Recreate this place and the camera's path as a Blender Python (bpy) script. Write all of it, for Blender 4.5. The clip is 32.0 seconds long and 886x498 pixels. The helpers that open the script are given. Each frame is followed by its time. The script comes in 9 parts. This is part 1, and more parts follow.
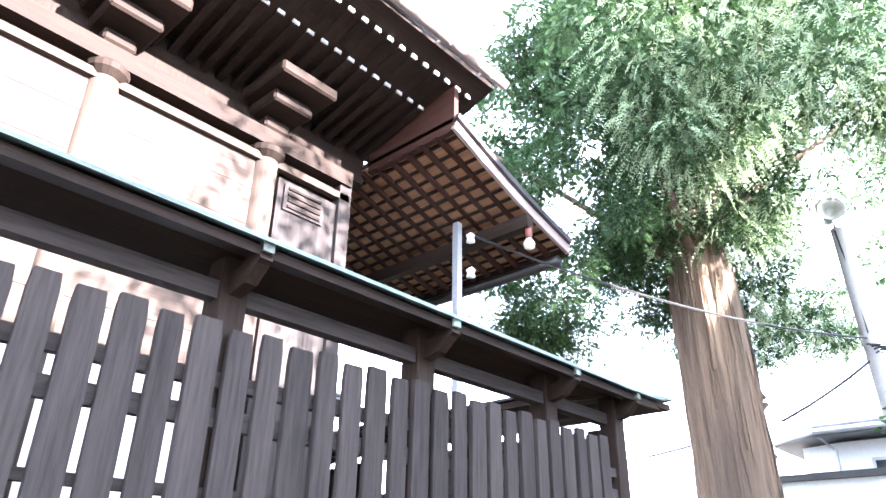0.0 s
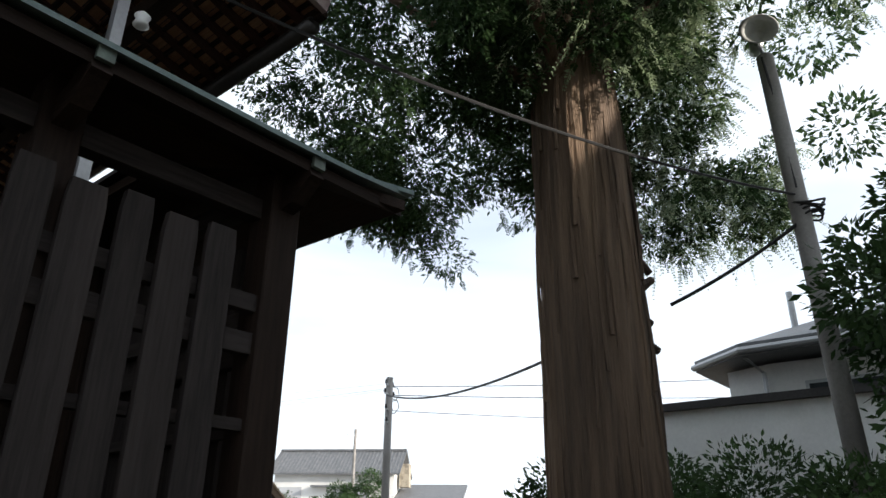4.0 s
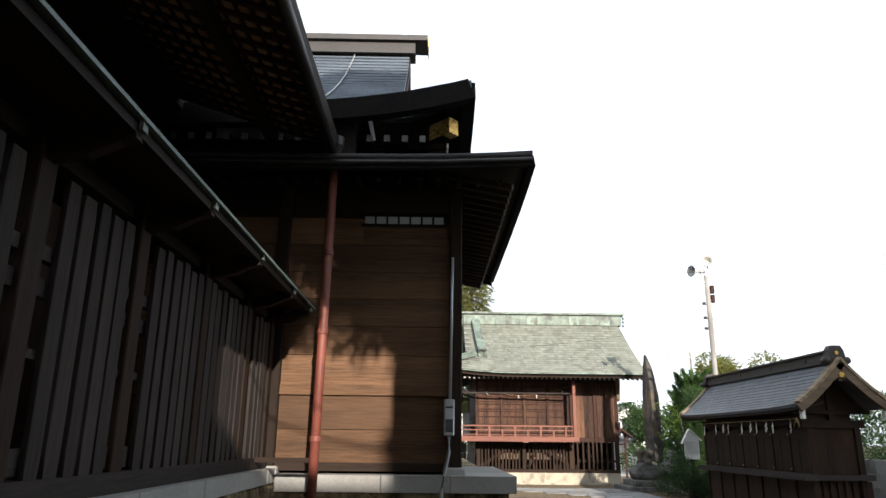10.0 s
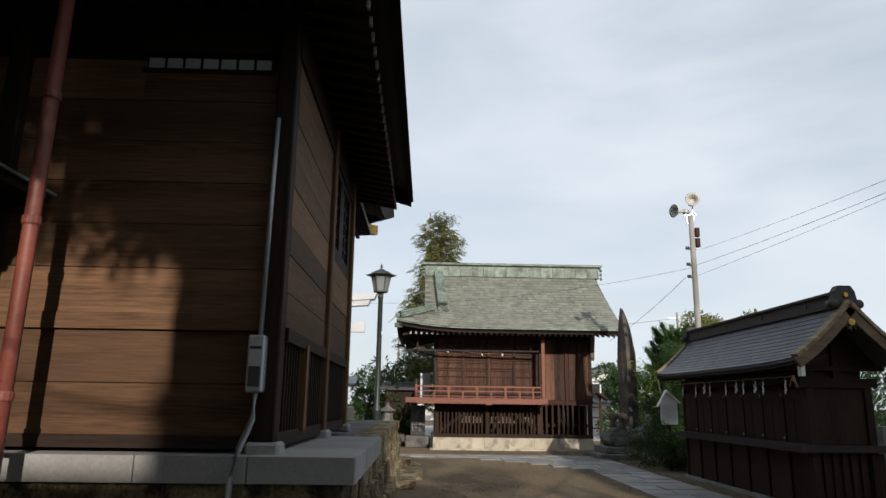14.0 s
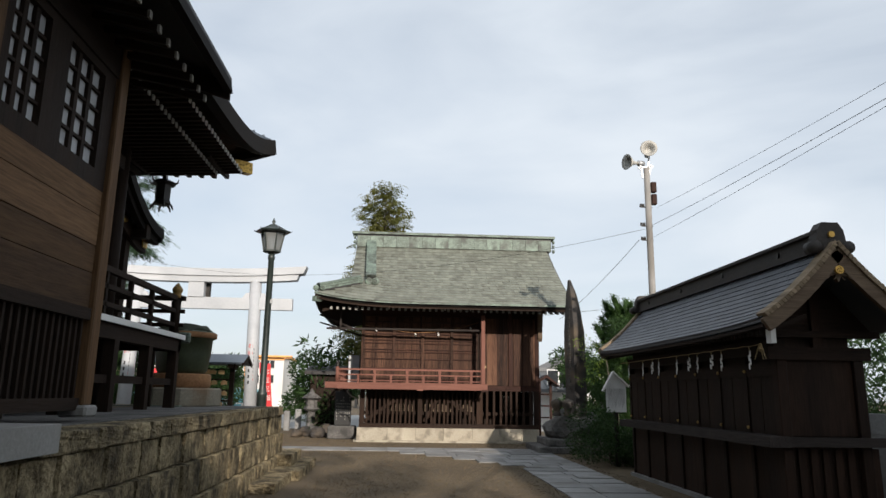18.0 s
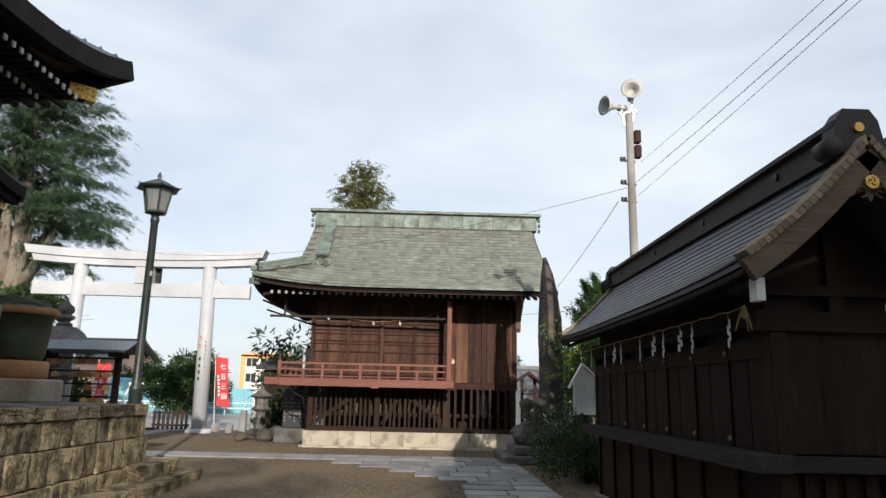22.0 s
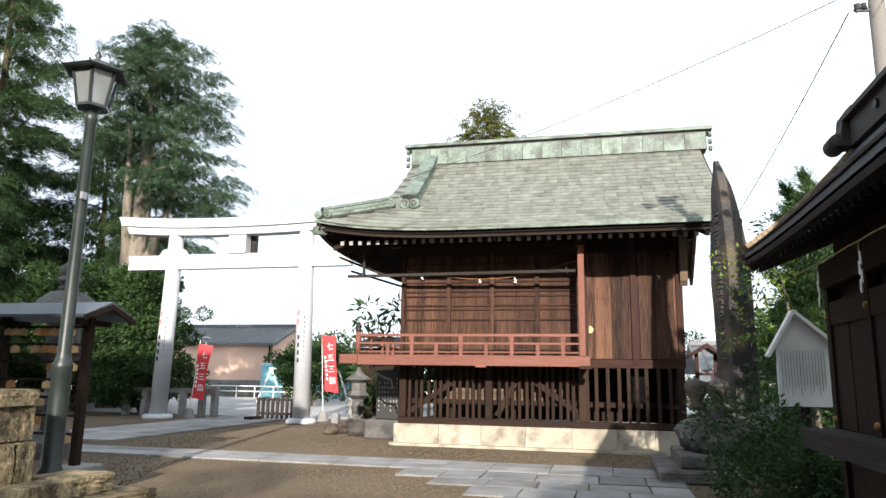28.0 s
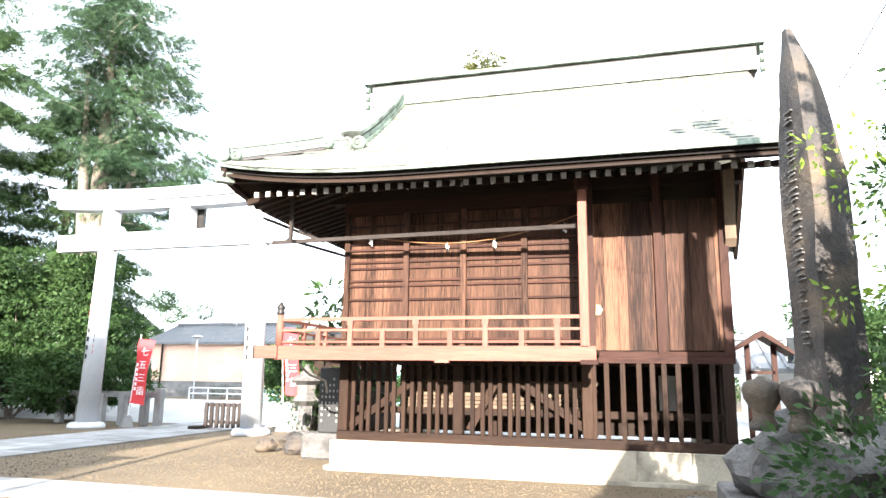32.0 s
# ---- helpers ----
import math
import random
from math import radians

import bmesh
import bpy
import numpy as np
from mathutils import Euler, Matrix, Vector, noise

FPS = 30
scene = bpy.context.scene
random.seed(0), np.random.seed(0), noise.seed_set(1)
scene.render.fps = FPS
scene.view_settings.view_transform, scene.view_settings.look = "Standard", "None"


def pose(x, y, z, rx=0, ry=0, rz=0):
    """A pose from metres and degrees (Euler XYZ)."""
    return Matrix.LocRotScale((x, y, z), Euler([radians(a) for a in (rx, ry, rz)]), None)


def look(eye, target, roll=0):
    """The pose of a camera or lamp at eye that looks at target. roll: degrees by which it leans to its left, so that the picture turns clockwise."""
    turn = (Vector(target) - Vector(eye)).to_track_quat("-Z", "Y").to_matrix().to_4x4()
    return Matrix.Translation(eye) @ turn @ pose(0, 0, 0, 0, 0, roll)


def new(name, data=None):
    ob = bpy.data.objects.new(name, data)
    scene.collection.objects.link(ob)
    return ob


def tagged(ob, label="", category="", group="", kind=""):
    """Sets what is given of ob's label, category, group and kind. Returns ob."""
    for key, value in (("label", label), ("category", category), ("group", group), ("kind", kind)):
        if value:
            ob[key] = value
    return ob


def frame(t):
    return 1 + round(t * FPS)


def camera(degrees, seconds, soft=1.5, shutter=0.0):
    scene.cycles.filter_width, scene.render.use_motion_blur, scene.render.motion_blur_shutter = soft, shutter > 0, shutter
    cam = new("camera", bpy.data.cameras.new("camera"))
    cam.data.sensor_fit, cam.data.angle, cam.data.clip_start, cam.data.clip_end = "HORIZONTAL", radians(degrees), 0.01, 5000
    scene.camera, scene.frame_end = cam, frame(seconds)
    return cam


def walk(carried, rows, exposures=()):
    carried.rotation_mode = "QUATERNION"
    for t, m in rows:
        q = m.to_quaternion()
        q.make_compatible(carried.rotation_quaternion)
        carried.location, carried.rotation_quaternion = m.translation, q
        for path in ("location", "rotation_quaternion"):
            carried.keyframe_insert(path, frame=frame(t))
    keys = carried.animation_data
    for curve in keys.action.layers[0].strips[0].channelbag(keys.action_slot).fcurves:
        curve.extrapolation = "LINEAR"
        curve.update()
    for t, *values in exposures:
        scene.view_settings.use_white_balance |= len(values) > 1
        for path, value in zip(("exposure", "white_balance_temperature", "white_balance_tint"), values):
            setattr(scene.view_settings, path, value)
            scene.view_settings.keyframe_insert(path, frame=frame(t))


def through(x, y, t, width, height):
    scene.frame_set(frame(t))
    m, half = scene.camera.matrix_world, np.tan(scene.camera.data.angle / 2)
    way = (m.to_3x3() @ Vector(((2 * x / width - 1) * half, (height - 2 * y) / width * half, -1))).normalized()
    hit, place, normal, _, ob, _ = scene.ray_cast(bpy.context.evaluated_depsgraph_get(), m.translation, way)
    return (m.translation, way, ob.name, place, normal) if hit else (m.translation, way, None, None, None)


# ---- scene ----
cam = camera(65.7, 32.0)
PATH = [
    (0, (-3.253, -0.113, 1.676), (-1.92, 1.094, 2.553), 0.8),
    (0.5, (-2.805, -0.068, 1.671), (-1.406, 1.105, 2.488), 0.7),
    (1, (-2.344, -0.026, 1.664), (-0.915, 1.139, 2.438), 0.8),
    (1.5, (-1.874, -0.008, 1.661), (-0.43, 1.135, 2.44), 0.5),
    (2, (-1.44, 0.053, 1.657), (0.005, 1.194, 2.438), 0.7),
    (2.5, (-0.956, 0.128, 1.657), (0.498, 1.261, 2.432), 0.7),
    (4.5, (0.666, 0.441, 1.629), (2.05, 1.673, 2.382), 0.6),
    (5, (1.018, 0.482, 1.63), (2.316, 1.818, 2.359), 0.5),
    (5.5, (1.328, 0.593, 1.628), (2.486, 2.062, 2.337), 0.1),
    (6, (1.636, 0.746, 1.627), (2.636, 2.341, 2.302), 0.3),
    (6.5, (1.981, 0.917, 1.625), (2.844, 2.609, 2.251), 0.5),
    (7, (2.351, 1.088, 1.624), (3.208, 2.793, 2.224), 0.3),
    (7.5, (2.685, 1.285, 1.625), (3.48, 3.034, 2.18), 0.6),
    (8, (2.984, 1.51, 1.628), (3.748, 3.277, 2.169), 0.7),
    (8.5, (3.24, 1.731, 1.634), (3.875, 3.553, 2.16), 0.5),
    (9, (3.457, 1.98, 1.643), (3.795, 3.879, 2.173), 0.4),
    (9.5, (3.68, 2.234, 1.646), (3.766, 4.156, 2.193), 0.2),
    (10, (3.836, 2.552, 1.637), (3.864, 4.479, 2.173), 0.6),
    (10.5, (4.01, 2.933, 1.632), (4.044, 4.862, 2.16), 0.6),
    (11, (4.176, 3.308, 1.631), (4.211, 5.239, 2.148), 0.7),
    (11.5, (4.4, 3.683, 1.637), (4.439, 5.614, 2.154), 0.7),
    (12, (4.586, 3.997, 1.646), (4.627, 5.931, 2.153), 0.6),
    (12.5, (4.785, 4.387, 1.654), (4.827, 6.322, 2.156), 0.7),
    (13, (4.945, 4.788, 1.659), (4.993, 6.729, 2.137), 0.6),
    (13.5, (5.076, 5.173, 1.654), (5.121, 7.123, 2.097), 0.7),
    (15.5, (5.772, 6.674, 1.523), (5.86, 8.625, 1.954), 1.3),
    (16, (5.975, 7.042, 1.514), (6.072, 8.994, 1.94), 1.2),
    (16.5, (6.2, 7.42, 1.504), (6.301, 9.372, 1.932), 0.8),
    (17, (6.434, 7.818, 1.496), (6.541, 9.771, 1.917), 1.1),
    (17.5, (6.667, 8.213, 1.488), (6.777, 10.165, 1.908), 1.0),
    (18, (6.906, 8.625, 1.479), (7.02, 10.579, 1.893), 0.9),
    (18.5, (7.144, 9.037, 1.47), (7.26, 10.99, 1.884), 1.1),
    (19, (7.403, 9.448, 1.462), (7.518, 11.401, 1.878), 0.8),
    (20, (7.905, 10.242, 1.451), (8.001, 12.197, 1.863), 1.2),
    (21, (8.375, 10.955, 1.436), (8.447, 12.91, 1.853), 1.2),
    (22, (8.84, 11.609, 1.419), (8.882, 13.564, 1.837), 1.3),
    (22.5, (9.062, 11.941, 1.414), (9.076, 13.899, 1.821), 1.2),
    (23, (9.235, 12.274, 1.41), (8.946, 14.217, 1.79), 0.5),
    (23.5, (9.357, 12.656, 1.407), (9.006, 14.59, 1.777), 0.8),
    (24, (9.455, 13.057, 1.404), (9.092, 14.989, 1.776), 0.7),
    (25, (9.604, 13.921, 1.392), (9.239, 15.853, 1.76), 0.4),
    (25.5, (9.665, 14.394, 1.389), (9.294, 16.324, 1.757), 0.5),
    (27.5, (9.863, 16.31, 1.359), (9.419, 18.225, 1.726), 0.5),
    (28, (9.908, 16.806, 1.358), (9.451, 18.717, 1.727), 0.9),
    (28.5, (9.898, 17.329, 1.356), (9.439, 19.24, 1.727), 0.5),
    (29, (9.89, 17.859, 1.355), (9.421, 19.767, 1.728), 0.5),
    (29.5, (9.91, 18.38, 1.355), (9.443, 20.29, 1.722), 0.4),
    (30, (9.944, 18.901, 1.355), (9.444, 20.802, 1.723), 1.0),
    (30.5, (9.98, 19.398, 1.353), (9.496, 21.304, 1.718), 0.4),
    (31, (10.016, 19.905, 1.351), (9.523, 21.808, 1.718), 0.4),
    (31.5, (10.076, 20.387, 1.348), (9.585, 22.292, 1.712), 0.2),
    (32, (10.137, 20.866, 1.347), (9.598, 22.756, 1.72), 0.8),
]
EXPOSURES = [          # seconds, stops, kelvin, tint
    (0.0, 4.45, 5650, 18.0),
    (0.6, 4.2, 5700, 17.0),
    (1.2, 3.85, 5750, 16.0),
    (2.5, 3.4, 5900, 13.0),
    (4.5, 0.05, 6400, 10.0),
    (5.5, -0.4, 6380, 10.0),
    (7.0, -0.9, 6340, 10.0),
    (9.0, -0.9, 6300, 10.0),
    (9.5, -0.15, 6470, 10.0),
    (10.0, 1.0, 6500, 10.0),
    (10.8, 1.0, 6500, 10.0),
    (11.5, 0.45, 6490, 10.0),
    (12.5, 0.05, 6490, 10.0),
    (13.5, 0.05, 6480, 10.0),
    (18.0, 0.1, 6470, 10.0),
    (22.5, 0.25, 6440, 10.0),
    (25.5, 0.4, 6390, 10.0),
    (28.0, 1.0, 6350, 10.0),
    (30.0, 1.35, 6320, 10.0),
    (31.0, 2.05, 6310, 10.0),
    (32.0, 2.7, 6300, 10.0),
]
walk(cam, [(t, look(eye, target, roll)) for t, eye, target, roll in PATH], EXPOSURES)

# ---- world, sun ----
SUN_EL, SUN_AZ = 20.0, 13.2          # degrees; the sun stands behind the walker, a little to +x
world = bpy.data.worlds.new("world")
scene.world = world
world.use_nodes = True
wn, wl = world.node_tree.nodes, world.node_tree.links
wn.clear()
w_out, w_bg = wn.new("ShaderNodeOutputWorld"), wn.new("ShaderNodeBackground")
sky = wn.new("ShaderNodeTexSky")
sky.sky_type, sky.sun_disc = "NISHITA", False
sky.sun_elevation, sky.sun_rotation = radians(SUN_EL), radians(180 - SUN_AZ)
sky.air_density, sky.dust_density, sky.ozone_density = 1.0, 1.6, 1.4
w_co, w_map = wn.new("ShaderNodeTexCoord"), wn.new("ShaderNodeMapping")
w_map.inputs["Scale"].default_value = (1.0, 1.0, 3.6)
w_map.inputs["Rotation"].default_value = (0.1, -0.2, 0.5)
w_n1 = wn.new("ShaderNodeTexNoise")
w_n1.inputs["Scale"].default_value, w_n1.inputs["Detail"].default_value, w_n1.inputs["Roughness"].default_value = 1.5, 6, 0.48
w_n1.inputs["Distortion"].default_value = 0.5
w_ramp = wn.new("ShaderNodeValToRGB")
w_ramp.color_ramp.elements[0].position, w_ramp.color_ramp.elements[0].color = 0.34, (0.55, 0.55, 0.55, 1)
w_ramp.color_ramp.elements[1].position, w_ramp.color_ramp.elements[1].color = 0.64, (0.97, 0.97, 0.97, 1)
w_mix = wn.new("ShaderNodeMix")
w_mix.data_type = "RGBA"
w_mix.inputs["B"].default_value = (6.85, 7.4, 7.98, 1)
wl.new(w_co.outputs["Generated"], w_map.inputs["Vector"])
wl.new(w_map.outputs["Vector"], w_n1.inputs["Vector"])
wl.new(w_n1.outputs["Fac"], w_ramp.inputs["Fac"])
wl.new(w_ramp.outputs["Color"], w_mix.inputs["Factor"])
wl.new(sky.outputs["Color"], w_mix.inputs["A"])
wl.new(w_mix.outputs["Result"], w_bg.inputs["Color"])
w_bg.inputs["Strength"].default_value = 0.11
wl.new(w_bg.outputs["Background"], w_out.inputs["Surface"])
sun_data = bpy.data.lights.new("sun", "SUN")
sun_data.energy, sun_data.angle, sun_data.color = 4.7, radians(0.6), (1.0, 0.90, 0.79)
sun = new("sun", sun_data)
sun.matrix_world = look((0, 0, 30), (-math.sin(radians(SUN_AZ)), math.cos(radians(SUN_AZ)), 30 - math.tan(radians(SUN_EL))))

# ---- materials ----
MATS = {}


def shade(name, c1, c2, rough=0.75, scale=2.0, fine=30.0, bump=0.25, stretch=(1, 1, 1), metal=0.0, vary=0.0, island=0.0, stain=None, stain_scale=0.7, stain_amount=0.5, spec=0.5, depth=0.01, sharp=0.16):
    """A surface whose colour runs between two tones at two scales, with fine relief, optional stains and a tone of its own per piece."""
    m = bpy.data.materials.new(name)
    m.use_nodes = True
    n, l = m.node_tree.nodes, m.node_tree.links
    b = n["Principled BSDF"]
    b.inputs["Metallic"].default_value = metal
    b.inputs["Specular IOR Level"].default_value = spec
    geo, mp = n.new("ShaderNodeNewGeometry"), n.new("ShaderNodeMapping")
    mp.inputs["Scale"].default_value = stretch
    l.new(geo.outputs["Position"], mp.inputs["Vector"])
    big, small = n.new("ShaderNodeTexNoise"), n.new("ShaderNodeTexNoise")
    big.inputs["Scale"].default_value, big.inputs["Detail"].default_value = scale, 4
    small.inputs["Scale"].default_value, small.inputs["Detail"].default_value, small.inputs["Roughness"].default_value = fine, 5, 0.65
    vec = mp.outputs["Vector"]
    if vary:
        info, add, mul = n.new("ShaderNodeObjectInfo"), n.new("ShaderNodeVectorMath"), n.new("ShaderNodeMath")
        mul.operation, mul.inputs[1].default_value = "MULTIPLY", 37.0
        l.new(info.outputs["Random"], mul.inputs[0])
        l.new(vec, add.inputs[0])
        l.new(mul.outputs[0], add.inputs[1])
        vec = add.outputs[0]
    l.new(vec, big.inputs["Vector"])
    l.new(vec, small.inputs["Vector"])
    mixf = n.new("ShaderNodeMix")
    mixf.inputs["Factor"].default_value = 0.5
    l.new(big.outputs["Fac"], mixf.inputs["A"])
    l.new(small.outputs["Fac"], mixf.inputs["B"])
    ramp = n.new("ShaderNodeValToRGB")
    ramp.color_ramp.elements[0].position, ramp.color_ramp.elements[0].color = 0.5 - sharp, (*c1, 1)
    ramp.color_ramp.elements[1].position, ramp.color_ramp.elements[1].color = 0.5 + sharp, (*c2, 1)
    l.new(mixf.outputs["Result"], ramp.inputs["Fac"])
    col = ramp.outputs["Color"]
    if stain:
        sn, sr, sm = n.new("ShaderNodeTexNoise"), n.new("ShaderNodeValToRGB"), n.new("ShaderNodeMix")
        sn.inputs["Scale"].default_value, sn.inputs["Detail"].default_value = stain_scale, 6
        sr.color_ramp.elements[0].position, sr.color_ramp.elements[1].position = 0.48, 0.66
        sr.color_ramp.elements[0].color = (0, 0, 0, 1)
        sr.color_ramp.elements[1].color = (stain_amount, stain_amount, stain_amount, 1)
        sm.data_type = "RGBA"
        sm.inputs["B"].default_value = (*stain, 1)
        l.new(vec, sn.inputs["Vector"])
        l.new(sn.outputs["Fac"], sr.inputs["Fac"])
        l.new(sr.outputs["Color"], sm.inputs["Factor"])
        l.new(col, sm.inputs["A"])
        col = sm.outputs["Result"]
    for amount, source in ((vary, "object"), (island, "island")):
        if amount:
            hs, mr = n.new("ShaderNodeHueSaturation"), n.new("ShaderNodeMapRange")
            mr.inputs["To Min"].default_value, mr.inputs["To Max"].default_value = 1 - amount, 1 + amount
            if source == "object":
                l.new(info.outputs["Random"], mr.inputs["Value"])
            else:
                l.new(geo.outputs["Random Per Island"], mr.inputs["Value"])
            l.new(mr.outputs["Result"], hs.inputs["Value"])
            l.new(col, hs.inputs["Color"])
            col = hs.outputs["Color"]
    l.new(col, b.inputs["Base Color"])
    rr = n.new("ShaderNodeMapRange")
    rr.inputs["To Min"].default_value, rr.inputs["To Max"].default_value = max(0.02, rough - 0.12), min(1, rough + 0.12)
    l.new(big.outputs["Fac"], rr.inputs["Value"])
    l.new(rr.outputs["Result"], b.inputs["Roughness"])
    if bump:
        bp = n.new("ShaderNodeBump")
        bp.inputs["Strength"].default_value, bp.inputs["Distance"].default_value = bump, depth
        l.new(small.outputs["Fac"], bp.inputs["Height"])
        l.new(bp.outputs["Normal"], b.inputs["Normal"])
    MATS[name] = m
    return m


def wood(name, c1, c2, axis, rough=0.75, vary=0.0, island=0.0, bump=0.35, stain=None, amount=0.5, sharp=0.16):
    s = [1.0, 1.0, 1.0]
    s["xyz".index(axis)] = 0.06
    return shade(name, c1, c2, rough, 4.0, 55.0, bump, s, 0.0, vary, island, stain, 1.1, amount, 0.12, 0.01, sharp)


DK1, DK2 = (0.012, 0.008, 0.006), (0.034, 0.022, 0.016)      # old dark-stained timber
dark_x, dark_y, dark_z = (wood("dark_timber_" + a, DK1, DK2, a, 0.7, 0.12) for a in "xyz")
GY1, GY2 = (0.019, 0.016, 0.015), (0.054, 0.045, 0.041)        # weathered grey-brown fence timber
grey_x, grey_y, grey_z = (wood("weathered_timber_" + a, GY1, GY2, a, 0.8, 0.18) for a in "xyz")
TN1, TN2 = (0.036, 0.026, 0.021), (0.075, 0.055, 0.043)          # bare tan planks
tan_x, tan_z = (wood("tan_plank_" + a, TN1, TN2, a, 0.7, 0.22, 0.0, 0.3, (0.04, 0.028, 0.02), 0.5) for a in "xz")
CE1, CE2 = (0.052, 0.028, 0.0155), (0.18, 0.10, 0.056)      # dark cedar planks of the hall
cedar_x, cedar_y = (wood("cedar_plank_" + a, CE1, CE2, a, 0.65, 0.2, 0.0, 0.3, (0.03, 0.02, 0.014), 0.6) for a in "xy")
SV1, SV2 = (0.052, 0.028, 0.014), (0.19, 0.112, 0.058)      # silvered planks of the hall's side
silver_y = wood("silvered_plank", SV1, SV2, "y", 0.7, 0.38, 0.0, 0.3, (0.045, 0.028, 0.018), 0.6)
silver_z = wood("silvered_post", SV1, SV2, "z", 0.7, 0.2, 0.0, 0.3)
umber_x, umber_z = (wood("umber_shrine_board_" + a, (0.010, 0.0058, 0.0042), (0.042, 0.024, 0.016), a, 0.65, 0.2, 0.0, 0.35, (0.03, 0.018, 0.013), 0.5) for a in "xz")
BR1, BR2 = (0.017, 0.007, 0.0055), (0.066, 0.030, 0.021)       # red-brown stage timber
brown_x, brown_y, brown_z = (wood("red_brown_timber_" + a, BR1, BR2, a, 0.65, 0.2, 0.0, 0.35, (0.05, 0.03, 0.025), 0.5) for a in "xyz")
RD1, RD2 = (0.125, 0.050, 0.037), (0.235, 0.108, 0.080)         # faded vermilion paint
red_x, red_z = (wood("faded_red_paint_" + a, RD1, RD2, a, 0.6, 0.12, 0.0, 0.3, (0.14, 0.06, 0.045), 0.5) for a in "xz")
verge_tan = wood("pale_weathered_verge", (0.16, 0.12, 0.08), (0.34, 0.265, 0.18), "y", 0.8, 0.2)
grey_tan_z = wood("weathered_tan_upright", (0.085, 0.06, 0.042), (0.20, 0.15, 0.105), "z", 0.75, 0.25, 0.0, 0.3, (0.05, 0.035, 0.025), 0.6)
grey_tan = wood("weathered_tan_board", (0.085, 0.06, 0.042), (0.20, 0.15, 0.105), "x", 0.75, 0.25, 0.0, 0.3, (0.05, 0.035, 0.025), 0.6)
streak_z = wood("streaked_brown_board", (0.015, 0.0075, 0.0055), (0.125, 0.064, 0.040), "z", 0.65, 0.3, 0.0, 0.4, (0.02, 0.011, 0.009), 0.7, 0.10)
soffit = wood("brown_soffit_board", (0.17, 0.088, 0.048), (0.36, 0.21, 0.125), "y", 0.7, 0.0, 0.35)
copper_green = shade("green_copper", (0.11, 0.118, 0.095), (0.22, 0.232, 0.195), 0.62, 2.2, 22, 0.2, (2.2, 0.5, 0.5), vary=0.10, stain=(0.075, 0.072, 0.058), stain_scale=1.3, stain_amount=0.6)
copper_trim = shade("green_copper_trim", (0.075, 0.10, 0.08), (0.205, 0.265, 0.22), 0.6, 3.0, 24, 0.3, vary=0.14, stain=(0.04, 0.042, 0.034), stain_scale=2.6, stain_amount=0.85, sharp=0.12)
copper_old = shade("brown_copper_sheet", (0.022, 0.020, 0.020), (0.052, 0.048, 0.047), 0.6, 2.0, 30, 0.15, vary=0.1, spec=0.35)
roof_blue = shade("blue_black_copper_sheet", (0.045, 0.058, 0.075), (0.12, 0.145, 0.175), 0.36, 1.4, 24, 0.15, vary=0.08, metal=0.25, spec=0.6)
slate = shade("blue_grey_slate", (0.032, 0.037, 0.045), (0.075, 0.082, 0.095), 0.5, 3.0, 40, 0.25, vary=0.25, island=0.25)
tile_grey = shade("grey_roof_tile", (0.07, 0.075, 0.08), (0.17, 0.175, 0.18), 0.55, 3.0, 30, 0.3)
# one near-black matte colour for eave edges and eave boards
eave_black = shade("dark_eave_edge", (0.007, 0.006, 0.006), (0.02, 0.018, 0.017), 0.85, 3, 30, 0.2, spec=0.12)
horn_grey = shade("aged_cream_enamel", (0.34, 0.335, 0.31), (0.46, 0.45, 0.42), 0.6, 3, 30, 0.05)
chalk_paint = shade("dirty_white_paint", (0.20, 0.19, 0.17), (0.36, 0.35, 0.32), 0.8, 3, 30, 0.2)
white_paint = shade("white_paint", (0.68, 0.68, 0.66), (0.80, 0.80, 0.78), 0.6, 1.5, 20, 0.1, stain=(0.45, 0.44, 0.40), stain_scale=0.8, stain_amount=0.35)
torii_white = shade("white_painted_column", (0.36, 0.377, 0.40), (0.455, 0.468, 0.485), 0.55, 0.9, 14, 0.1, stain=(0.60, 0.62, 0.64), stain_scale=0.6, stain_amount=0.4)
plaster = shade("white_plaster", (0.62, 0.62, 0.60), (0.76, 0.75, 0.72), 0.85, 0.8, 18, 0.15, stain=(0.42, 0.42, 0.40), stain_scale=0.4, stain_amount=0.4)
pink_wall = shade("pink_stucco", (0.70, 0.47, 0.36), (0.80, 0.56, 0.44), 0.85, 0.7, 14, 0.15)
orange_wall = shade("orange_stucco", (0.75, 0.33, 0.10), (0.85, 0.42, 0.15), 0.8, 0.7, 14, 0.15)
stone_wall = shade("lichened_terrace_stone", (0.078, 0.06, 0.034), (0.41, 0.335, 0.205), 0.95, 5.5, 30, 1.0, (1, 1, 0.8), vary=0.25, stain=(0.036, 0.031, 0.024), stain_scale=3.6, stain_amount=0.8, depth=0.05, sharp=0.11, spec=0.2)
stone_pale = shade("pale_cut_stone", (0.19, 0.187, 0.178), (0.31, 0.305, 0.29), 0.85, 1.5, 40, 0.3, vary=0.08, stain=(0.25, 0.24, 0.22), stain_scale=1.1, stain_amount=0.4)
stone_cream = shade("cream_plinth_stone", (0.29, 0.255, 0.195), (0.42, 0.38, 0.305), 0.85, 1.7, 30, 0.35, vary=0.08, stain=(0.13, 0.11, 0.085), stain_scale=3.0, stain_amount=0.7)
stone_cream_dark = shade("stained_base_stone", (0.17, 0.15, 0.11), (0.33, 0.30, 0.235), 0.85, 2.2, 26, 0.3, stain=(0.22, 0.115, 0.05), stain_scale=1.6, stain_amount=0.7)
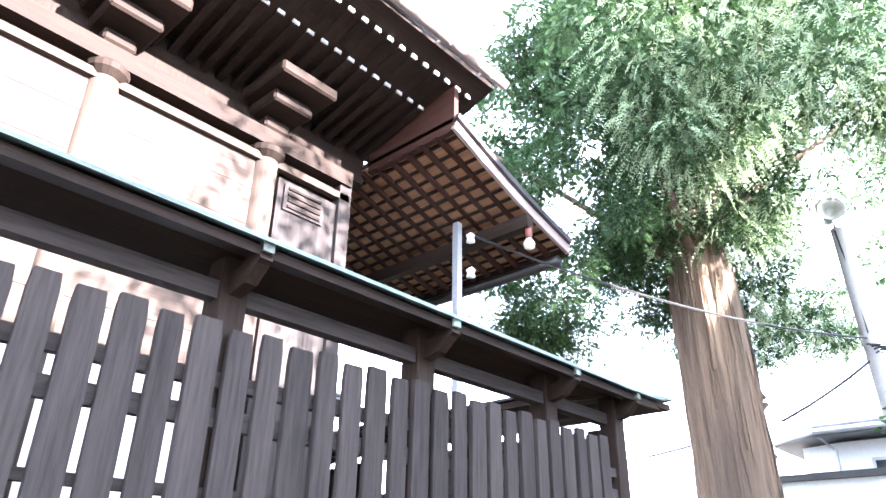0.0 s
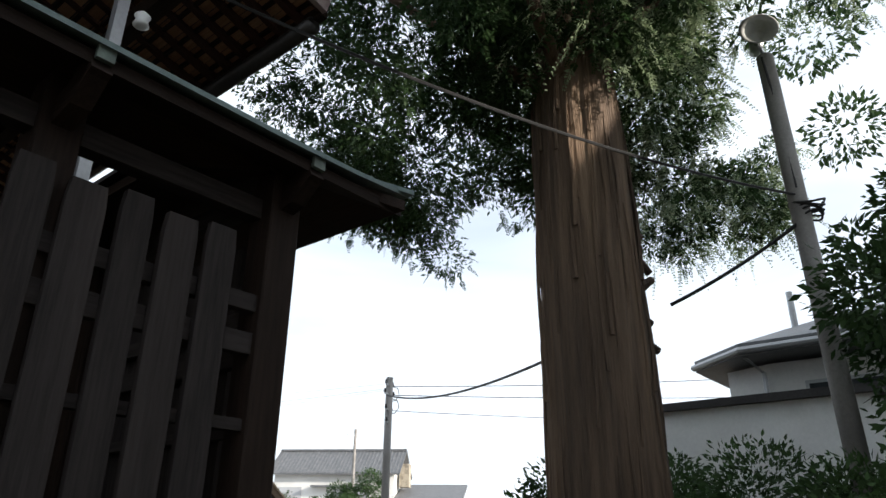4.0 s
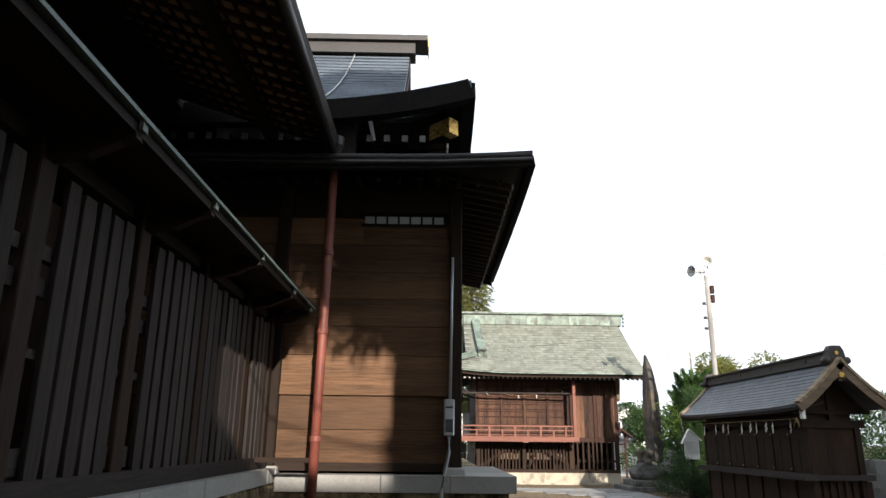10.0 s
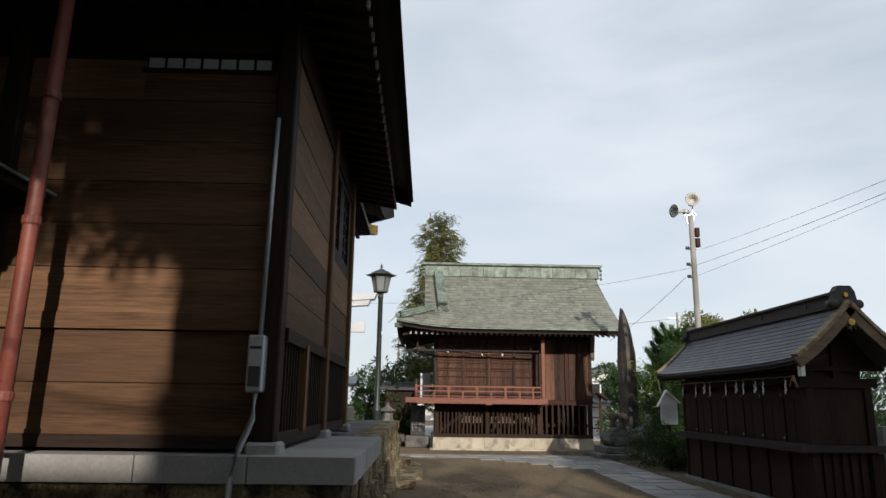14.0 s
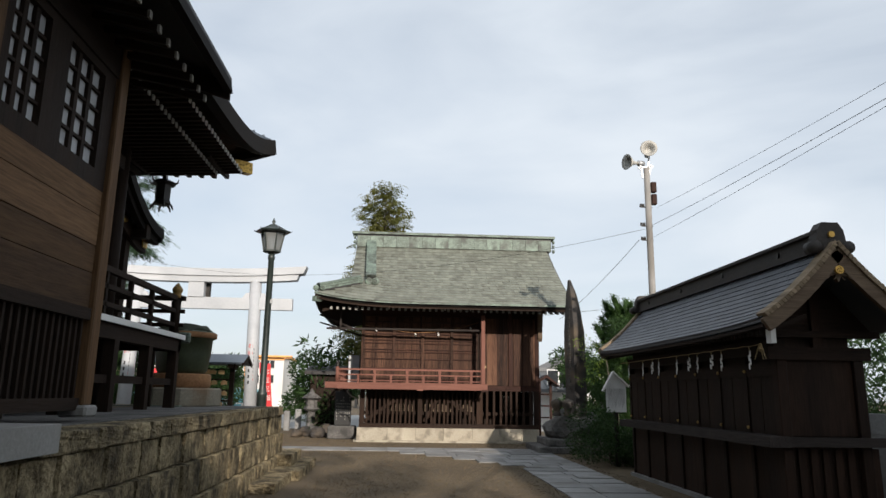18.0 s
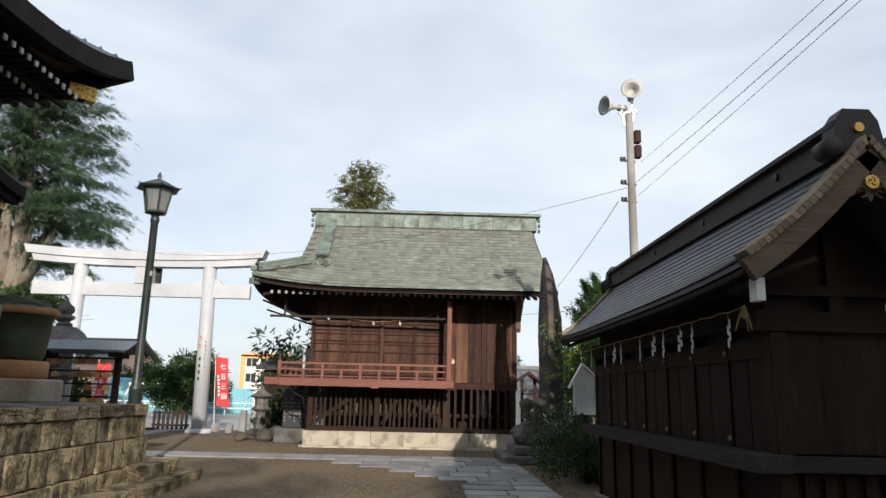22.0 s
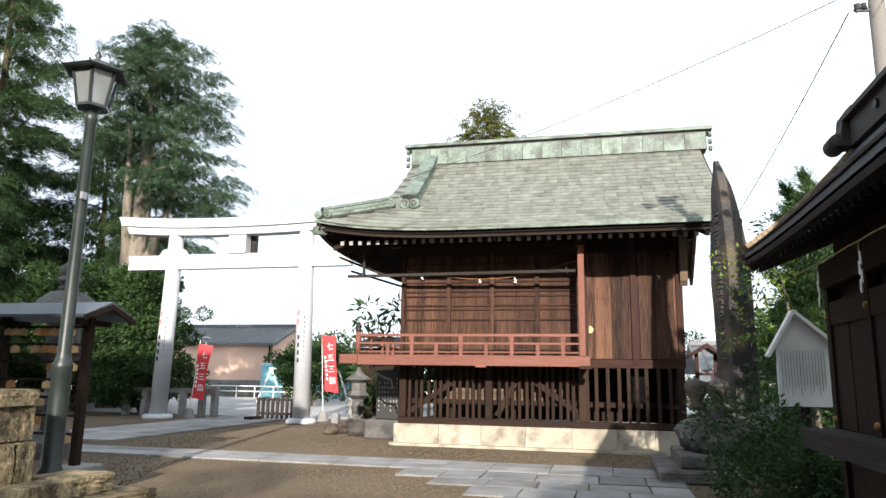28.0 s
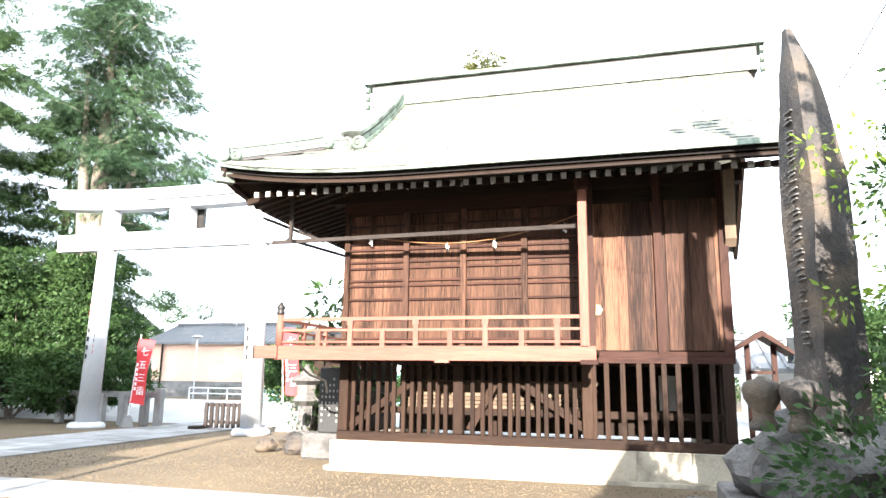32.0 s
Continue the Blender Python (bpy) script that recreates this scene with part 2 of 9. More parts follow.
stone_pave = shade("paving_stone", (0.155, 0.155, 0.155), (0.295, 0.293, 0.287), 0.85, 2.2, 34, 0.5, vary=0.28, stain=(0.12, 0.11, 0.095), stain_scale=1.6, stain_amount=0.6)
stone_dark = shade("dark_slate_slab", (0.026, 0.025, 0.026), (0.075, 0.066, 0.058), 0.7, 2.4, 24, 0.8, stain=(0.13, 0.098, 0.066), stain_scale=1.6, stain_amount=0.75, depth=0.03, spec=0.3)
stone_rock = shade("grey_rock", (0.055, 0.053, 0.05), (0.20, 0.19, 0.18), 0.9, 3.0, 20, 1.0, stain=(0.035, 0.034, 0.033), stain_scale=2.0, stain_amount=0.8, depth=0.03)
gravel = shade("brown_gravel", (0.068, 0.048, 0.026), (0.155, 0.114, 0.066), 0.95, 0.5, 60, 1.0, stain=(0.125, 0.095, 0.056), stain_scale=0.35, stain_amount=0.5, depth=0.02)
pebble = shade("gravel_stones", (0.058, 0.041, 0.024), (0.19, 0.143, 0.088), 0.9, 5, 60, 0.3, island=0.3)
asphalt = shade("asphalt", (0.30, 0.30, 0.30), (0.40, 0.40, 0.39), 0.9, 0.6, 50, 0.3)
bark = shade("fibrous_bark", (0.032, 0.019, 0.012), (0.23, 0.155, 0.098), 0.9, 3.0, 16, 1.0, (1, 1, 0.06), stain=(0.03, 0.022, 0.016), stain_scale=1.4, stain_amount=0.6, depth=0.05)
bark_grey = shade("grey_bark", (0.10, 0.085, 0.07), (0.24, 0.20, 0.165), 0.9, 4, 30, 0.8, (1, 1, 0.2), depth=0.03)
bark_pale = shade("pale_grey_bark", (0.10, 0.083, 0.066), (0.30, 0.26, 0.21), 0.9, 4, 30, 0.8, (1, 1, 0.2), depth=0.03)
metal_grey = shade("galvanised_steel", (0.33, 0.34, 0.35), (0.46, 0.47, 0.48), 0.45, 2.0, 30, 0.1, metal=0.5)
concrete_pole = shade("concrete_pole", (0.20, 0.19, 0.178), (0.31, 0.297, 0.28), 0.85, 2.0, 40, 0.2, stain=(0.12, 0.105, 0.088), stain_amount=0.6)
black_metal = shade("black_green_enamel", (0.012, 0.018, 0.016), (0.03, 0.04, 0.036), 0.4, 3, 40, 0.1)
wire_black = shade("black_cable", (0.012, 0.012, 0.012), (0.03, 0.03, 0.03), 0.6, 3, 30, 0.0)
rust_red = shade("red_lead_pipe", (0.10, 0.026, 0.017), (0.20, 0.052, 0.033), 0.55, 3, 30, 0.2, stain=(0.10, 0.04, 0.03), stain_amount=0.6)
gold = shade("gilded_fitting", (0.42, 0.25, 0.05), (0.78, 0.52, 0.16), 0.42, 4, 40, 0.6, metal=0.9, stain=(0.06, 0.035, 0.01), stain_scale=26, stain_amount=0.9)
dull_gold = shade("dull_gilding", (0.22, 0.13, 0.03), (0.36, 0.22, 0.06), 0.65, 4, 40, 0.4)
crest_gold = shade("bright_gilding", (0.5, 0.29, 0.06), (0.72, 0.46, 0.12), 0.4, 4, 40, 0.3, metal=0.6)
ridge_dark = shade("dark_weathered_ridge", (0.018, 0.015, 0.013), (0.05, 0.042, 0.036), 0.7, 4, 40, 0.3)
bronze = shade("dark_bronze", (0.015, 0.014, 0.013), (0.04, 0.036, 0.032), 0.45, 4, 30, 0.2, metal=0.4)
paper = shade("white_paper", (0.74, 0.74, 0.72), (0.82, 0.82, 0.80), 0.8, 3, 20, 0.05)
straw = shade("straw_rope", (0.38, 0.28, 0.14), (0.55, 0.43, 0.24), 0.9, 6, 60, 0.5)
flag_red = shade("red_banner_cloth", (0.50, 0.030, 0.035), (0.62, 0.05, 0.055), 0.8, 2, 60, 0.15)
pot_green = shade("olive_glazed_pot", (0.02, 0.028, 0.013), (0.048, 0.06, 0.028), 0.5, 2, 20, 0.2, stain=(0.10, 0.075, 0.04), stain_amount=0.5)
rust_ring = shade("rust_stained_stone", (0.17, 0.075, 0.03), (0.36, 0.19, 0.085), 0.85, 2, 25, 0.3)
verge_pink = shade("pinkish_weathered_trim", (0.25, 0.185, 0.17), (0.40, 0.32, 0.30), 0.75, 2, 25, 0.2, stain=(0.17, 0.12, 0.10), stain_amount=0.5)
verdigris_dark = shade("dark_verdigris_edge", (0.07, 0.105, 0.095), (0.16, 0.22, 0.20), 0.55, 3, 30, 0.2, stain=(0.035, 0.04, 0.038), stain_amount=0.6)
blue_tank = shade("blue_tank", (0.12, 0.36, 0.45), (0.2, 0.45, 0.52), 0.5, 1, 10, 0.1)
dark_glass = shade("dark_window", (0.02, 0.024, 0.028), (0.05, 0.055, 0.06), 0.12, 1, 5, 0.0)
shoji = shade("white_window_paper", (0.38, 0.39, 0.41), (0.48, 0.49, 0.50), 0.6, 1, 10, 0.0)
ema_wood = shade("pale_votive_wood", (0.50, 0.32, 0.15), (0.68, 0.47, 0.25), 0.7, 5, 40, 0.1, (1, 1, 0.2), vary=0.3)
ema_dark = shade("orange_votive_wood", (0.34, 0.15, 0.04), (0.52, 0.26, 0.08), 0.7, 5, 40, 0.1, (1, 1, 0.2), vary=0.3)
ink = shade("black_ink", (0.015, 0.015, 0.015), (0.03, 0.03, 0.03), 0.7, 3, 20, 0.0)
red_ink = shade("red_lettering", (0.45, 0.05, 0.04), (0.55, 0.08, 0.06), 0.7, 3, 20, 0.0)


def leafy(name, c1, c2, through=0.25):
    m = shade(name, c1, c2, 0.6, 0.8, 8, 0.0, island=0.35, spec=0.18)
    n, l = m.node_tree.nodes, m.node_tree.links
    b, out = n["Principled BSDF"], n["Material Output"]
    tr, mx, hs = n.new("ShaderNodeBsdfTranslucent"), n.new("ShaderNodeMixShader"), n.new("ShaderNodeHueSaturation")
    mx.inputs["Fac"].default_value = through
    l.new(b.inputs["Base Color"].links[0].from_socket, hs.inputs["Color"])
    hs.inputs["Value"].default_value = 1.5
    l.new(hs.outputs["Color"], tr.inputs["Color"])
    l.new(b.outputs["BSDF"], mx.inputs[1])
    l.new(tr.outputs["BSDF"], mx.inputs[2])
    l.new(mx.outputs["Shader"], out.inputs["Surface"])
    return m


needle = leafy("dark_needles", (0.017, 0.042, 0.016), (0.055, 0.095, 0.032))
cedar_leaf = leafy("cedar_needles", (0.016, 0.04, 0.02), (0.07, 0.12, 0.056), 0.12)
bush_leaf = leafy("evergreen_leaves", (0.015, 0.037, 0.012), (0.05, 0.09, 0.027))
bright_leaf = leafy("yellow_green_leaves", (0.10, 0.17, 0.025), (0.22, 0.30, 0.05), 0.35)
juniper_leaf = leafy("juniper_sprays", (0.018, 0.05, 0.014), (0.07, 0.125, 0.034), 0.2)
moss = shade("dark_moss", (0.012, 0.018, 0.008), (0.035, 0.042, 0.02), 0.95, 6, 50, 1.0)
# paler copy of the needles, with sunlight put into the colour
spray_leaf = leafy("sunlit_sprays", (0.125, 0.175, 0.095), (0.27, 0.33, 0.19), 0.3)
autumn_leaf = leafy("olive_leaves", (0.07, 0.09, 0.022), (0.16, 0.15, 0.045), 0.3)
lamp_glass = bpy.data.materials.new("frosted_glass")
lamp_glass.use_nodes = True
lamp_glass.node_tree.nodes["Principled BSDF"].inputs["Base Color"].default_value = (0.34, 0.355, 0.35, 1)
lamp_glass.node_tree.nodes["Principled BSDF"].inputs["Roughness"].default_value = 0.25
lamp_glass.node_tree.nodes["Principled BSDF"].inputs["Transmission Weight"].default_value = 0.55

# ---- building blocks ----
ORIGIN = {}


def thing(name, at, label, category, group="", kind=""):
    """An Empty at a thing's base, that parents its parts."""
    ob = new(name)
    ob.location = at
    ob.empty_display_size = 0.2
    ORIGIN[ob.name] = Vector(at)
    return tagged(ob, label, category, group, kind)


def part(name, bm, material, parent, label="", smooth=False):
    """Links a bmesh, drawn in world places, as one mesh object under a thing or a part."""
    me = bpy.data.meshes.new(name)
    o = ORIGIN[parent.name]
    bmesh.ops.translate(bm, verts=bm.verts, vec=-o)
    bmesh.ops.recalc_face_normals(bm, faces=bm.faces)
    bm.to_mesh(me)
    bm.free()
    return part_mesh(name, me, material, parent, label, smooth)


def part_mesh(name, me, material, parent, label="", smooth=False):
    me.materials.append(material)
    if smooth:
        me.polygons.foreach_set("use_smooth", [True] * len(me.polygons))
    ob = new(name, me)
    ob.parent = parent
    ORIGIN[ob.name] = ORIGIN[parent.name]
    return tagged(ob, label)


def single(name, bm, material, label="", category="", kind="", group="", smooth=False):
    """A thing or piece of the setting that is one mesh, in world places."""
    me = bpy.data.meshes.new(name)
    bmesh.ops.recalc_face_normals(bm, faces=bm.faces)
    bm.to_mesh(me)
    bm.free()
    me.materials.append(material)
    if smooth:
        me.polygons.foreach_set("use_smooth", [True] * len(me.polygons))
    ob = new(name, me)
    ORIGIN[ob.name] = Vector((0, 0, 0))
    return tagged(ob, label, category, group, kind)


def piece(name, me, m, parent):
    """One of many alike pieces, on a shared mesh, at the world pose m."""
    ob = new(name, me)
    ob.parent = parent
    ob.matrix_basis = Matrix.Translation(-ORIGIN[parent.name]) @ m
    return ob


def unit_box(name, material, bevel=0.03):
    """A box of side 1 with softened edges, to be scaled as a shared piece."""
    me = bpy.data.meshes.new(name)
    b = bmesh.new()
    bmesh.ops.create_cube(b, size=1)
    if bevel:
        bmesh.ops.bevel(b, geom=list(b.edges), offset=bevel, segments=1, affect="EDGES")
    b.to_mesh(me)
    b.free()
    me.materials.append(material)
    return me


def box(bm, x0, y0, z0, x1, y1, z1):
    vs = bmesh.ops.create_cube(bm, size=1)["verts"]
    for v in vs:
        v.co = Vector((x0 + (v.co.x + 0.5) * (x1 - x0), y0 + (v.co.y + 0.5) * (y1 - y0), z0 + (v.co.z + 0.5) * (z1 - z0)))
    return bm


def frame_of(d, up=(0, 0, 1)):
    d = Vector(d).normalized()
    u = Vector(up)
    if abs(d.dot(u)) > 0.98:
        u = Vector((0, 1, 0))
    s = d.cross(u).normalized()
    return d, s, s.cross(d).normalized()


def beam(bm, p, q, w, h, up=(0, 0, 1)):
    """A squared timber from p to q, w across and h high."""
    p, q = Vector(p), Vector(q)
    d, s, u = frame_of(q - p, up)
    vs = []
    for e in (p, q):
        for a, c in ((-1, -1), (1, -1), (1, 1), (-1, 1)):
            vs.append(bm.verts.new(e + s * (a * w / 2) + u * (c * h / 2)))
    for f in ((0, 1, 2, 3), (7, 6, 5, 4), (0, 4, 5, 1), (1, 5, 6, 2), (2, 6, 7, 3), (3, 7, 4, 0)):
        bm.faces.new([vs[i] for i in f])
    return bm


def tube(bm, p, q, r0, r1=None, n=12, caps=True):
    r1 = r0 if r1 is None else r1
    p, q = Vector(p), Vector(q)
    d, s, u = frame_of(q - p)
    rings = []
    for e, r in ((p, r0), (q, r1)):
        rings.append([bm.verts.new(e + (s * math.cos(a) + u * math.sin(a)) * r) for a in (2 * math.pi * i / n for i in range(n))])
    for i in range(n):
        bm.faces.new((rings[0][i], rings[0][(i + 1) % n], rings[1][(i + 1) % n], rings[1][i]))
    if caps:
        bm.faces.new(list(reversed(rings[0])))
        bm.faces.new(rings[1])
    return bm


def pipe(bm, pts, r, n=8, r_end=None):
    """A round bar along a line of points."""
    pts = [Vector(p) for p in pts]
    rings = []
    for i, p in enumerate(pts):
        d, s, u = frame_of(pts[min(i + 1, len(pts) - 1)] - pts[max(i - 1, 0)])
        k = r if r_end is None else r + (r_end - r) * i / (len(pts) - 1)
        rings.append([bm.verts.new(p + (s * math.cos(a) + u * math.sin(a)) * k) for a in (2 * math.pi * j / n for j in range(n))])
    for a, b in zip(rings, rings[1:]):
        for j in range(n):
            bm.faces.new((a[j], a[(j + 1) % n], b[(j + 1) % n], b[j]))
    bm.faces.new(list(reversed(rings[0])))
    bm.faces.new(rings[-1])
    return bm


def sweep(bm, pts, section, up=(0, 0, 1)):
    """A closed section of (side, up) points drawn along a line of points, kept upright."""
    pts = [Vector(p) for p in pts]
    rings = []
    for i, p in enumerate(pts):
        d, s, u = frame_of(pts[min(i + 1, len(pts) - 1)] - pts[max(i - 1, 0)], up)
        rings.append([bm.verts.new(p + s * a + u * c) for a, c in section])
    k = len(section)
    for a, b in zip(rings, rings[1:]):
        for j in range(k):
            bm.faces.new((a[j], a[(j + 1) % k], b[(j + 1) % k], b[j]))
    bm.faces.new(list(reversed(rings[0])))
    bm.faces.new(rings[-1])
    return bm


def lathe(bm, at, profile, n=16):
    x, y, z = at
    rings = [[bm.verts.new((x + r * math.cos(a), y + r * math.sin(a), z + h)) for a in (2 * math.pi * i / n for i in range(n))] for r, h in profile]
    for a, b in zip(rings, rings[1:]):
        for i in range(n):
            bm.faces.new((a[i], a[(i + 1) % n], b[(i + 1) % n], b[i]))
    bm.faces.new(list(reversed(rings[0])))
    bm.faces.new(rings[-1])
    return bm


def prism(bm, outline, a, b):
    """A flat outline of points swept from offset a to offset b."""
    a, b = Vector(a), Vector(b)
    lo = [bm.verts.new(Vector(p) + a) for p in outline]
    hi = [bm.verts.new(Vector(p) + b) for p in outline]
    n = len(outline)
    for i in range(n):
        bm.faces.new((lo[i], lo[(i + 1) % n], hi[(i + 1) % n], hi[i]))
    bm.faces.new(list(reversed(lo)))
    bm.faces.new(hi)
    return bm


def sheet(bm, fn, nu, nv, thick):
    """A curved slab: fn(u, v) gives its upper face for u and v from 0 to 1; thick goes straight down."""
    top = [[bm.verts.new(fn(i / nu, j / nv)) for j in range(nv + 1)] for i in range(nu + 1)]
    bot = [[bm.verts.new(v.co - Vector((0, 0, thick))) for v in row] for row in top]
    for i in range(nu):
        for j in range(nv):
            bm.faces.new((top[i][j], top[i + 1][j], top[i + 1][j + 1], top[i][j + 1]))
            bm.faces.new((bot[i][j], bot[i][j + 1], bot[i + 1][j + 1], bot[i + 1][j]))
    for i in range(nu):
        bm.faces.new((top[i][0], bot[i][0], bot[i + 1][0], top[i + 1][0]))
        bm.faces.new((top[i][nv], top[i + 1][nv], bot[i + 1][nv], bot[i][nv]))
    for j in range(nv):
        bm.faces.new((top[0][j], top[0][j + 1], bot[0][j + 1], bot[0][j]))
        bm.faces.new((top[nu][j], bot[nu][j], bot[nu][j + 1], top[nu][j + 1]))
    return bm


def soften(bm, w=0.01):
    bmesh.ops.bevel(bm, geom=list(bm.edges), offset=w, segments=1, affect="EDGES")
    return bm


def quads(name, v, material):
    """A mesh of loose quads from an array of shape (count, 4, 3)."""
    me = bpy.data.meshes.new(name)
    k = len(v)
    me.vertices.add(4 * k)
    me.vertices.foreach_set("co", np.ascontiguousarray(v, np.float32).ravel())
    me.loops.add(4 * k)
    me.loops.foreach_set("vertex_index", np.arange(4 * k, dtype=np.int32))
    me.polygons.add(k)
    me.polygons.foreach_set("loop_start", np.arange(0, 4 * k, 4, dtype=np.int32))
    me.update(calc_edges=True)
    me.validate()
    return me


RNG = np.random.default_rng(7)


def unit_rows(a):
    return a / np.maximum(np.linalg.norm(a, axis=-1, keepdims=True), 1e-6)


def leaves(places, size, aim=None, spread=0.8, ratio=0.45):
    """Diamond leaves at the places: length about size, pointing along aim rows, loosely."""
    k = len(places)
    d = RNG.normal(size=(k, 3))
    if aim is not None:
        d = unit_rows(aim) + spread * d * 0.6
    d = unit_rows(d)
    s = unit_rows(np.cross(d, RNG.normal(size=(k, 3))))
    ln = (size * RNG.uniform(0.6, 1.3, (k, 1)))
    up = np.cross(s, d)
    p = np.asarray(places)
    return np.stack([p, p + d * ln * 0.45 + s * ln * ratio * 0.5 + up * ln * 0.06, p + d * ln, p + d * ln * 0.45 - s * ln * ratio * 0.5 + up * ln * 0.06], 1)


def clump_points(centres, radii, per, flat=0.8):
    """Points strewn mostly through the outer half of uneven balls."""
    out, aim = [], []
    for c, r in zip(centres, radii):
        k = max(4, int(per * r * r))
        d = unit_rows(RNG.normal(size=(k, 3)))
        q = d * (r * RNG.uniform(0.35, 1.0, (k, 1)) ** 0.6) * RNG.uniform(0.8, 1.1, (k, 1))
        q[:, 2] *= flat
        out.append(np.asarray(c) + q)
        aim.append(d + np.array((0, 0, -0.2)))
    return np.concatenate(out), np.concatenate(aim)


def combs(places, aim, length, needle_len, needle_wide, pairs, sag=0.35, flat=0.0):
    """Feathery sprays: a hanging twig at each place with a comb of narrow needles on both sides."""
    k = len(places)
    p = np.asarray(places)[:, None, :]
    d = unit_rows(aim)[:, None, :]
    ln = (length * RNG.uniform(0.55, 1.25, (k, 1, 1)))
    s = np.linspace(0.08, 1.0, pairs)[None, :, None]
    down = np.array((0, 0, -1.0))
    at = p + d * ln * s + down * (sag * ln * s * s)
    along = unit_rows(d + down * (2 * sag * s))
    side = unit_rows(np.cross(along, np.array((0, 0, 1.0)) + RNG.normal(size=(k, 1, 3)) * 0.55))
    nl = needle_len * (1.15 - 0.75 * s) * RNG.uniform(0.75, 1.25, (k, pairs, 1))
    out = []
    for sg in (-1.0, 1.0):
        nd = unit_rows(along * 0.75 + side * sg + RNG.normal(size=(k, pairs, 3)) * 0.16)
        w = unit_rows(np.cross(nd, np.cross(along, side) + RNG.normal(size=(k, pairs, 3)) * 0.3)) * (needle_wide * 0.5)
        out.append(np.stack([at, at + nd * nl * 0.5 + w, at + nd * nl, at + nd * nl * 0.5 - w], 2).reshape(-1, 4, 3))
    tw = unit_rows(np.cross(d, RNG.normal(size=(k, 1, 3)))) * 0.004
    a, b_ = p, p + d * ln * 0.85 + down * (sag * ln * 0.72)
    out.append(np.stack([a - tw, a + tw, b_ + tw * 0.3, b_ - tw * 0.3], 2).reshape(-1, 4, 3))
    return np.concatenate(out)

# ---- ground ----
bm = bmesh.new()
box(bm, -400, -300, -0.5, 400, 500, 0.0)
ground = single("ground", bm, gravel, "flat brown gravel yard of the shrine precinct", "ground", "structure")


def boxed(me, x0, y0, z0, x1, y1, z1, parent, name, turn=0.0):
    m = Matrix.Translation(((x0 + x1) / 2, (y0 + y1) / 2, (z0 + z1) / 2)) @ Matrix.Rotation(turn, 4, "Z") @ Matrix.Diagonal((abs(x1 - x0), abs(y1 - y0), abs(z1 - z0), 1))
    return piece(name, me, m, parent)


def rafter_row(parent, p0, p1, n, inward, rise, size, material, end_material=None, name="rafter"):
    """Rafters side by side; p0 to p1 is the line of their outer ends."""
    p0, p1, inward = Vector(p0), Vector(p1), Vector(inward)
    b = bmesh.new()
    beam(b, (0, 0, 0), inward + Vector((0, 0, rise)), size, size * 1.15)
    me = bpy.data.meshes.new(name)
    b.to_mesh(me)
    b.free()
    me.materials.append(material)
    if end_material:
        b = bmesh.new()
        beam(b, -inward.normalized() * 0.012, inward.normalized() * 0.01, size * 1.04, size * 1.2)
        mw = bpy.data.meshes.new(name + "_end")
        b.to_mesh(mw)
        b.free()
        mw.materials.append(end_material)
    for i in range(n):
        at = Matrix.Translation(p0.lerp(p1, i / max(1, n - 1)))
        r = piece(name, me, at, parent)
        if end_material:
            e = new(name + "_end", mw)
            e.parent = r


# ---- precinct fence: two runs that meet at a corner ----
FX, FY = 2.00, 2.62            # board planes of the run along y and the run along x
F_SILL = 1.44
board_me = unit_box("fence_board", grey_z, 0.06)
post_me = unit_box("fence_post", dark_z, 0.05)


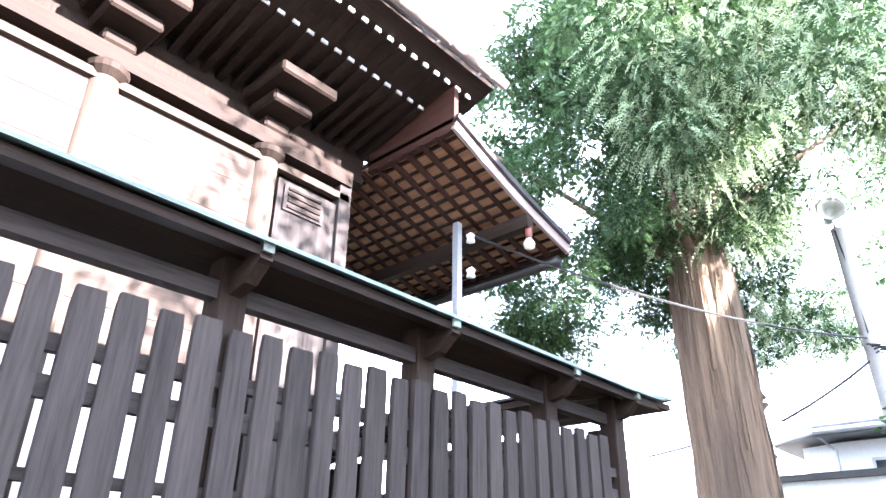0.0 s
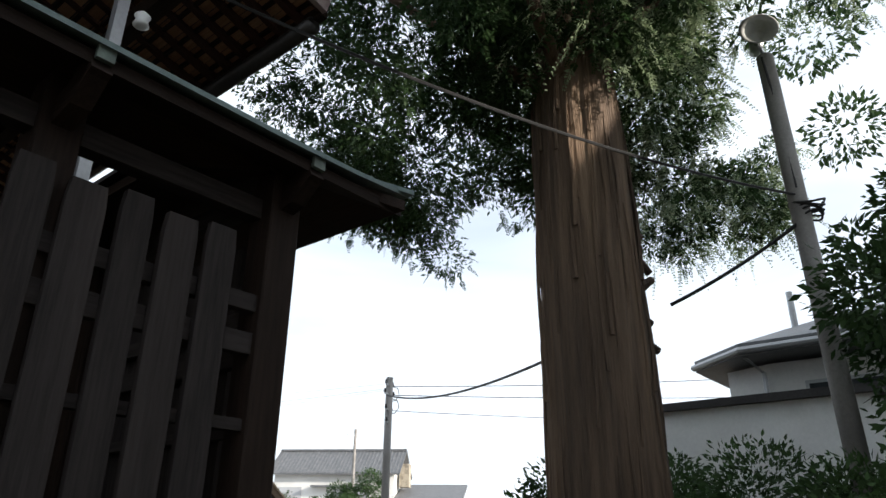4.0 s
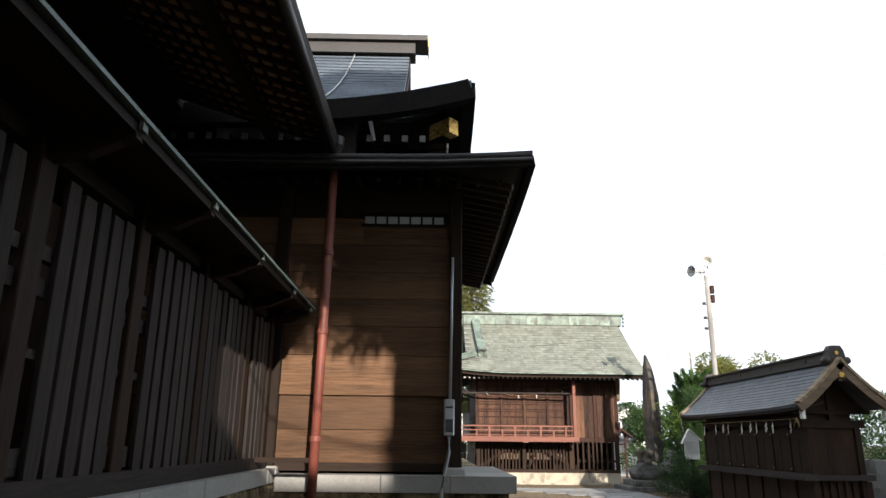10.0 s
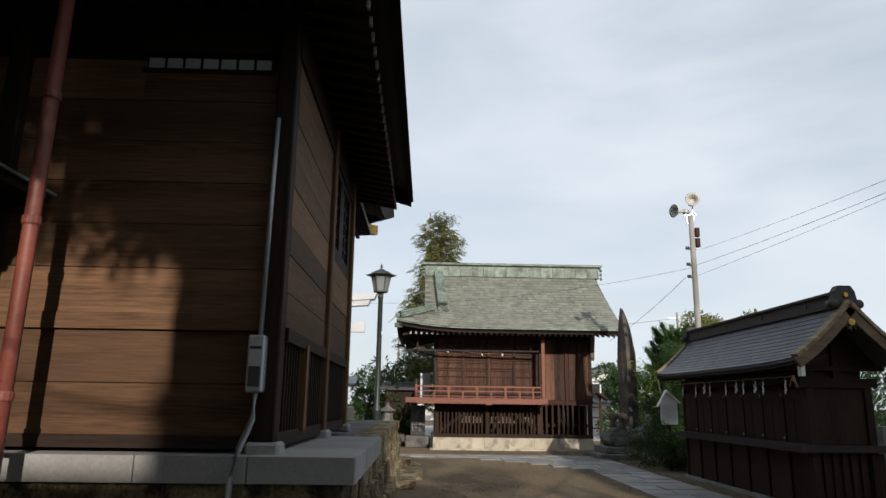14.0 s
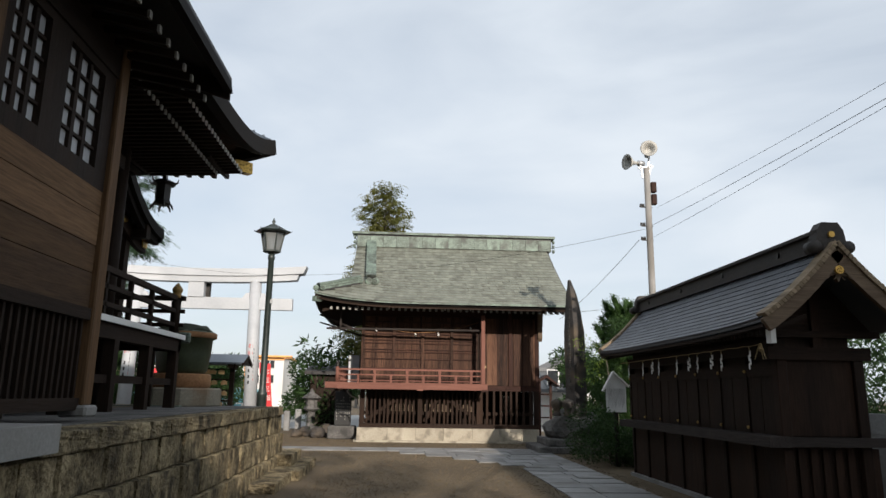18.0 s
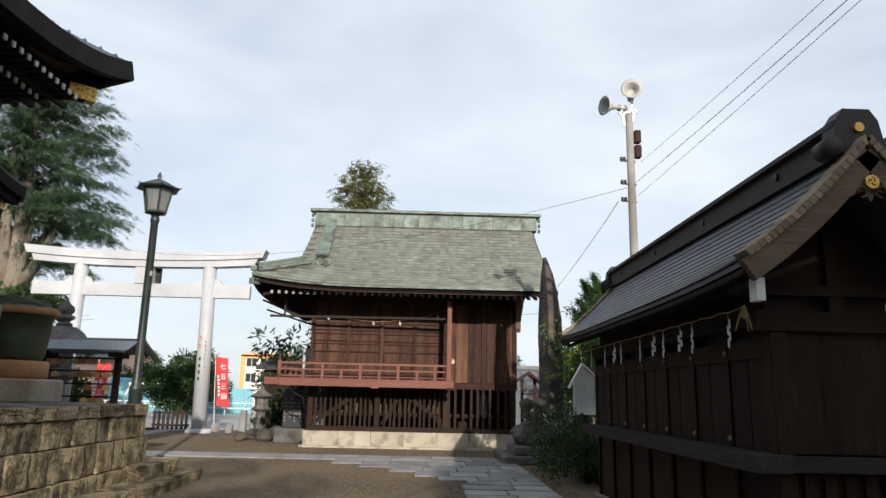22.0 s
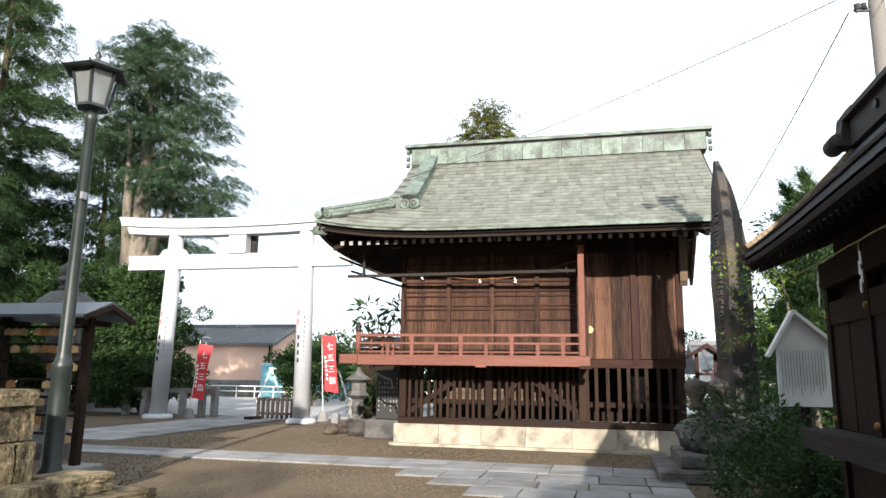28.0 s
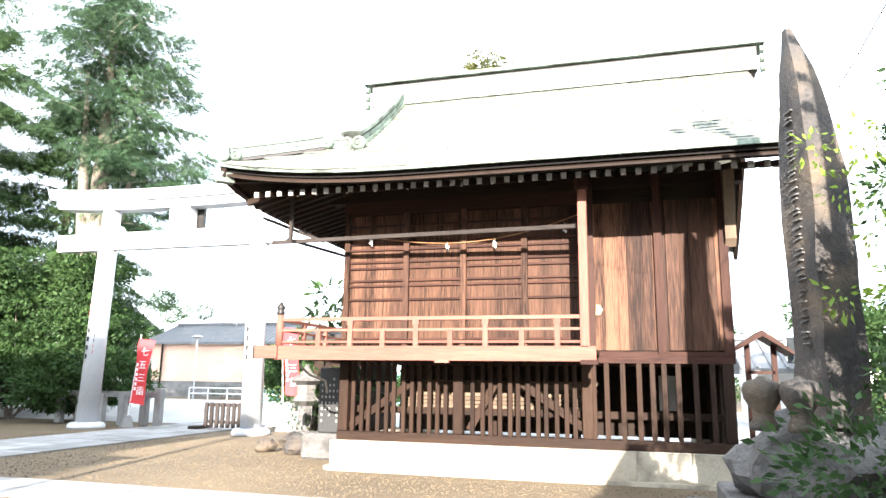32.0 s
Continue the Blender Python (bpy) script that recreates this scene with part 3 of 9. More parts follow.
def fence_run(axis, a0, a1, post_at, label):
    """A run of board fence on a stone footing under its own little roof. axis: the way it runs."""
    along_x = axis == "x"
    base = (a0, FY, 0) if along_x else (FX, a0, 0)
    fence = thing("board_fence", base, label, "fence")

    def P(a, c, z):
        return (a, FY + c, z) if along_x else (FX - c, a, z)

    def slab(me, a_lo, a_hi, c_lo, c_hi, z_lo, z_hi, name):
        p, q = P(a_lo, c_lo, z_lo), P(a_hi, c_hi, z_hi)
        return boxed(me, min(p[0], q[0]), min(p[1], q[1]), z_lo, max(p[0], q[0]), max(p[1], q[1]), z_hi, fence, name)

    # c counts inwards from the board plane; the walker is on the negative side
    f_top = 2.72 if along_x else 2.86
    for p in post_at:
        inset = 0.0 if not along_x or p > FX - 0.2 else 0.05
        slab(post_me, p - 0.075, p + 0.075, -0.02 + inset, 0.13 + inset, F_SILL - 0.1, 3.08, "post")
    rail_mat, out_ax = (grey_x, "x") if along_x else (grey_y, "y")
    rail_me = unit_box("fence_rail", rail_mat, 0.02)
    for z, h in ((2.475, 0.07), (2.31, 0.085), (2.0, 0.045), (1.52, 0.12)):
        slab(rail_me, a0, a1, 0.012, 0.06, z - h / 2, z + h / 2, "rail")
    slab(rail_me, a0, a1, -0.03, 0.12, F_SILL - 0.12, F_SILL, "sill")
    slab(rail_me, a0, a1, 0.05, 0.13, 2.86 if along_x else 2.96, 2.95 if along_x else 3.05, "top_plate")
    a, k = a0 + 0.1, 0
    while a < a1 - 0.05:
        if (along_x and a < FX - 0.2) or min(abs(a - p) for p in post_at) > 0.12:
            w = 0.062 + 0.006 * math.sin(k * 2.3)
            slab(board_me, a - w, a + w, -0.028 + 0.004 * math.sin(k * 1.7), 0.006, F_SILL, f_top + 0.012 * math.sin(k * 3.1), "board")
        a += 0.172 if along_x else 0.165
        k += 1
    # roof: two thin sheets on boards, a ridge, arms with painted ends
    lo, hi, over = 3.09, 3.175, 0.24 if along_x else 0.47
    e0, e1 = (a0 - 0.1, a1 + 0.48) if along_x else (a0 - 0.27, a1)
    for side, nm in ((-1, "roof_sheet"), (1, "roof_sheet")):
        b = bmesh.new()

        def top(u, v, side=side):
            aa = e0 + (e1 - e0) * u
            cut = (0.48 if along_x else 0.27) * (1 - v)
            if along_x:
                aa = min(aa, a1 - side * cut)
            else:
                aa = max(aa, a0 + side * cut)
            return Vector(P(aa, 0.05 + side * (over + 0.04) * (1 - v), lo + 0.02 + (hi - lo) * v + (0.03 * (max(0, 1 - abs(aa - (e1 if along_x else e0)) / 0.8)) ** 2 if side < 0 else 0)))

        sheet(b, top, 24, 2, 0.022)
        part(nm, b, verdigris_dark if side < 0 else copper_old, fence, "thin copper sheet with a pale green edge")
    for side in (-1, 1):
        b = bmesh.new()

        def under(u, v, side=side):
            aa = e0 + 0.02 + (e1 - e0 - 0.04) * u
            cut = (0.46 if along_x else 0.25) * (1 - v)
            if along_x:
                aa = min(aa, a1 - side * cut)
            else:
                aa = max(aa, a0 + side * cut)
            return Vector(P(aa, 0.05 + side * (over + 0.0) * (1 - v), lo - 0.012 + (hi - lo) * v))

        sheet(b, under, 24, 2, 0.05)
        part("roof_boarding", b, dark_x if along_x else dark_y, fence)
    b = bmesh.new()
    beam(b, P(e0 + (0 if along_x else 0.27), 0.05, hi + 0.0), P(e1 - (0.48 if along_x else 0), 0.05, hi + 0.0), 0.12, 0.05)
    part("ridge", b, copper_old, fence)
    for p in post_at:
        b = bmesh.new()
        sweep(b, [P(p, 0.1, 2.93), P(p, 0.05 - over * 0.5, 2.97), P(p, 0.05 - over * 0.8, 3.04), P(p, 0.05 - over + 0.01, 3.06)], [(-0.035, -0.06), (0.035, -0.06), (0.035, 0.05), (-0.035, 0.05)])
        arm = part("arm", b, dark_y if along_x else dark_x, fence)
        b = bmesh.new()
        q, r = P(p - 0.03, 0.025 - over, 3.045), P(p + 0.03, 0.045 - over, 3.115)
        box(b, min(q[0], r[0]), min(q[1], r[1]), q[2], max(q[0], r[0]), max(q[1], r[1]), r[2])
        part("arm_end", b, copper_trim, arm, "pale green capped arm end")
    # stone footing with a lighter coping
    cop_me = unit_box("coping", stone_pale, 0.02)
    blk_me = unit_box("footing_stone", stone_wall, 0.05)
    s, i = a0 - 0.15 if not along_x else a0, 0
    while s < a1:
        w = min(1.1 + 0.15 * math.sin(i * 2.1), a1 - s)
        slab(cop_me, s + 0.004, s + w - 0.004, -0.13, 0.25, 1.17, 1.32, "coping")
        s += w
        i += 1
    for row in range(3):
        s, i = (a0 - 0.15 if not along_x else a0), row
        while s < a1:
            w = min(0.62 + 0.14 * math.sin(i * 1.9 + row), a1 - s)
            slab(blk_me, s + 0.008, s + w - 0.008, -0.11 + 0.01 * math.sin(i * 3.0), 0.22, row * 0.39 + 0.005, row * 0.39 + 0.385, "footing_stone")
            s += w
            i += 1
    return fence


fence_run("x", -6.2, FX, (-5.69, -4.35, -3.01, -1.67, -0.33, 1.01, FX - 0.075), "weathered dark board fence under a narrow copper roof")
fence_run("y", FY, 10.55, (4.25, 5.6, 6.75, 8.04, 9.39, 10.4), "dark board fence on stone footing beside the inner sanctuary")

# ---- inner sanctuary behind the fence ----
HY = 4.5
honden = thing("sanctuary_building", (-3.0, HY, 0), "old timber sanctuary with tan plank walls and deep eaves", "building")
b = bmesh.new()
box(b, -7.6, HY + 0.06, 0.0, 0.36, 10.6, 5.5)
part("wall_core", b, dark_z, honden)
plank_me = unit_box("wall_plank", tan_x, 0.012)
for bay in ((-7.5, -5.35), (-5.2, -3.55), (-3.4, -2.02), (-1.86, -0.58)):
    b = bmesh.new()
    box(b, bay[0], HY + 0.02, 1.3, bay[1], HY + 0.07, 2.98)
    part("plaster_panel", b, plaster, honden, "white plastered lower panel")
    for k in range(6):
        z = 2.99 + 0.34 * k
        boxed(plank_me, bay[0], HY, z, bay[1], HY + 0.07, z + 0.336, honden, "plank")
for x in (-7.55, -5.28, -3.48, -1.94, -0.5):
    b = bmesh.new()
    tube(b, (x, HY + 0.03, 1.4), (x, HY + 0.03, 5.12), 0.12, 0.115, 18)
    part("round_post", b, tan_z, honden, "", True)
    b = bmesh.new()
    lathe(b, (x, HY + 0.03, 5.02), [(0.12, 0), (0.165, 0.05), (0.17, 0.1), (0.13, 0.14)], 18)
    part("post_head", b, dark_z, honden)
b = bmesh.new()
box(b, -7.7, HY - 0.08, 5.14, 0.42, HY + 0.08, 5.30)
part("head_beam", b, dark_x, honden)
b = bmesh.new()
box(b, -7.7, HY - 0.05, 4.98, 0.42, HY + 0.02, 5.05)
part("head_rail", b, tan_x, honden)
# end bay: a grey boarded panel with a small slatted vent
b = bmesh.new()
box(b, -0.36, HY - 0.01, 1.5, 0.3, HY + 0.06, 4.92)
panel = part("end_panel", b, grey_z, honden, "grey boarded panel")
b = bmesh.new()
box(b, -0.3, HY - 0.03, 4.62, 0.14, HY - 0.008, 4.88)
part("vent_frame", b, grey_x, panel)
for z in (4.66, 4.72, 4.78, 4.84):
    b = bmesh.new()
    box(b, -0.26, HY - 0.045, z - 0.012, 0.1, HY - 0.03, z + 0.012)
    part("vent_slat", b, dark_x, panel)
b = bmesh.new()
box(b, 0.3, HY - 0.05, 1.4, 0.44, HY + 0.1, 5.2)
part("corner_post", b, grey_z, honden)
# brackets and deep eave over the planks
for x in (-5.28, -3.48, -1.94, -0.5):
    for k, (o, w) in enumerate(((0.0, 0.26), (0.22, 0.42), (0.44, 0.6))):
        b = bmesh.new()
        box(b, x - w / 2, HY - 0.1 - o, 5.3 + 0.14 * k, x + w / 2, HY + 0.1, 5.42 + 0.14 * k)
        soften(b, 0.02)
        part("bracket_block", b, dark_x, honden)
b = bmesh.new()
sheet(b, lambda u, v: Vector((-8.6 + 9.75 * u, 3.22 + 1.6 * v, 6.18 - 0.30 * (1 - (1 - v) ** 2) + 0.02)), 4, 6, 0.05)
part("eave_boarding", b, dark_x, honden)
b = bmesh.new()
sheet(b, lambda u, v: Vector((-8.7 + 9.95 * u, 3.15 + 3.8 * v, 6.30 + 2.4 * v ** 1.2 + 0.06 * max(0, u - 0.8) * 5)), 10, 8, 0.12)
part("upper_roof", b, copper_old, honden, "dark copper roof")
rafter_row(honden, (-8.4, 3.42, 6.08), (0.98, 3.42, 6.08), 62, (0, 1.1, 0), -0.2, 0.06, dark_y, white_paint)
rafter_row(honden, (-8.4, 3.80, 5.98), (0.86, 3.80, 5.98), 61, (0, 0.9, 0), -0.22, 0.065, dark_y, white_paint, "lower_rafter")
b = bmesh.new()
pipe(b, [(-8.6, 3.06, 6.13), (-2, 3.06, 6.12), (1.12, 3.06, 6.1)], 0.055, 10)
gut = part("gutter", b, verge_pink, honden, "pinkish weathered eave gutter", True)
for x in (-3.2, -2.3, -1.4, -0.5, 0.3, 0.9):
    b = bmesh.new()
    pipe(b, [(x, 3.3, 6.17), (x, 3.1, 6.18), (x, 3.0, 6.1), (x, 3.05, 6.05)], 0.012, 6)
    part("gutter_hook", b, white_paint, gut)
# side skirt roof with open rafters and battens
b = bmesh.new()
box(b, 0.76, 3.4, 5.54, 0.82, 4.6, 6.05)
part("verge_panel", b, brown_y, honden, "red-brown boarded panel under the eave")
S_LO, S_HI = (2.66, 4.92), (0.76, 5.54)      # x and z of the skirt's eave and its top


def skirt(u, v, lift=0.0):
    x = S_HI[0] + (S_LO[0] - S_HI[0]) * u
    return Vector((x, 3.42 + 6.6 * v, S_HI[1] + (S_LO[1] - S_HI[1]) * u - 0.05 * math.sin(math.pi * u) + lift))


b = bmesh.new()
sheet(b, lambda u, v: skirt(u, v, 0.14), 6, 6, 0.05)
part("skirt_roof", b, copper_old, honden, "dark copper skirt roof")
tile_me = unit_box("soffit_board", soffit, 0.0)
run = math.hypot(S_LO[0] - S_HI[0], S_LO[1] - S_HI[1])
tilt = math.atan2(S_HI[1] - S_LO[1], S_LO[0] - S_HI[0])
for i in range(14):
    u = (i + 0.5) / 14
    m = skirt(u, 0.5, 0.085)
    piece("soffit_board", tile_me, Matrix.Translation(m) @ Matrix.Rotation(tilt, 4, "Y") @ Matrix.Diagonal((run / 14 - 0.012, 6.55, 0.016, 1)), honden)
for j in range(32):
    b = bmesh.new()
    beam(b, skirt(0.0, j / 31, 0.04), skirt(0.985, j / 31, 0.04), 0.05, 0.07)
    part("skirt_rafter", b, brown_x, honden)
for i in range(13):
    b = bmesh.new()
    beam(b, skirt((i + 0.9) / 13.5, 0, 0.068), skirt((i + 0.9) / 13.5, 0.998, 0.068), 0.03, 0.025)
    part("skirt_batten", b, dark_y, honden)
# upper wall and roof of the passage between sanctuary and hall
b = bmesh.new()
box(b, -6.0, 4.7, 5.45, 0.78, 11.4, 7.3)
part("upper_wall", b, dark_y, honden)
b = bmesh.new()
sheet(b, lambda u, v: Vector((1.15 - 7.4 * u, 4.9 + 6.6 * v, 7.0 + 1.6 * math.sin(math.pi * u))), 10, 2, 0.12)
part("passage_roof", b, copper_old, honden, "dark copper roof over the passage")
b = bmesh.new()
sweep(b, [skirt(k / 6, 0, 0.05) + Vector((0, -0.02, 0)) for k in range(7)], [(-0.02, -0.05), (0.02, -0.05), (0.02, 0.07), (-0.02, 0.07)])
part("bargeboard", b, verge_pink, honden, "pinkish weathered bargeboard")
b = bmesh.new()
sweep(b, [skirt(k / 6, 0, 0.14) + Vector((0, -0.05, 0)) for k in range(7)], [(-0.03, -0.03), (0.03, -0.03), (0.03, 0.03), (-0.03, 0.03)])
part("verge_cap", b, copper_old, honden)
b = bmesh.new()
beam(b, skirt(1, 0, 0.07), skirt(1, 1, 0.07), 0.06, 0.16)
part("eave_fascia", b, dark_y, honden)
b = bmesh.new()
beam(b, skirt(0.62, -0.005, -0.08), skirt(0.62, 1, -0.08), 0.11, 0.15)
part("purlin", b, dark_y, honden)
b = bmesh.new()
beam(b, (1.62, 4.1, 0.0), (1.62, 4.1, 5.12), 0.07, 0.07)
stay = part("stay_post", b, metal_grey, honden, "thin grey post carrying the cable")
for z in (4.55, 4.95):
    b = bmesh.new()
    lathe(b, (1.72, 4.0, z), [(0.02, -0.05), (0.05, -0.04), (0.035, 0), (0.05, 0.03), (0.02, 0.06)], 12)
    part("insulator", b, white_paint, stay, "white porcelain insulator", True)
b = bmesh.new()
pipe(b, [(1.95, 3.45, 5.12), (1.93, 3.42, 5.02), (1.97, 3.42, 4.98)], 0.012, 6)
bulb = part("hook", b, rust_red, honden, "red hook under the verge")
b = bmesh.new()
lathe(b, (1.95, 3.42, 4.72), [(0.01, 0), (0.05, 0.02), (0.06, 0.07), (0.03, 0.12), (0.035, 0.2), (0.03, 0.27), (0.012, 0.3)], 14)
part("wrapped_insulator", b, white_paint, bulb, "white and red bottle-shaped insulator", True)
b = bmesh.new()
lathe(b, (1.95, 3.42, 4.84), [(0.032, 0), (0.038, 0.06), (0.034, 0.13)], 14)
part("red_band", b, rust_red, bulb, "red band", True)

# red rainwater pipe from the skirt eave
PX, PY = 2.68, 9.95
down = thing("rain_pipe", (PX, PY, 0), "rust-red painted rainwater pipe standing before a plank wall", "pipe")
b = bmesh.new()
tube(b, (PX - 0.06, PY, 0), (PX, PY, 4.86), 0.05, 0.05, 14)
part("pipe", b, rust_red, down, "", True)
b = bmesh.new()
lathe(b, (PX, PY, 4.82), [(0.05, 0), (0.1, 0.1), (0.1, 0.2), (0.08, 0.2)], 12)
part("hopper", b, bronze, down)
for z in (1.6, 2.72, 3.6):
    b = bmesh.new()
    lathe(b, (PX - 0.06 + 0.06 * z / 4.86, PY, z), [(0.056, 0), (0.06, 0.01), (0.06, 0.05), (0.056, 0.06)], 12)
    part("collar", b, rust_red, down)
b = bmesh.new()
beam(b, (PX - 0.05, PY, 1.42), (1.9, PY + 0.02, 1.42), 0.03, 0.05)
part("stay", b, dark_x, down)
b = bmesh.new()
pipe(b, [(2.64, 3.5, 4.87), (2.66, 7, 4.85), (2.66, PY, 4.84)], 0.06, 10)
tagged(part("eave_gutter", b, bronze, down, "dark eave gutter", True))

# ---- worship hall ----
CX = -1.10
hall = thing("worship_hall", (CX, 15.5, 0), "large dark timber worship hall with curved copper roofs and gilded fittings", "building")
WX, WY0, WY1 = 4.17, 10.62, 14.85          # outer planes of the plank-walled annex
b = bmesh.new()
box(b, -6.4, WY0 + 0.07, 1.3, WX - 0.07, WY1 - 0.02, 4.75)
part("annex_core", b, dark_z, hall)
plank_b = unit_box("back_plank", cedar_x, 0.01)
plank_s = unit_box("side_plank", silver_y, 0.01)
zs = [1.38, 1.74, 2.12, 2.24, 2.58, 2.92, 3.25, 3.58, 3.92, 4.26]
for k in range(9):
    if k == 2:
        boxed(plank_b, -6.3, WY0 - 0.03, zs[k], WX - 0.12, WY0 + 0.06, zs[k + 1], hall, "mid_rail")
        continue
    if k == 8:
        boxed(plank_b, -6.3, WY0, zs[k], 2.98, WY0 + 0.06, zs[k + 1] - 0.006, hall, "plank")
        boxed(plank_b, 2.98, WY0, zs[k], WX - 0.12, WY0 + 0.06, zs[k + 1] - 0.08, hall, "plank")
        continue
    boxed(plank_b, -6.3, WY0 + 0.003 * (k % 2), zs[k], 1.9, WY0 + 0.06, zs[k + 1] - 0.006, hall, "plank")
    boxed(plank_b, 1.9, WY0 + 0.003 * (k % 2), zs[k], WX - 0.12, WY0 + 0.06, zs[k + 1] - 0.006, hall, "plank")
# slit of small white panes under the eave
b = bmesh.new()
box(b, 2.9, WY0 - 0.02, 4.33, WX - 0.1, WY0 + 0.06, 4.7)
part("upper_beam", b, dark_x, hall)
b = bmesh.new()
box(b, 2.95, WY0 - 0.01, 4.15, 4.0, WY0 + 0.05, 4.19)
slit = part("slit_sill", b, dark_x, hall)
for k in range(7):
    b = bmesh.new()
    x = 2.99 + 0.142 * k
    box(b, x, WY0 + 0.02, 4.2, x + 0.115, WY0 + 0.04, 4.29)
    part("pane", b, shoji, slit, "small white pane")
# corner posts, sills
for x, y in ((WX - 0.06, WY0 + 0.02), (WX - 0.02, 12.87), (WX - 0.02, WY1), (2.02, WY0 + 0.0)):
    b = bmesh.new()
    box(b, x - 0.075, y - 0.085, 1.34, x + 0.075, y + 0.085, 4.7)
    soften(b, 0.012)
    pst = part("post", b, dark_z if y < 12 else silver_z, hall)
    b = bmesh.new()
    box(b, x - 0.12, y - 0.12, 1.24, x + 0.12, y + 0.12, 1.34)
    soften(b, 0.02)
    part("post_stone", b, stone_pale, pst, "pale footing stone")
b = bmesh.new()
box(b, -6.3, WY0 - 0.02, 1.29, WX, WY0 + 0.1, 1.38)
part("back_sill", b, dark_x, hall)
b = bmesh.new()
box(b, WX - 0.08, WY0, 1.3, WX + 0.02, WY1, 1.4)
part("side_sill", b, dark_y, hall)
for lo, hi, k in ((WY0 + 0.12, 12.78, 0), (12.96, WY1 - 0.1, 1)):
    b = bmesh.new()
    box(b, WX - 0.06, lo, 2.06, WX + 0.04, hi, 2.16)
    part("waist_rail", b, dark_y, hall)
    # slatted vent below the waist rail
    b = bmesh.new()
    box(b, WX - 0.05, lo, 1.4, WX - 0.04, hi, 2.06)
    vent = part("vent", b, dark_z, hall, "dark slatted vent")
    nsl = 18
    for j in range(nsl):
        y = lo + (hi - lo) * (j + 0.5) / nsl
        boxed(post_me, WX - 0.03, y - 0.016, 1.4, WX + 0.0, y + 0.016, 2.06, vent, "slat")
    if k == 0:
        b = bmesh.new()
        box(b, WX - 0.03, 11.55, 1.38, WX + 0.05, 11.68, 2.1)
        part("vent_post", b, silver_z, vent, "pale weathered post")
    z, j = 2.16, 0
    while z < 4.6:
        h = 0.27 + 0.05 * math.sin(j * 2.7 + k)
        if not (k == 1 and z > 3.0):
            boxed(plank_s, WX - 0.05, lo, z + 0.004, WX + 0.012 - 0.003 * (j % 2), hi, min(z + h, 4.6) - 0.004, hall, "plank")
        z += h
        j += 1
# two lattice sashes set in dark boarding in the second bay
boxed(plank_s, WX - 0.05, 12.96, 3.0, WX + 0.006, WY1 - 0.1, 3.2, hall, "plank")
b = bmesh.new()
box(b, WX - 0.055, 12.98, 3.2, WX - 0.045, WY1 - 0.1, 4.5)
win = part("window", b, shoji, hall, "lattice window backed with white paper")
for y0, y1, z0, z1 in ((12.97, 13.1, 3.21, 4.33), (13.58, 13.9, 3.21, 4.33), (14.54, WY1 - 0.09, 3.21, 4.33), (13.1, 13.58, 3.21, 3.37), (13.9, 14.54, 3.21, 3.37), (13.1, 13.58, 4.24, 4.33), (13.9, 14.54, 4.24, 4.33)):
    b = bmesh.new()
    box(b, WX - 0.045, y0, z0, WX + 0.01, y1, z1)
    part("window_frame", b, dark_z, win)
for y0, y1 in ((13.1, 13.58), (13.9, 14.54)):
    for j in range(1, 3):
        y = y0 + (y1 - y0) * j / 3
        boxed(post_me, WX - 0.045, y - 0.03, 3.37, WX - 0.012, y + 0.03, 4.24, win, "muntin")
    for j in range(1, 5):
        z = 3.37 + 0.87 * j / 5
        boxed(post_me, WX - 0.043, y0, z - 0.014, WX - 0.015, y1, z + 0.014, win, "muntin")
b = bmesh.new()
box(b, WX - 0.05, WY0, 4.32, WX + 0.03, WY1, 4.72)
part("side_beam", b, dark_y, hall)


def eave_lift(s, lift, power=3.5):
    return lift * abs(s) ** power


# annex roof: skirt round the back and the side
LX, LY0, LY1, LZ = 4.96, 9.82, 15.64, 4.77


def low_back(u, v):
    s = u
    x0, x1 = -7.3, LX - 1.6 * v
    x = x0 + (x1 - x0) * u
    return Vector((x, LY0 + 1.55 * v, LZ + eave_lift(u, 0.08, 14) * (1 - v) + 0.72 * (0.75 * v + 0.25 * v * v)))


def low_side(u, v):
    y0, y1 = LY0 + 1.55 * v, LY1
    y = y0 + (y1 - y0) * u
    return Vector((LX + 0.03 * u - 1.6 * v, y, LZ + (0.08 * (1 - u) ** 6) * (1 - v) + 0.03 * u + 0.72 * (0.75 * v + 0.25 * v * v)))


for fn, nm in ((low_back, "lower_roof"), (low_side, "lower_roof")):
    b = bmesh.new()
    sheet(b, fn, 28, 8, 0.07)
    part(nm, b, copper_old, hall, "dark copper lower roof", True)
b = bmesh.new()
sweep(b, [low_back(k / 30, 0) + Vector((0, 0.02, -0.13)) for k in range(31)], [(-0.03, -0.06), (0.05, -0.06), (0.03, 0.07), (-0.03, 0.07)])
part("eave_board", b, eave_black, hall)
b = bmesh.new()
sweep(b, [low_side(k / 30, 0) + Vector((-0.02, 0, -0.13)) for k in range(31)], [(-0.03, -0.06), (0.05, -0.06), (0.03, 0.07), (-0.03, 0.07)])
part("eave_board", b, eave_black, hall)
b = bmesh.new()
prism(b, [low_side(1, 0), low_side(1, 0.5), low_side(1, 1), low_side(1, 1) - Vector((0, 0, 0.5)), low_side(1, 0) - Vector((0, 0, 0.26))], (0, -0.02, 0), (0, 0.03, 0))
part("verge_board", b, dark_x, hall)
b = bmesh.new()
pipe(b, [low_back(k / 12, 0) + Vector((0, -0.03, -0.12)) for k in range(13)], 0.03, 8)
part("gutter", b, bronze, hall, "dark eave gutter", True)
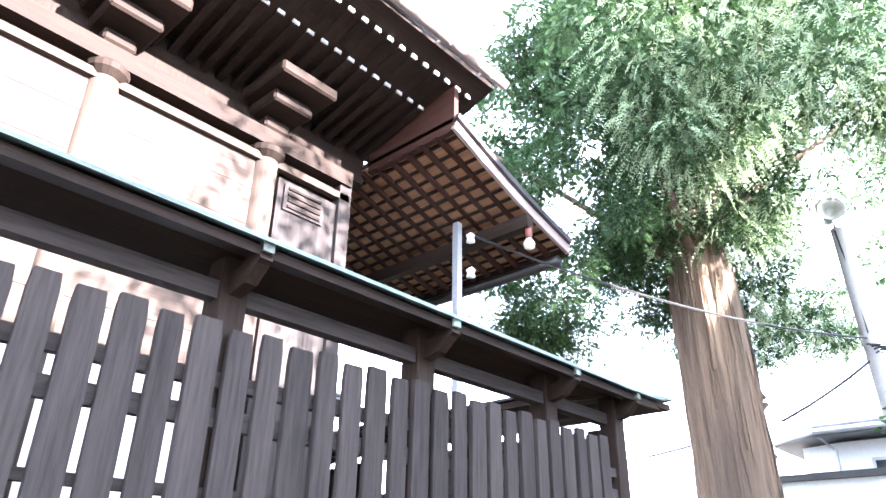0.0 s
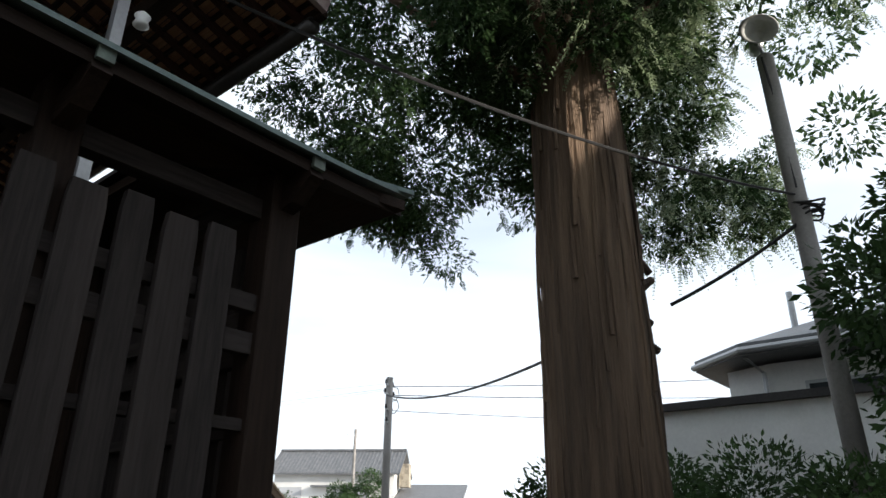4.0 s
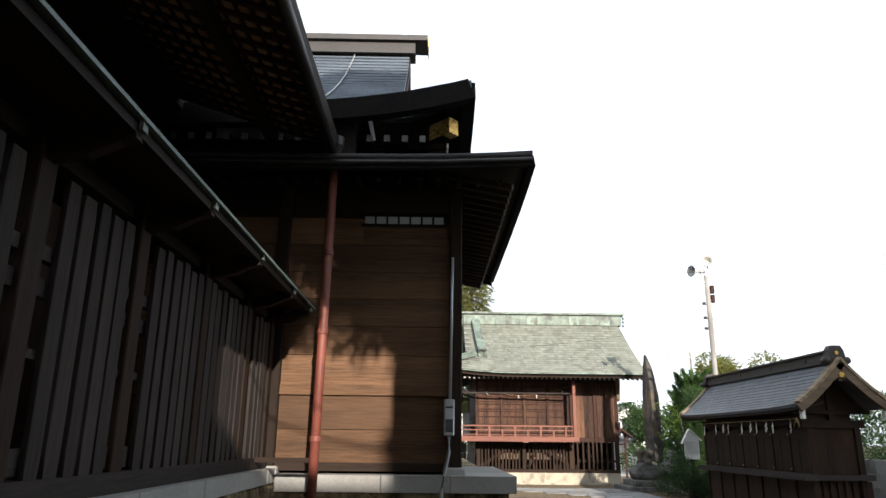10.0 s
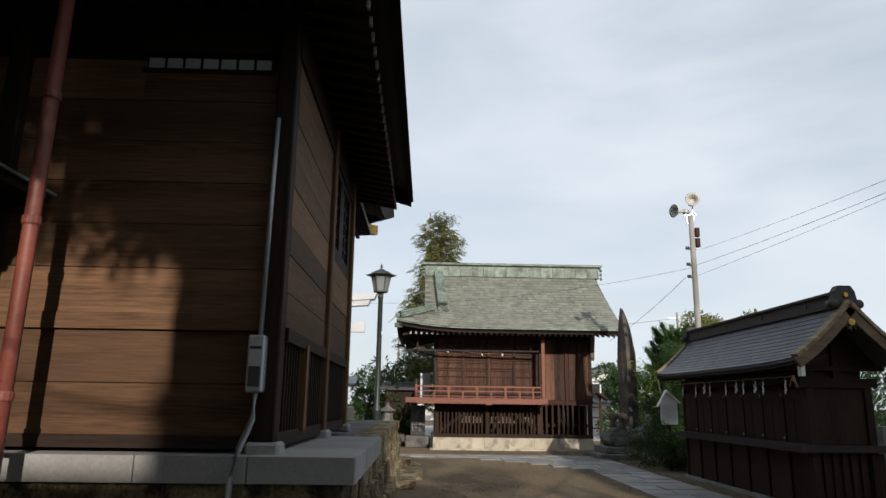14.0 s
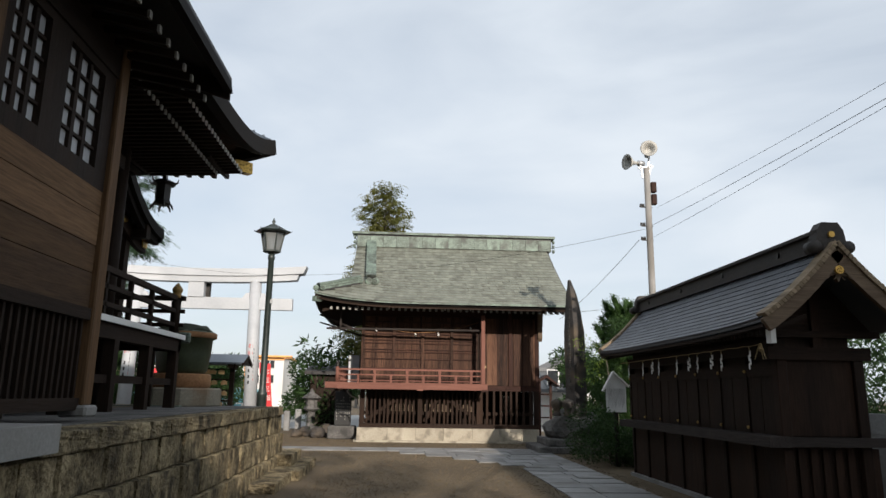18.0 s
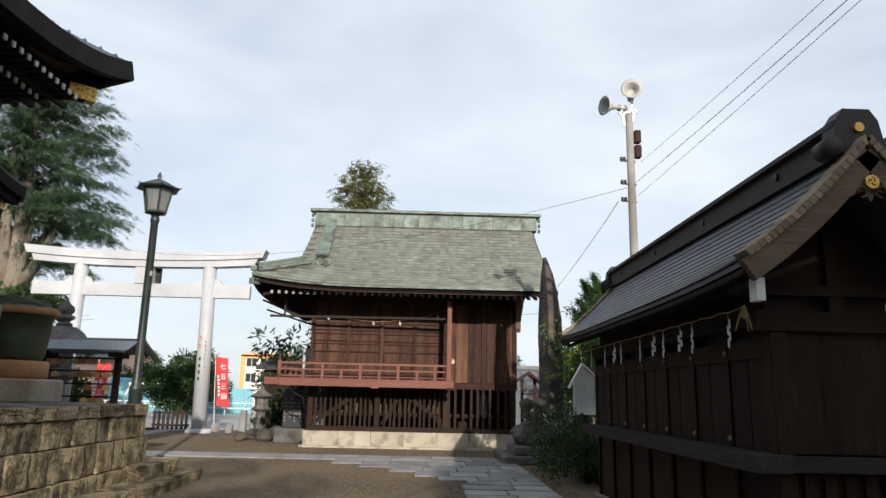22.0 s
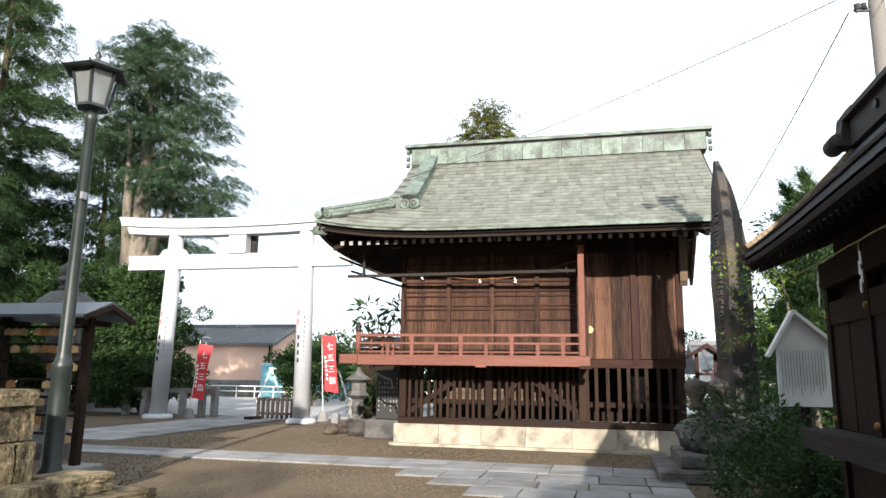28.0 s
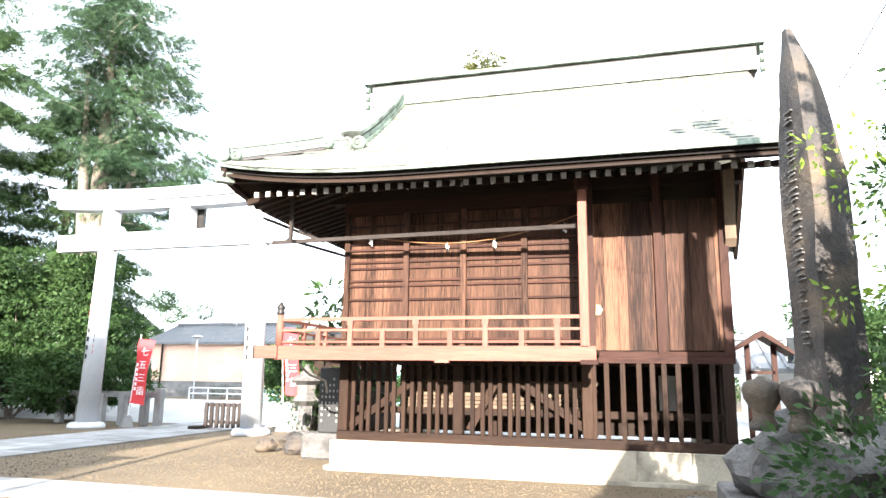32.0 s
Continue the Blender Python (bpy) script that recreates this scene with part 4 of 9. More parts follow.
rafter_row(hall, (-7.0, LY0 + 0.2, 4.52), (4.6, LY0 + 0.2, 4.54), 50, (0, 0.6, 0), 0.14, 0.045, dark_y, dark_y)
rafter_row(hall, (LX - 0.2, LY0 + 0.35, 4.52), (LX - 0.2, LY1 - 0.1, 4.5), 24, (-0.75, 0, 0), 0.14, 0.055, dark_x, chalk_paint)
# upper roof: hipped below, gabled above
UX, UY0, UY1, UZ, RY, RZ, GX = 4.28 - CX, 10.2, 21.0, 5.55, 15.45, 9.45, 4.38


def up_z(v):
    return UZ + (RZ - UZ) * (0.52 * v + 0.48 * v * v)


V0 = 0.30


def up_slope(side):
    ye = UY1 if side > 0 else UY0
    tip_lift = 0.54 if side > 0 else 0.40

    def fn(u, v):
        s = 2 * u - 1
        half = UX - (UX - GX + 0.35) * min(v / V0, 1) if v < V0 else GX
        flare = (0.14 if side > 0 else 0.0) * s ** 9 * (1 - v) ** 4
        return Vector((CX + s * half + flare, ye + (RY - ye) * v, up_z(v) + eave_lift(s, tip_lift, 4) * (1 - v) ** 3))
    return fn


def up_end(u, v):
    s = 2 * u - 1
    w = V0 * v
    y = (UY0 + UY1) / 2 + s * (UY1 - UY0) / 2 * (1 - w * 0.99)
    return Vector((CX + UX + 0.14 * max(0.0, s) ** 9 * (1 - v) ** 4 - (UX - GX + 0.35) * v, y, up_z(w) + eave_lift(s, 0.54 if s > 0 else 0.40, 4) * (1 - v) ** 3))


for fn in (up_slope(1), up_slope(-1)):
    b = bmesh.new()
    sheet(b, fn, 40, 20, 0.10)
    part("upper_roof", b, roof_blue, hall, "dark copper upper roof", True)
b = bmesh.new()
sheet(b, up_end, 40, 8, 0.10)
part("hip_roof", b, roof_blue, hall, "", True)
for fn in (up_slope(1), up_slope(-1)):
    b = bmesh.new()
    for j in range(1, 34):
        v = j / 34
        pts = [fn(k / 16, v) + Vector((0, 0, 0.006)) for k in range(17)]
        sweep(b, pts, [(-0.03, -0.01), (0.02, -0.01), (0.012, 0.034), (-0.004, 0.034)])
    tagged(part("roof_seam", b, roof_blue, hall), kind="stuff")
for fn, nm in ((up_slope(1), "front"), (up_slope(-1), "back"), (up_end, "end")):
    b = bmesh.new()
    off = {"front": (0, -0.03, 0), "back": (0, 0.03, 0), "end": (-0.03, 0, 0)}[nm]
    sweep(b, [fn(k / 40, 0) + Vector(off) + Vector((0, 0, -0.17)) for k in range(41)], [(-0.08, -0.10), (0.08, -0.10), (0.08, 0.166), (-0.08, 0.166)])
    part("eave_layer", b, eave_black, hall)
rafter_row(hall, (CX + UX - 0.28, UY0 + 0.5, UZ - 0.28), (CX + UX - 0.28, UY1 - 0.6, UZ - 0.28), 62, (-1.1, 0, 0), -0.05, 0.055, dark_x, white_paint)
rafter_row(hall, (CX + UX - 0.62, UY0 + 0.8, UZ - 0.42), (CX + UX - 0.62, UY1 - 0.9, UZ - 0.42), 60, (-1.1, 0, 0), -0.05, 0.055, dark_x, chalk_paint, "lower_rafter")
rafter_row(hall, (CX - UX + 0.6, UY1 - 0.28, UZ - 0.28), (CX + UX - 0.6, UY1 - 0.28, UZ - 0.28), 44, (0, -1.3, 0), -0.05, 0.07, dark_y, dark_y)
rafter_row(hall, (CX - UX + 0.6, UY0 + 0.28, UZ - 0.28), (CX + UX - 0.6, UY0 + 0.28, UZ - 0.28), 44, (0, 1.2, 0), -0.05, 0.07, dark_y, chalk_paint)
for fn in (up_slope(1), up_slope(-1)):
    b = bmesh.new()
    sheet(b, lambda u, v: fn(u, v * 0.4) + Vector((0, 0, -0.15)), 24, 5, 0.03)
    part("soffit", b, dark_y, hall)
b = bmesh.new()
sheet(b, lambda u, v: up_end(u, v) + Vector((-0.02, 0, -0.15)), 24, 5, 0.03)
part("soffit", b, dark_x, hall)
# lightning conductor lying down the slope, and a strut between the roofs
fn = up_slope(-1)
b = bmesh.new()
pipe(b, [fn(0.87 - 0.045 * (1 - v) ** 2, v) + Vector((0, -0.03, 0.05)) for v in (1.0, 0.92, 0.84, 0.76, 0.68, 0.6, 0.52, 0.44)], 0.014, 6)
part("lightning_cable", b, metal_grey, hall, "grey lightning conductor cable")
b = bmesh.new()
box(b, 2.62, 10.42, 4.95, 2.84, 10.6, 5.6)
part("roof_strut", b, grey_z, hall)
# corner beams with gilded caps
for y, d in ((UY0, 1), (UY1, -1)):
    b = bmesh.new()
    tip = Vector((CX + UX - 0.30, y + 0.33 * d, UZ - 0.13))
    beam(b, tip, tip + Vector((-1.2, 1.2 * d, -0.05)), 0.15, 0.2)
    cb = part("corner_beam", b, dark_x, hall)
    b = bmesh.new()
    beam(b, tip + Vector((0.09, -0.09 * d, 0.01)), tip + Vector((-0.16, 0.16 * d, 0)), 0.16, 0.205)
    part("gilded_cap", b, gold, cb, "gilded beam cap")
# ridge, gable
b = bmesh.new()
box(b, CX - GX - 0.15, RY - 0.22, RZ - 0.06, CX + GX + 0.12, RY + 0.22, RZ + 0.2)
rdg = part("ridge", b, copper_old, hall)
b = bmesh.new()
box(b, CX - GX - 0.4, RY - 0.3, RZ + 0.2, CX + GX + 0.38, RY + 0.3, RZ + 0.32)
part("ridge_cap", b, copper_old, rdg)
b = bmesh.new()
box(b, CX + GX + 0.382, RY - 0.26, RZ + 0.08, CX + GX + 0.40, RY + 0.26, RZ + 0.31)
part("ridge_end", b, gold, rdg, "gilded ridge end")
gv = [V0 + (1 - V0) * k / 8 for k in range(9)]
outline = [Vector((CX + GX - 0.45, UY0 + (RY - UY0) * v, up_z(v) - 0.1)) for v in gv] + [Vector((CX + GX - 0.45, UY1 + (RY - UY1) * v, up_z(v) - 0.1)) for v in reversed(gv[:-1])]
b = bmesh.new()
prism(b, outline, (-0.1, 0, 0), (0, 0, 0))
part("gable_wall", b, dark_z, hall)
for side in (1, -1):
    ye = UY1 if side > 0 else UY0
    b = bmesh.new()
    sweep(b, [Vector((CX + GX - 0.02, ye + (RY - ye) * v, up_z(v) - 0.16)) for v in gv], [(-0.04, -0.16), (0.04, -0.16), (0.04, 0.08), (-0.04, 0.08)])
    part("gable_bargeboard", b, dark_y, hall)
# upper storey walls between the roofs
b = bmesh.new()
box(b, -5.5, 11.5, 4.7, 3.15, 14.8, 5.7)
part("clerestory", b, dark_x, hall)
# front body with veranda
b = bmesh.new()
box(b, -4.9, 14.83, 1.3, 2.55, 18.9, 5.7)
part("front_body", b, dark_z, hall)
for y in (15.0, 16.3, 17.6, 18.85):
    b = bmesh.new()
    tube(b, (2.58, y, 1.25), (2.58, y, 5.6), 0.13, 0.125, 16)
    part("round_post", b, dark_z, hall, "", True)
for y0, y1 in ((15.15, 16.15), (16.45, 17.45), (17.75, 18.7)):
    b = bmesh.new()
    box(b, 2.56, y0, 2.9, 2.575, y1, 4.6)
    lw = part("lattice_window", b, shoji, hall, "lattice window backed with white paper")
    for j in range(7):
        y = y0 + (y1 - y0) * j / 6
        boxed(post_me, 2.575, y - 0.018, 2.9, 2.61, y + 0.018, 4.6, lw, "muntin")
    for j in range(8):
        z = 2.9 + 1.7 * j / 7
        boxed(post_me, 2.575, y0, z - 0.018, 2.605, y1, z + 0.018, lw, "muntin")
    b = bmesh.new()
    box(b, 2.55, y0 - 0.05, 4.7, 2.68, y1 + 0.05, 4.9)
    part("tie_beam", b, dark_y, hall)
    for z in (2.3, 2.5, 2.7):
        b = bmesh.new()
        box(b, 2.56, y0, z, 2.6, y1, z + 0.18)
        part("dado_board", b, cedar_y, hall)
# veranda
VX, VY, VZ = 3.40, 20.05, 2.34
b = bmesh.new()
box(b, -5.6, 14.9, VZ - 0.08, VX, VY, VZ)
ver = part("veranda_floor", b, dark_x, hall)
b = bmesh.new()
box(b, VX, 14.9, VZ - 0.07, VX + 0.012, VY, VZ + 0.004)
part("veranda_edge", b, white_paint, ver, "white-painted floor edge")
b = bmesh.new()
box(b, VX - 0.16, 14.9, VZ - 0.26, VX - 0.04, VY - 0.05, VZ - 0.085)
part("edge_beam", b, dark_y, ver)
b = bmesh.new()
box(b, -5.6, VY - 0.16, VZ - 0.26, VX - 0.04, VY - 0.04, VZ - 0.085)
part("edge_beam", b, dark_x, ver)
for y in (15.1, 16.3, 17.5, 18.7, 19.9):
    b = bmesh.new()
    box(b, VX - 0.18, y - 0.07, 1.2, VX - 0.04, y + 0.07, VZ - 0.26)
    part("veranda_post", b, dark_z, ver)
    b = bmesh.new()
    box(b, VX - 0.15, y - 0.04, 1.55, VX - 0.09, min(y + 1.15, VY - 0.1), 1.65)
    part("tie_rail", b, dark_y, ver)
for z, h in ((2.5, 0.06), (2.72, 0.06), (2.93, 0.075)):
    b = bmesh.new()
    beam(b, (VX - 0.14, 14.9, z), (VX - 0.14, VY + 0.0, z), h, h)
    part("rail", b, dark_y, ver)
    b = bmesh.new()
    beam(b, (VX, VY - 0.14, z), (-1.0, VY - 0.14, z), h, h)
    part("rail", b, dark_x, ver)
for y in (15.6, 16.4, 17.2, 18.0, 18.8):
    b = bmesh.new()
    box(b, VX - 0.17, y - 0.03, VZ, VX - 0.11, y + 0.03, 2.93)
    part("baluster", b, dark_z, ver)
b = bmesh.new()
tube(b, (VX - 0.14, VY - 0.14, VZ), (VX - 0.14, VY - 0.14, 2.95), 0.075, 0.075, 16)
nw = part("newel", b, dark_z, ver, "", True)
b = bmesh.new()
lathe(b, (VX - 0.14, VY - 0.14, 2.93), [(0.082, 0), (0.085, 0.05), (0.06, 0.07), (0.075, 0.1), (0.085, 0.15), (0.05, 0.2), (0.012, 0.25)], 16)
part("newel_cap", b, dull_gold, nw, "brown bronze newel cap", True)
# porch roof in front, its edges sweeping down in a hollow curve
def porch(u, v):
    s = 2 * u - 1
    return Vector((CX + s * 2.80, 20.6 + 2.78 * v, 4.78 + 1.5 * (1 - v) ** 1.9 + eave_lift(s, 0.12, 3) * (0.3 + 0.7 * v)))


b = bmesh.new()
sheet(b, porch, 24, 14, 0.10)
por = part("porch_roof", b, copper_old, hall, "curved dark copper porch roof", True)
for inset, drop, h in ((0.0, 0.16, 0.1), (0.09, 0.3, 0.09)):
    for u in (0, 1):
        b = bmesh.new()
        sweep(b, [porch(u, k / 16) + Vector(((-0.02 - inset) * (2 * u - 1), 0, -drop)) for k in range(17)], [(-0.06, -h), (0.06, -h), (0.06, h), (-0.06, h)])
        part("porch_edge", b, eave_black, por)
b = bmesh.new()
sweep(b, [porch(k / 24, 1) + Vector((0, -0.03, -0.2)) for k in range(25)], [(-0.06, -0.12), (0.06, -0.12), (0.06, 0.14), (-0.06, 0.14)])
part("porch_edge", b, eave_black, por)
for v, w in ((0.93, 0.17), (0.43, 0.1)):
    q = porch(1, v) + Vector((-0.3, 0, -0.36))
    slope = (porch(1, min(1, v + 0.05)) - porch(1, v - 0.05)).normalized()
    b = bmesh.new()
    prism(b, [q - slope * w + Vector((0, 0, 0.1)), q + slope * w + Vector((0, 0, 0.07)), q + slope * w * 0.8 + Vector((0, 0, -0.12)), q - slope * w * 0.4 + Vector((0, 0, -0.13))], (0, 0, 0), (0.025, 0, 0))
    part("gilded_plate", b, gold, por, "pierced gilded plate")
b = bmesh.new()
sweep(b, [porch(1, k / 12) + Vector((-0.36, 0, -0.42)) for k in range(13)], [(-0.05, -0.16), (0.05, -0.16), (0.05, 0.16), (-0.05, 0.16)])
part("porch_bargeboard", b, dark_y, por)
b = bmesh.new()
q = porch(1, 0.56) + Vector((-0.31, 0, -0.4))
tube(b, q, q + Vector((0.04, 0, 0)), 0.075, 0.06, 14)
part("gilded_boss", b, gold, por, "round gilded boss")
for x in (CX - 2.3, CX + 2.3):
    b = bmesh.new()
    box(b, x - 0.11, 22.5, 1.2, x + 0.11, 22.72, 4.8)
    part("porch_post", b, dark_z, por)
b = bmesh.new()
beam(b, (CX - 2.8, 22.6, 4.62), (CX + 2.8, 22.6, 4.62), 0.2, 0.28)
part("porch_beam", b, dark_x, por)

# ---- stone terrace under the hall ----
terrace = thing("terrace_wall", (4.6, 18.0, 0), "stepped terrace of lichened squared stones", "terrace", "", "structure")
TX, TY, TZ = 4.64, 22.40, 1.19
b = bmesh.new()
box(b, -8.0, 10.75, 0.0, TX - 0.3, TY - 0.3, TZ - 0.02)
part("fill", b, gravel, terrace)
cap_me = unit_box("terrace_cap", stone_rock, 0.01)
base_me = unit_box("base_slab", stone_pale, 0.015)
stone_mes = []
for k in range(6):
    b = bmesh.new()
    bmesh.ops.create_cube(b, size=1)
    bmesh.ops.subdivide_edges(b, edges=list(b.edges), cuts=7, use_grid_fill=True)
    for v in b.verts:
        edge = sum(abs(c) > 0.49 for c in v.co)
        v.co += Vector(noise.noise_vector(v.co * 2.2 + Vector((k * 9.1, 0, 0)))) * 0.03 + Vector(noise.noise_vector(v.co * 7.0 + Vector((k * 5.1, 3, 0)))) * 0.028 + Vector(noise.noise_vector(v.co * 16.0 + Vector((2, k * 4.1, 0)))) * 0.012
        if edge >= 2:
            v.co *= 0.975
    me = bpy.data.meshes.new("terrace_stone")
    b.to_mesh(me)
    b.free()
    me.materials.append(stone_wall)
    stone_mes.append(me)
rows = ((0.0, 0.34), (0.34, 0.72), (0.72, TZ - 0.15))
cnt = 0
for r, (z0, z1) in enumerate(rows):
    y = 10.45
    while y < TY:
        w = min(0.40 + 0.13 * math.sin(cnt * 2.4) + 0.06 * math.sin(cnt * 5.1), TY - y)
        batter = 0.05 * (2 - r)
        if w > 0.08:
            o = boxed(stone_mes[cnt % 6], TX - 0.3, y + 0.009, z0 + 0.008, TX + batter + 0.015 * math.sin(cnt * 3.7), y + w - 0.009, z1 - 0.006, terrace, "stone")
        y += w
        cnt += 1
    x = TX
    while x > -6:
        w = 0.55 + 0.18 * math.sin(cnt * 2.9)
        if w > 0.08:
            boxed(stone_mes[cnt % 6], x - w + 0.006, TY - 0.3, z0 + 0.006, x - 0.006, TY + 0.05 * (2 - r), z1 - 0.004, terrace, "stone")
        x -= w
        cnt += 1
y, cnt = 13.26, 0
while y < TY:
    w = min(0.85 + 0.3 * math.sin(cnt * 2.2), TY - y)
    if w > 0.1:
        boxed(stone_mes[cnt % 6], TX - 0.32, y + 0.005, TZ - 0.148, TX + 0.03, y + w - 0.005, TZ + 0.004, terrace, "cap_stone")
    y, cnt = y + w, cnt + 1
x = TX
while x > -6:
    boxed(stone_mes[cnt % 6], x - 0.85, TY - 0.32, TZ - 0.148, x - 0.01, TY + 0.03, TZ + 0.004, terrace, "cap_stone")
    x, cnt = x - 0.86, cnt + 1
y = 13.3
while y < TY - 0.4:
    boxed(cap_me, 2.6, y + 0.004, TZ - 0.02, TX - 0.31, min(y + 0.9, TY - 0.31) - 0.004, TZ + 0.012, terrace, "paving")
    y += 0.9
# pale base slabs round the annex
for x0, x1 in ((2.15, 3.3), (3.3, 4.05)):
    boxed(base_me, x0 + 0.003, 10.38, 1.08, x1 - 0.003, 10.95, 1.26, terrace, "base_slab")
for y0, y1 in ((10.38, 11.3), (11.3, 12.3), (12.3, 13.25)):
    boxed(base_me, 4.05, y0 + 0.003, 1.08, TX + 0.14, y1 - 0.003, 1.26, terrace, "base_slab")
x = 1.9
while x < TX:
    boxed(stone_mes[int(x * 7) % 6], x, 10.42, 0.0, x + 0.6, 10.8, 0.55, terrace, "stone")
    boxed(stone_mes[int(x * 5) % 6], x - 0.2, 10.44, 0.55, x + 0.4, 10.8, 1.08, terrace, "stone")
    x += 0.6
# two worn steps at the foot of the corner
steps = thing("stone_steps", (4.9, 21.6, 0), "worn low stone steps against the terrace wall", "steps")
for k, (x0, y0, x1, y1, z0, z1) in enumerate(((4.7, 19.3, 5.12, 20.9, 0.0, 0.15), (4.7, 20.92, 5.24, 22.3, 0.0, 0.16), (4.5, 22.32, 5.22, 23.55, 0.0, 0.17), (4.66, 21.7, 4.98, 22.6, 0.165, 0.36), (4.4, 22.62, 4.95, 23.2, 0.175, 0.36))):
    boxed(stone_mes[(k + 2) % 6], x0, y0, z0 - 0.01, x1, y1, z1, steps, "step")
# meter box and conduit at the annex corner
meter = thing("meter_box", (4.04, 10.53, 1.26), "grey electricity meter box with a conduit on a plank wall", "meter box")
b = bmesh.new()
box(b, 3.98, 10.46, 1.68, 4.10, 10.585, 2.08)
soften(b, 0.012)
part("case", b, metal_grey, meter)
b = bmesh.new()
box(b, 4.0, 10.452, 1.72, 4.08, 10.459, 1.86)
part("meter_window", b, dark_glass, meter)
b = bmesh.new()
box(b, 4.0, 10.452, 1.98, 4.08, 10.459, 2.0)
part("label_strip", b, ink, meter)
b = bmesh.new()
pipe(b, [(4.05, 10.53, 2.08), (4.06, 10.53, 3.0), (4.07, 10.53, 3.75)], 0.018, 8)
part("conduit", b, metal_grey, meter, "", True)
b = bmesh.new()
pipe(b, [(4.04, 10.53, 1.68), (4.04, 10.5, 1.5), (3.99, 10.38, 1.3), (3.96, 10.33, 1.1), (3.96, 10.33, 0.0)], 0.022, 8)
part("flex_conduit", b, metal_grey, meter, "", True)
# hanging lantern under the front eave
HLX, HLY = 2.84, 19.98
lan = thing("hanging_lantern", (HLX, HLY, 4.5), "dark bronze hexagonal lantern hanging from the eave", "lantern")
b = bmesh.new()
pipe(b, [(HLX, HLY, 5.05), (HLX, HLY, 5.6)], 0.008, 6)
part("chain", b, bronze, lan)
b = bmesh.new()
pipe(b, [(HLX + 0.05 * math.cos(a), HLY, 5.03 + 0.05 * math.sin(a)) for a in (2 * math.pi * k / 10 for k in range(11))], 0.008, 5)
part("ring", b, bronze, lan)
b = bmesh.new()
lathe(b, (HLX, HLY, 4.5), [(0.1, 0), (0.14, 0.03), (0.14, 0.06), (0.125, 0.08), (0.13, 0.34), (0.15, 0.36)], 6)
part("body", b, bronze, lan)
b = bmesh.new()
lathe(b, (HLX, HLY, 4.86), [(0.21, 0), (0.2, 0.03), (0.1, 0.08), (0.04, 0.1), (0.02, 0.14)], 6)
part("cap", b, bronze, lan)
for k in range(6):
    a = math.pi / 3 * k
    cx_, cy_ = math.cos(a), math.sin(a)
    b = bmesh.new()
    pipe(b, [(HLX + 0.17 * cx_, HLY + 0.17 * cy_, 4.87), (HLX + 0.23 * cx_, HLY + 0.23 * cy_, 4.89), (HLX + 0.24 * cx_, HLY + 0.24 * cy_, 4.95)], 0.022, 6, 0.008)
    part("curled_tip", b, bronze, lan)
    b = bmesh.new()
    pipe(b, [(HLX + 0.12 * cx_, HLY + 0.12 * cy_, 4.53), (HLX + 0.17 * cx_, HLY + 0.17 * cy_, 4.48), (HLX + 0.19 * cx_, HLY + 0.19 * cy_, 4.42)], 0.025, 6, 0.01)
    part("foot", b, bronze, lan)

# ---- dance stage ----
stage = thing("dance_stage", (8.4, 33.2, 0), "timber dance stage with a green copper roof and faded red balcony", "building")
SX0, SX1, SY0, SY1 = 5.66, 11.32, 30.95, 36.0
# stone plinth
sub_me = unit_box("plinth_footing", stone_cream, 0.02)
pl_me = unit_box("plinth_stone", stone_cream, 0.012)
boxed(sub_me, SX0 - 0.16, 30.60, -0.02, SX1 + 0.06, SY1 + 0.2, 0.055, stage, "plinth_footing")
xs = [SX0 - 0.06, 6.55, 7.42, 8.3, 9.2, 10.05, 10.75, SX1]
for a, c in zip(xs, xs[1:]):
    boxed(pl_me, a + 0.003, 30.70, 0.055, c - 0.003, 31.05, 0.43, stage, "plinth_stone")
for k in range(5):
    boxed(pl_me, SX0 - 0.06, 31.053 + k * 0.95, 0.055, SX0 + 0.2, 31.05 + (k + 1) * 0.95 - 0.003, 0.43, stage, "plinth_stone")
    boxed(pl_me, SX1 - 0.26, 31.053 + k * 0.95, 0.055, SX1, 31.05 + (k + 1) * 0.95 - 0.003, 0.43, stage, "plinth_stone")
# undercroft: sill, posts, balusters, braces, stored bundles seen between them
b = bmesh.new()
box(b, SX0, 30.80, 0.43, SX1 + 0.02, 30.98, 0.56)
part("sill", b, umber_x, stage)
b = bmesh.new()
box(b, SX0 + 0.1, 33.4, 0.43, SX1 - 0.1, 33.5, 1.62)
part("inner_wall", b, dark_x, stage)
b = bmesh.new()
box(b, SX1 - 0.12, 31.3, 0.43, SX1 - 0.07, 33.39, 1.59)
part("inner_wall", b, dark_x, stage)
for x in (SX0 + 0.07, 7.55, 9.42, SX1 - 0.05):
    b = bmesh.new()
    box(b, x - 0.075, 30.83, 0.56, x + 0.075, 30.97, 1.6)
    soften(b, 0.01)
    part("under_post", b, umber_z, stage)
bal_me = unit_box("baluster", umber_z, 0.05)
k = 0
x = SX0 + 0.22
while x < SX1 - 0.12:
    if min(abs(x - p) for p in (SX0 + 0.07, 7.55, 9.42, SX1 - 0.05)) > 0.09:
        dx = 0.03 * math.sin(k * 1.3) if x > 9.5 else 0.012 * math.sin(k * 2.2)
        w = 0.03 if x < 9.5 else 0.035
        boxed(bal_me, x - w + dx, 30.86, 0.56, x + w + dx, 30.91, 1.60, stage, "baluster")
    x += 0.135 if x < 9.5 else 0.19
    k += 1
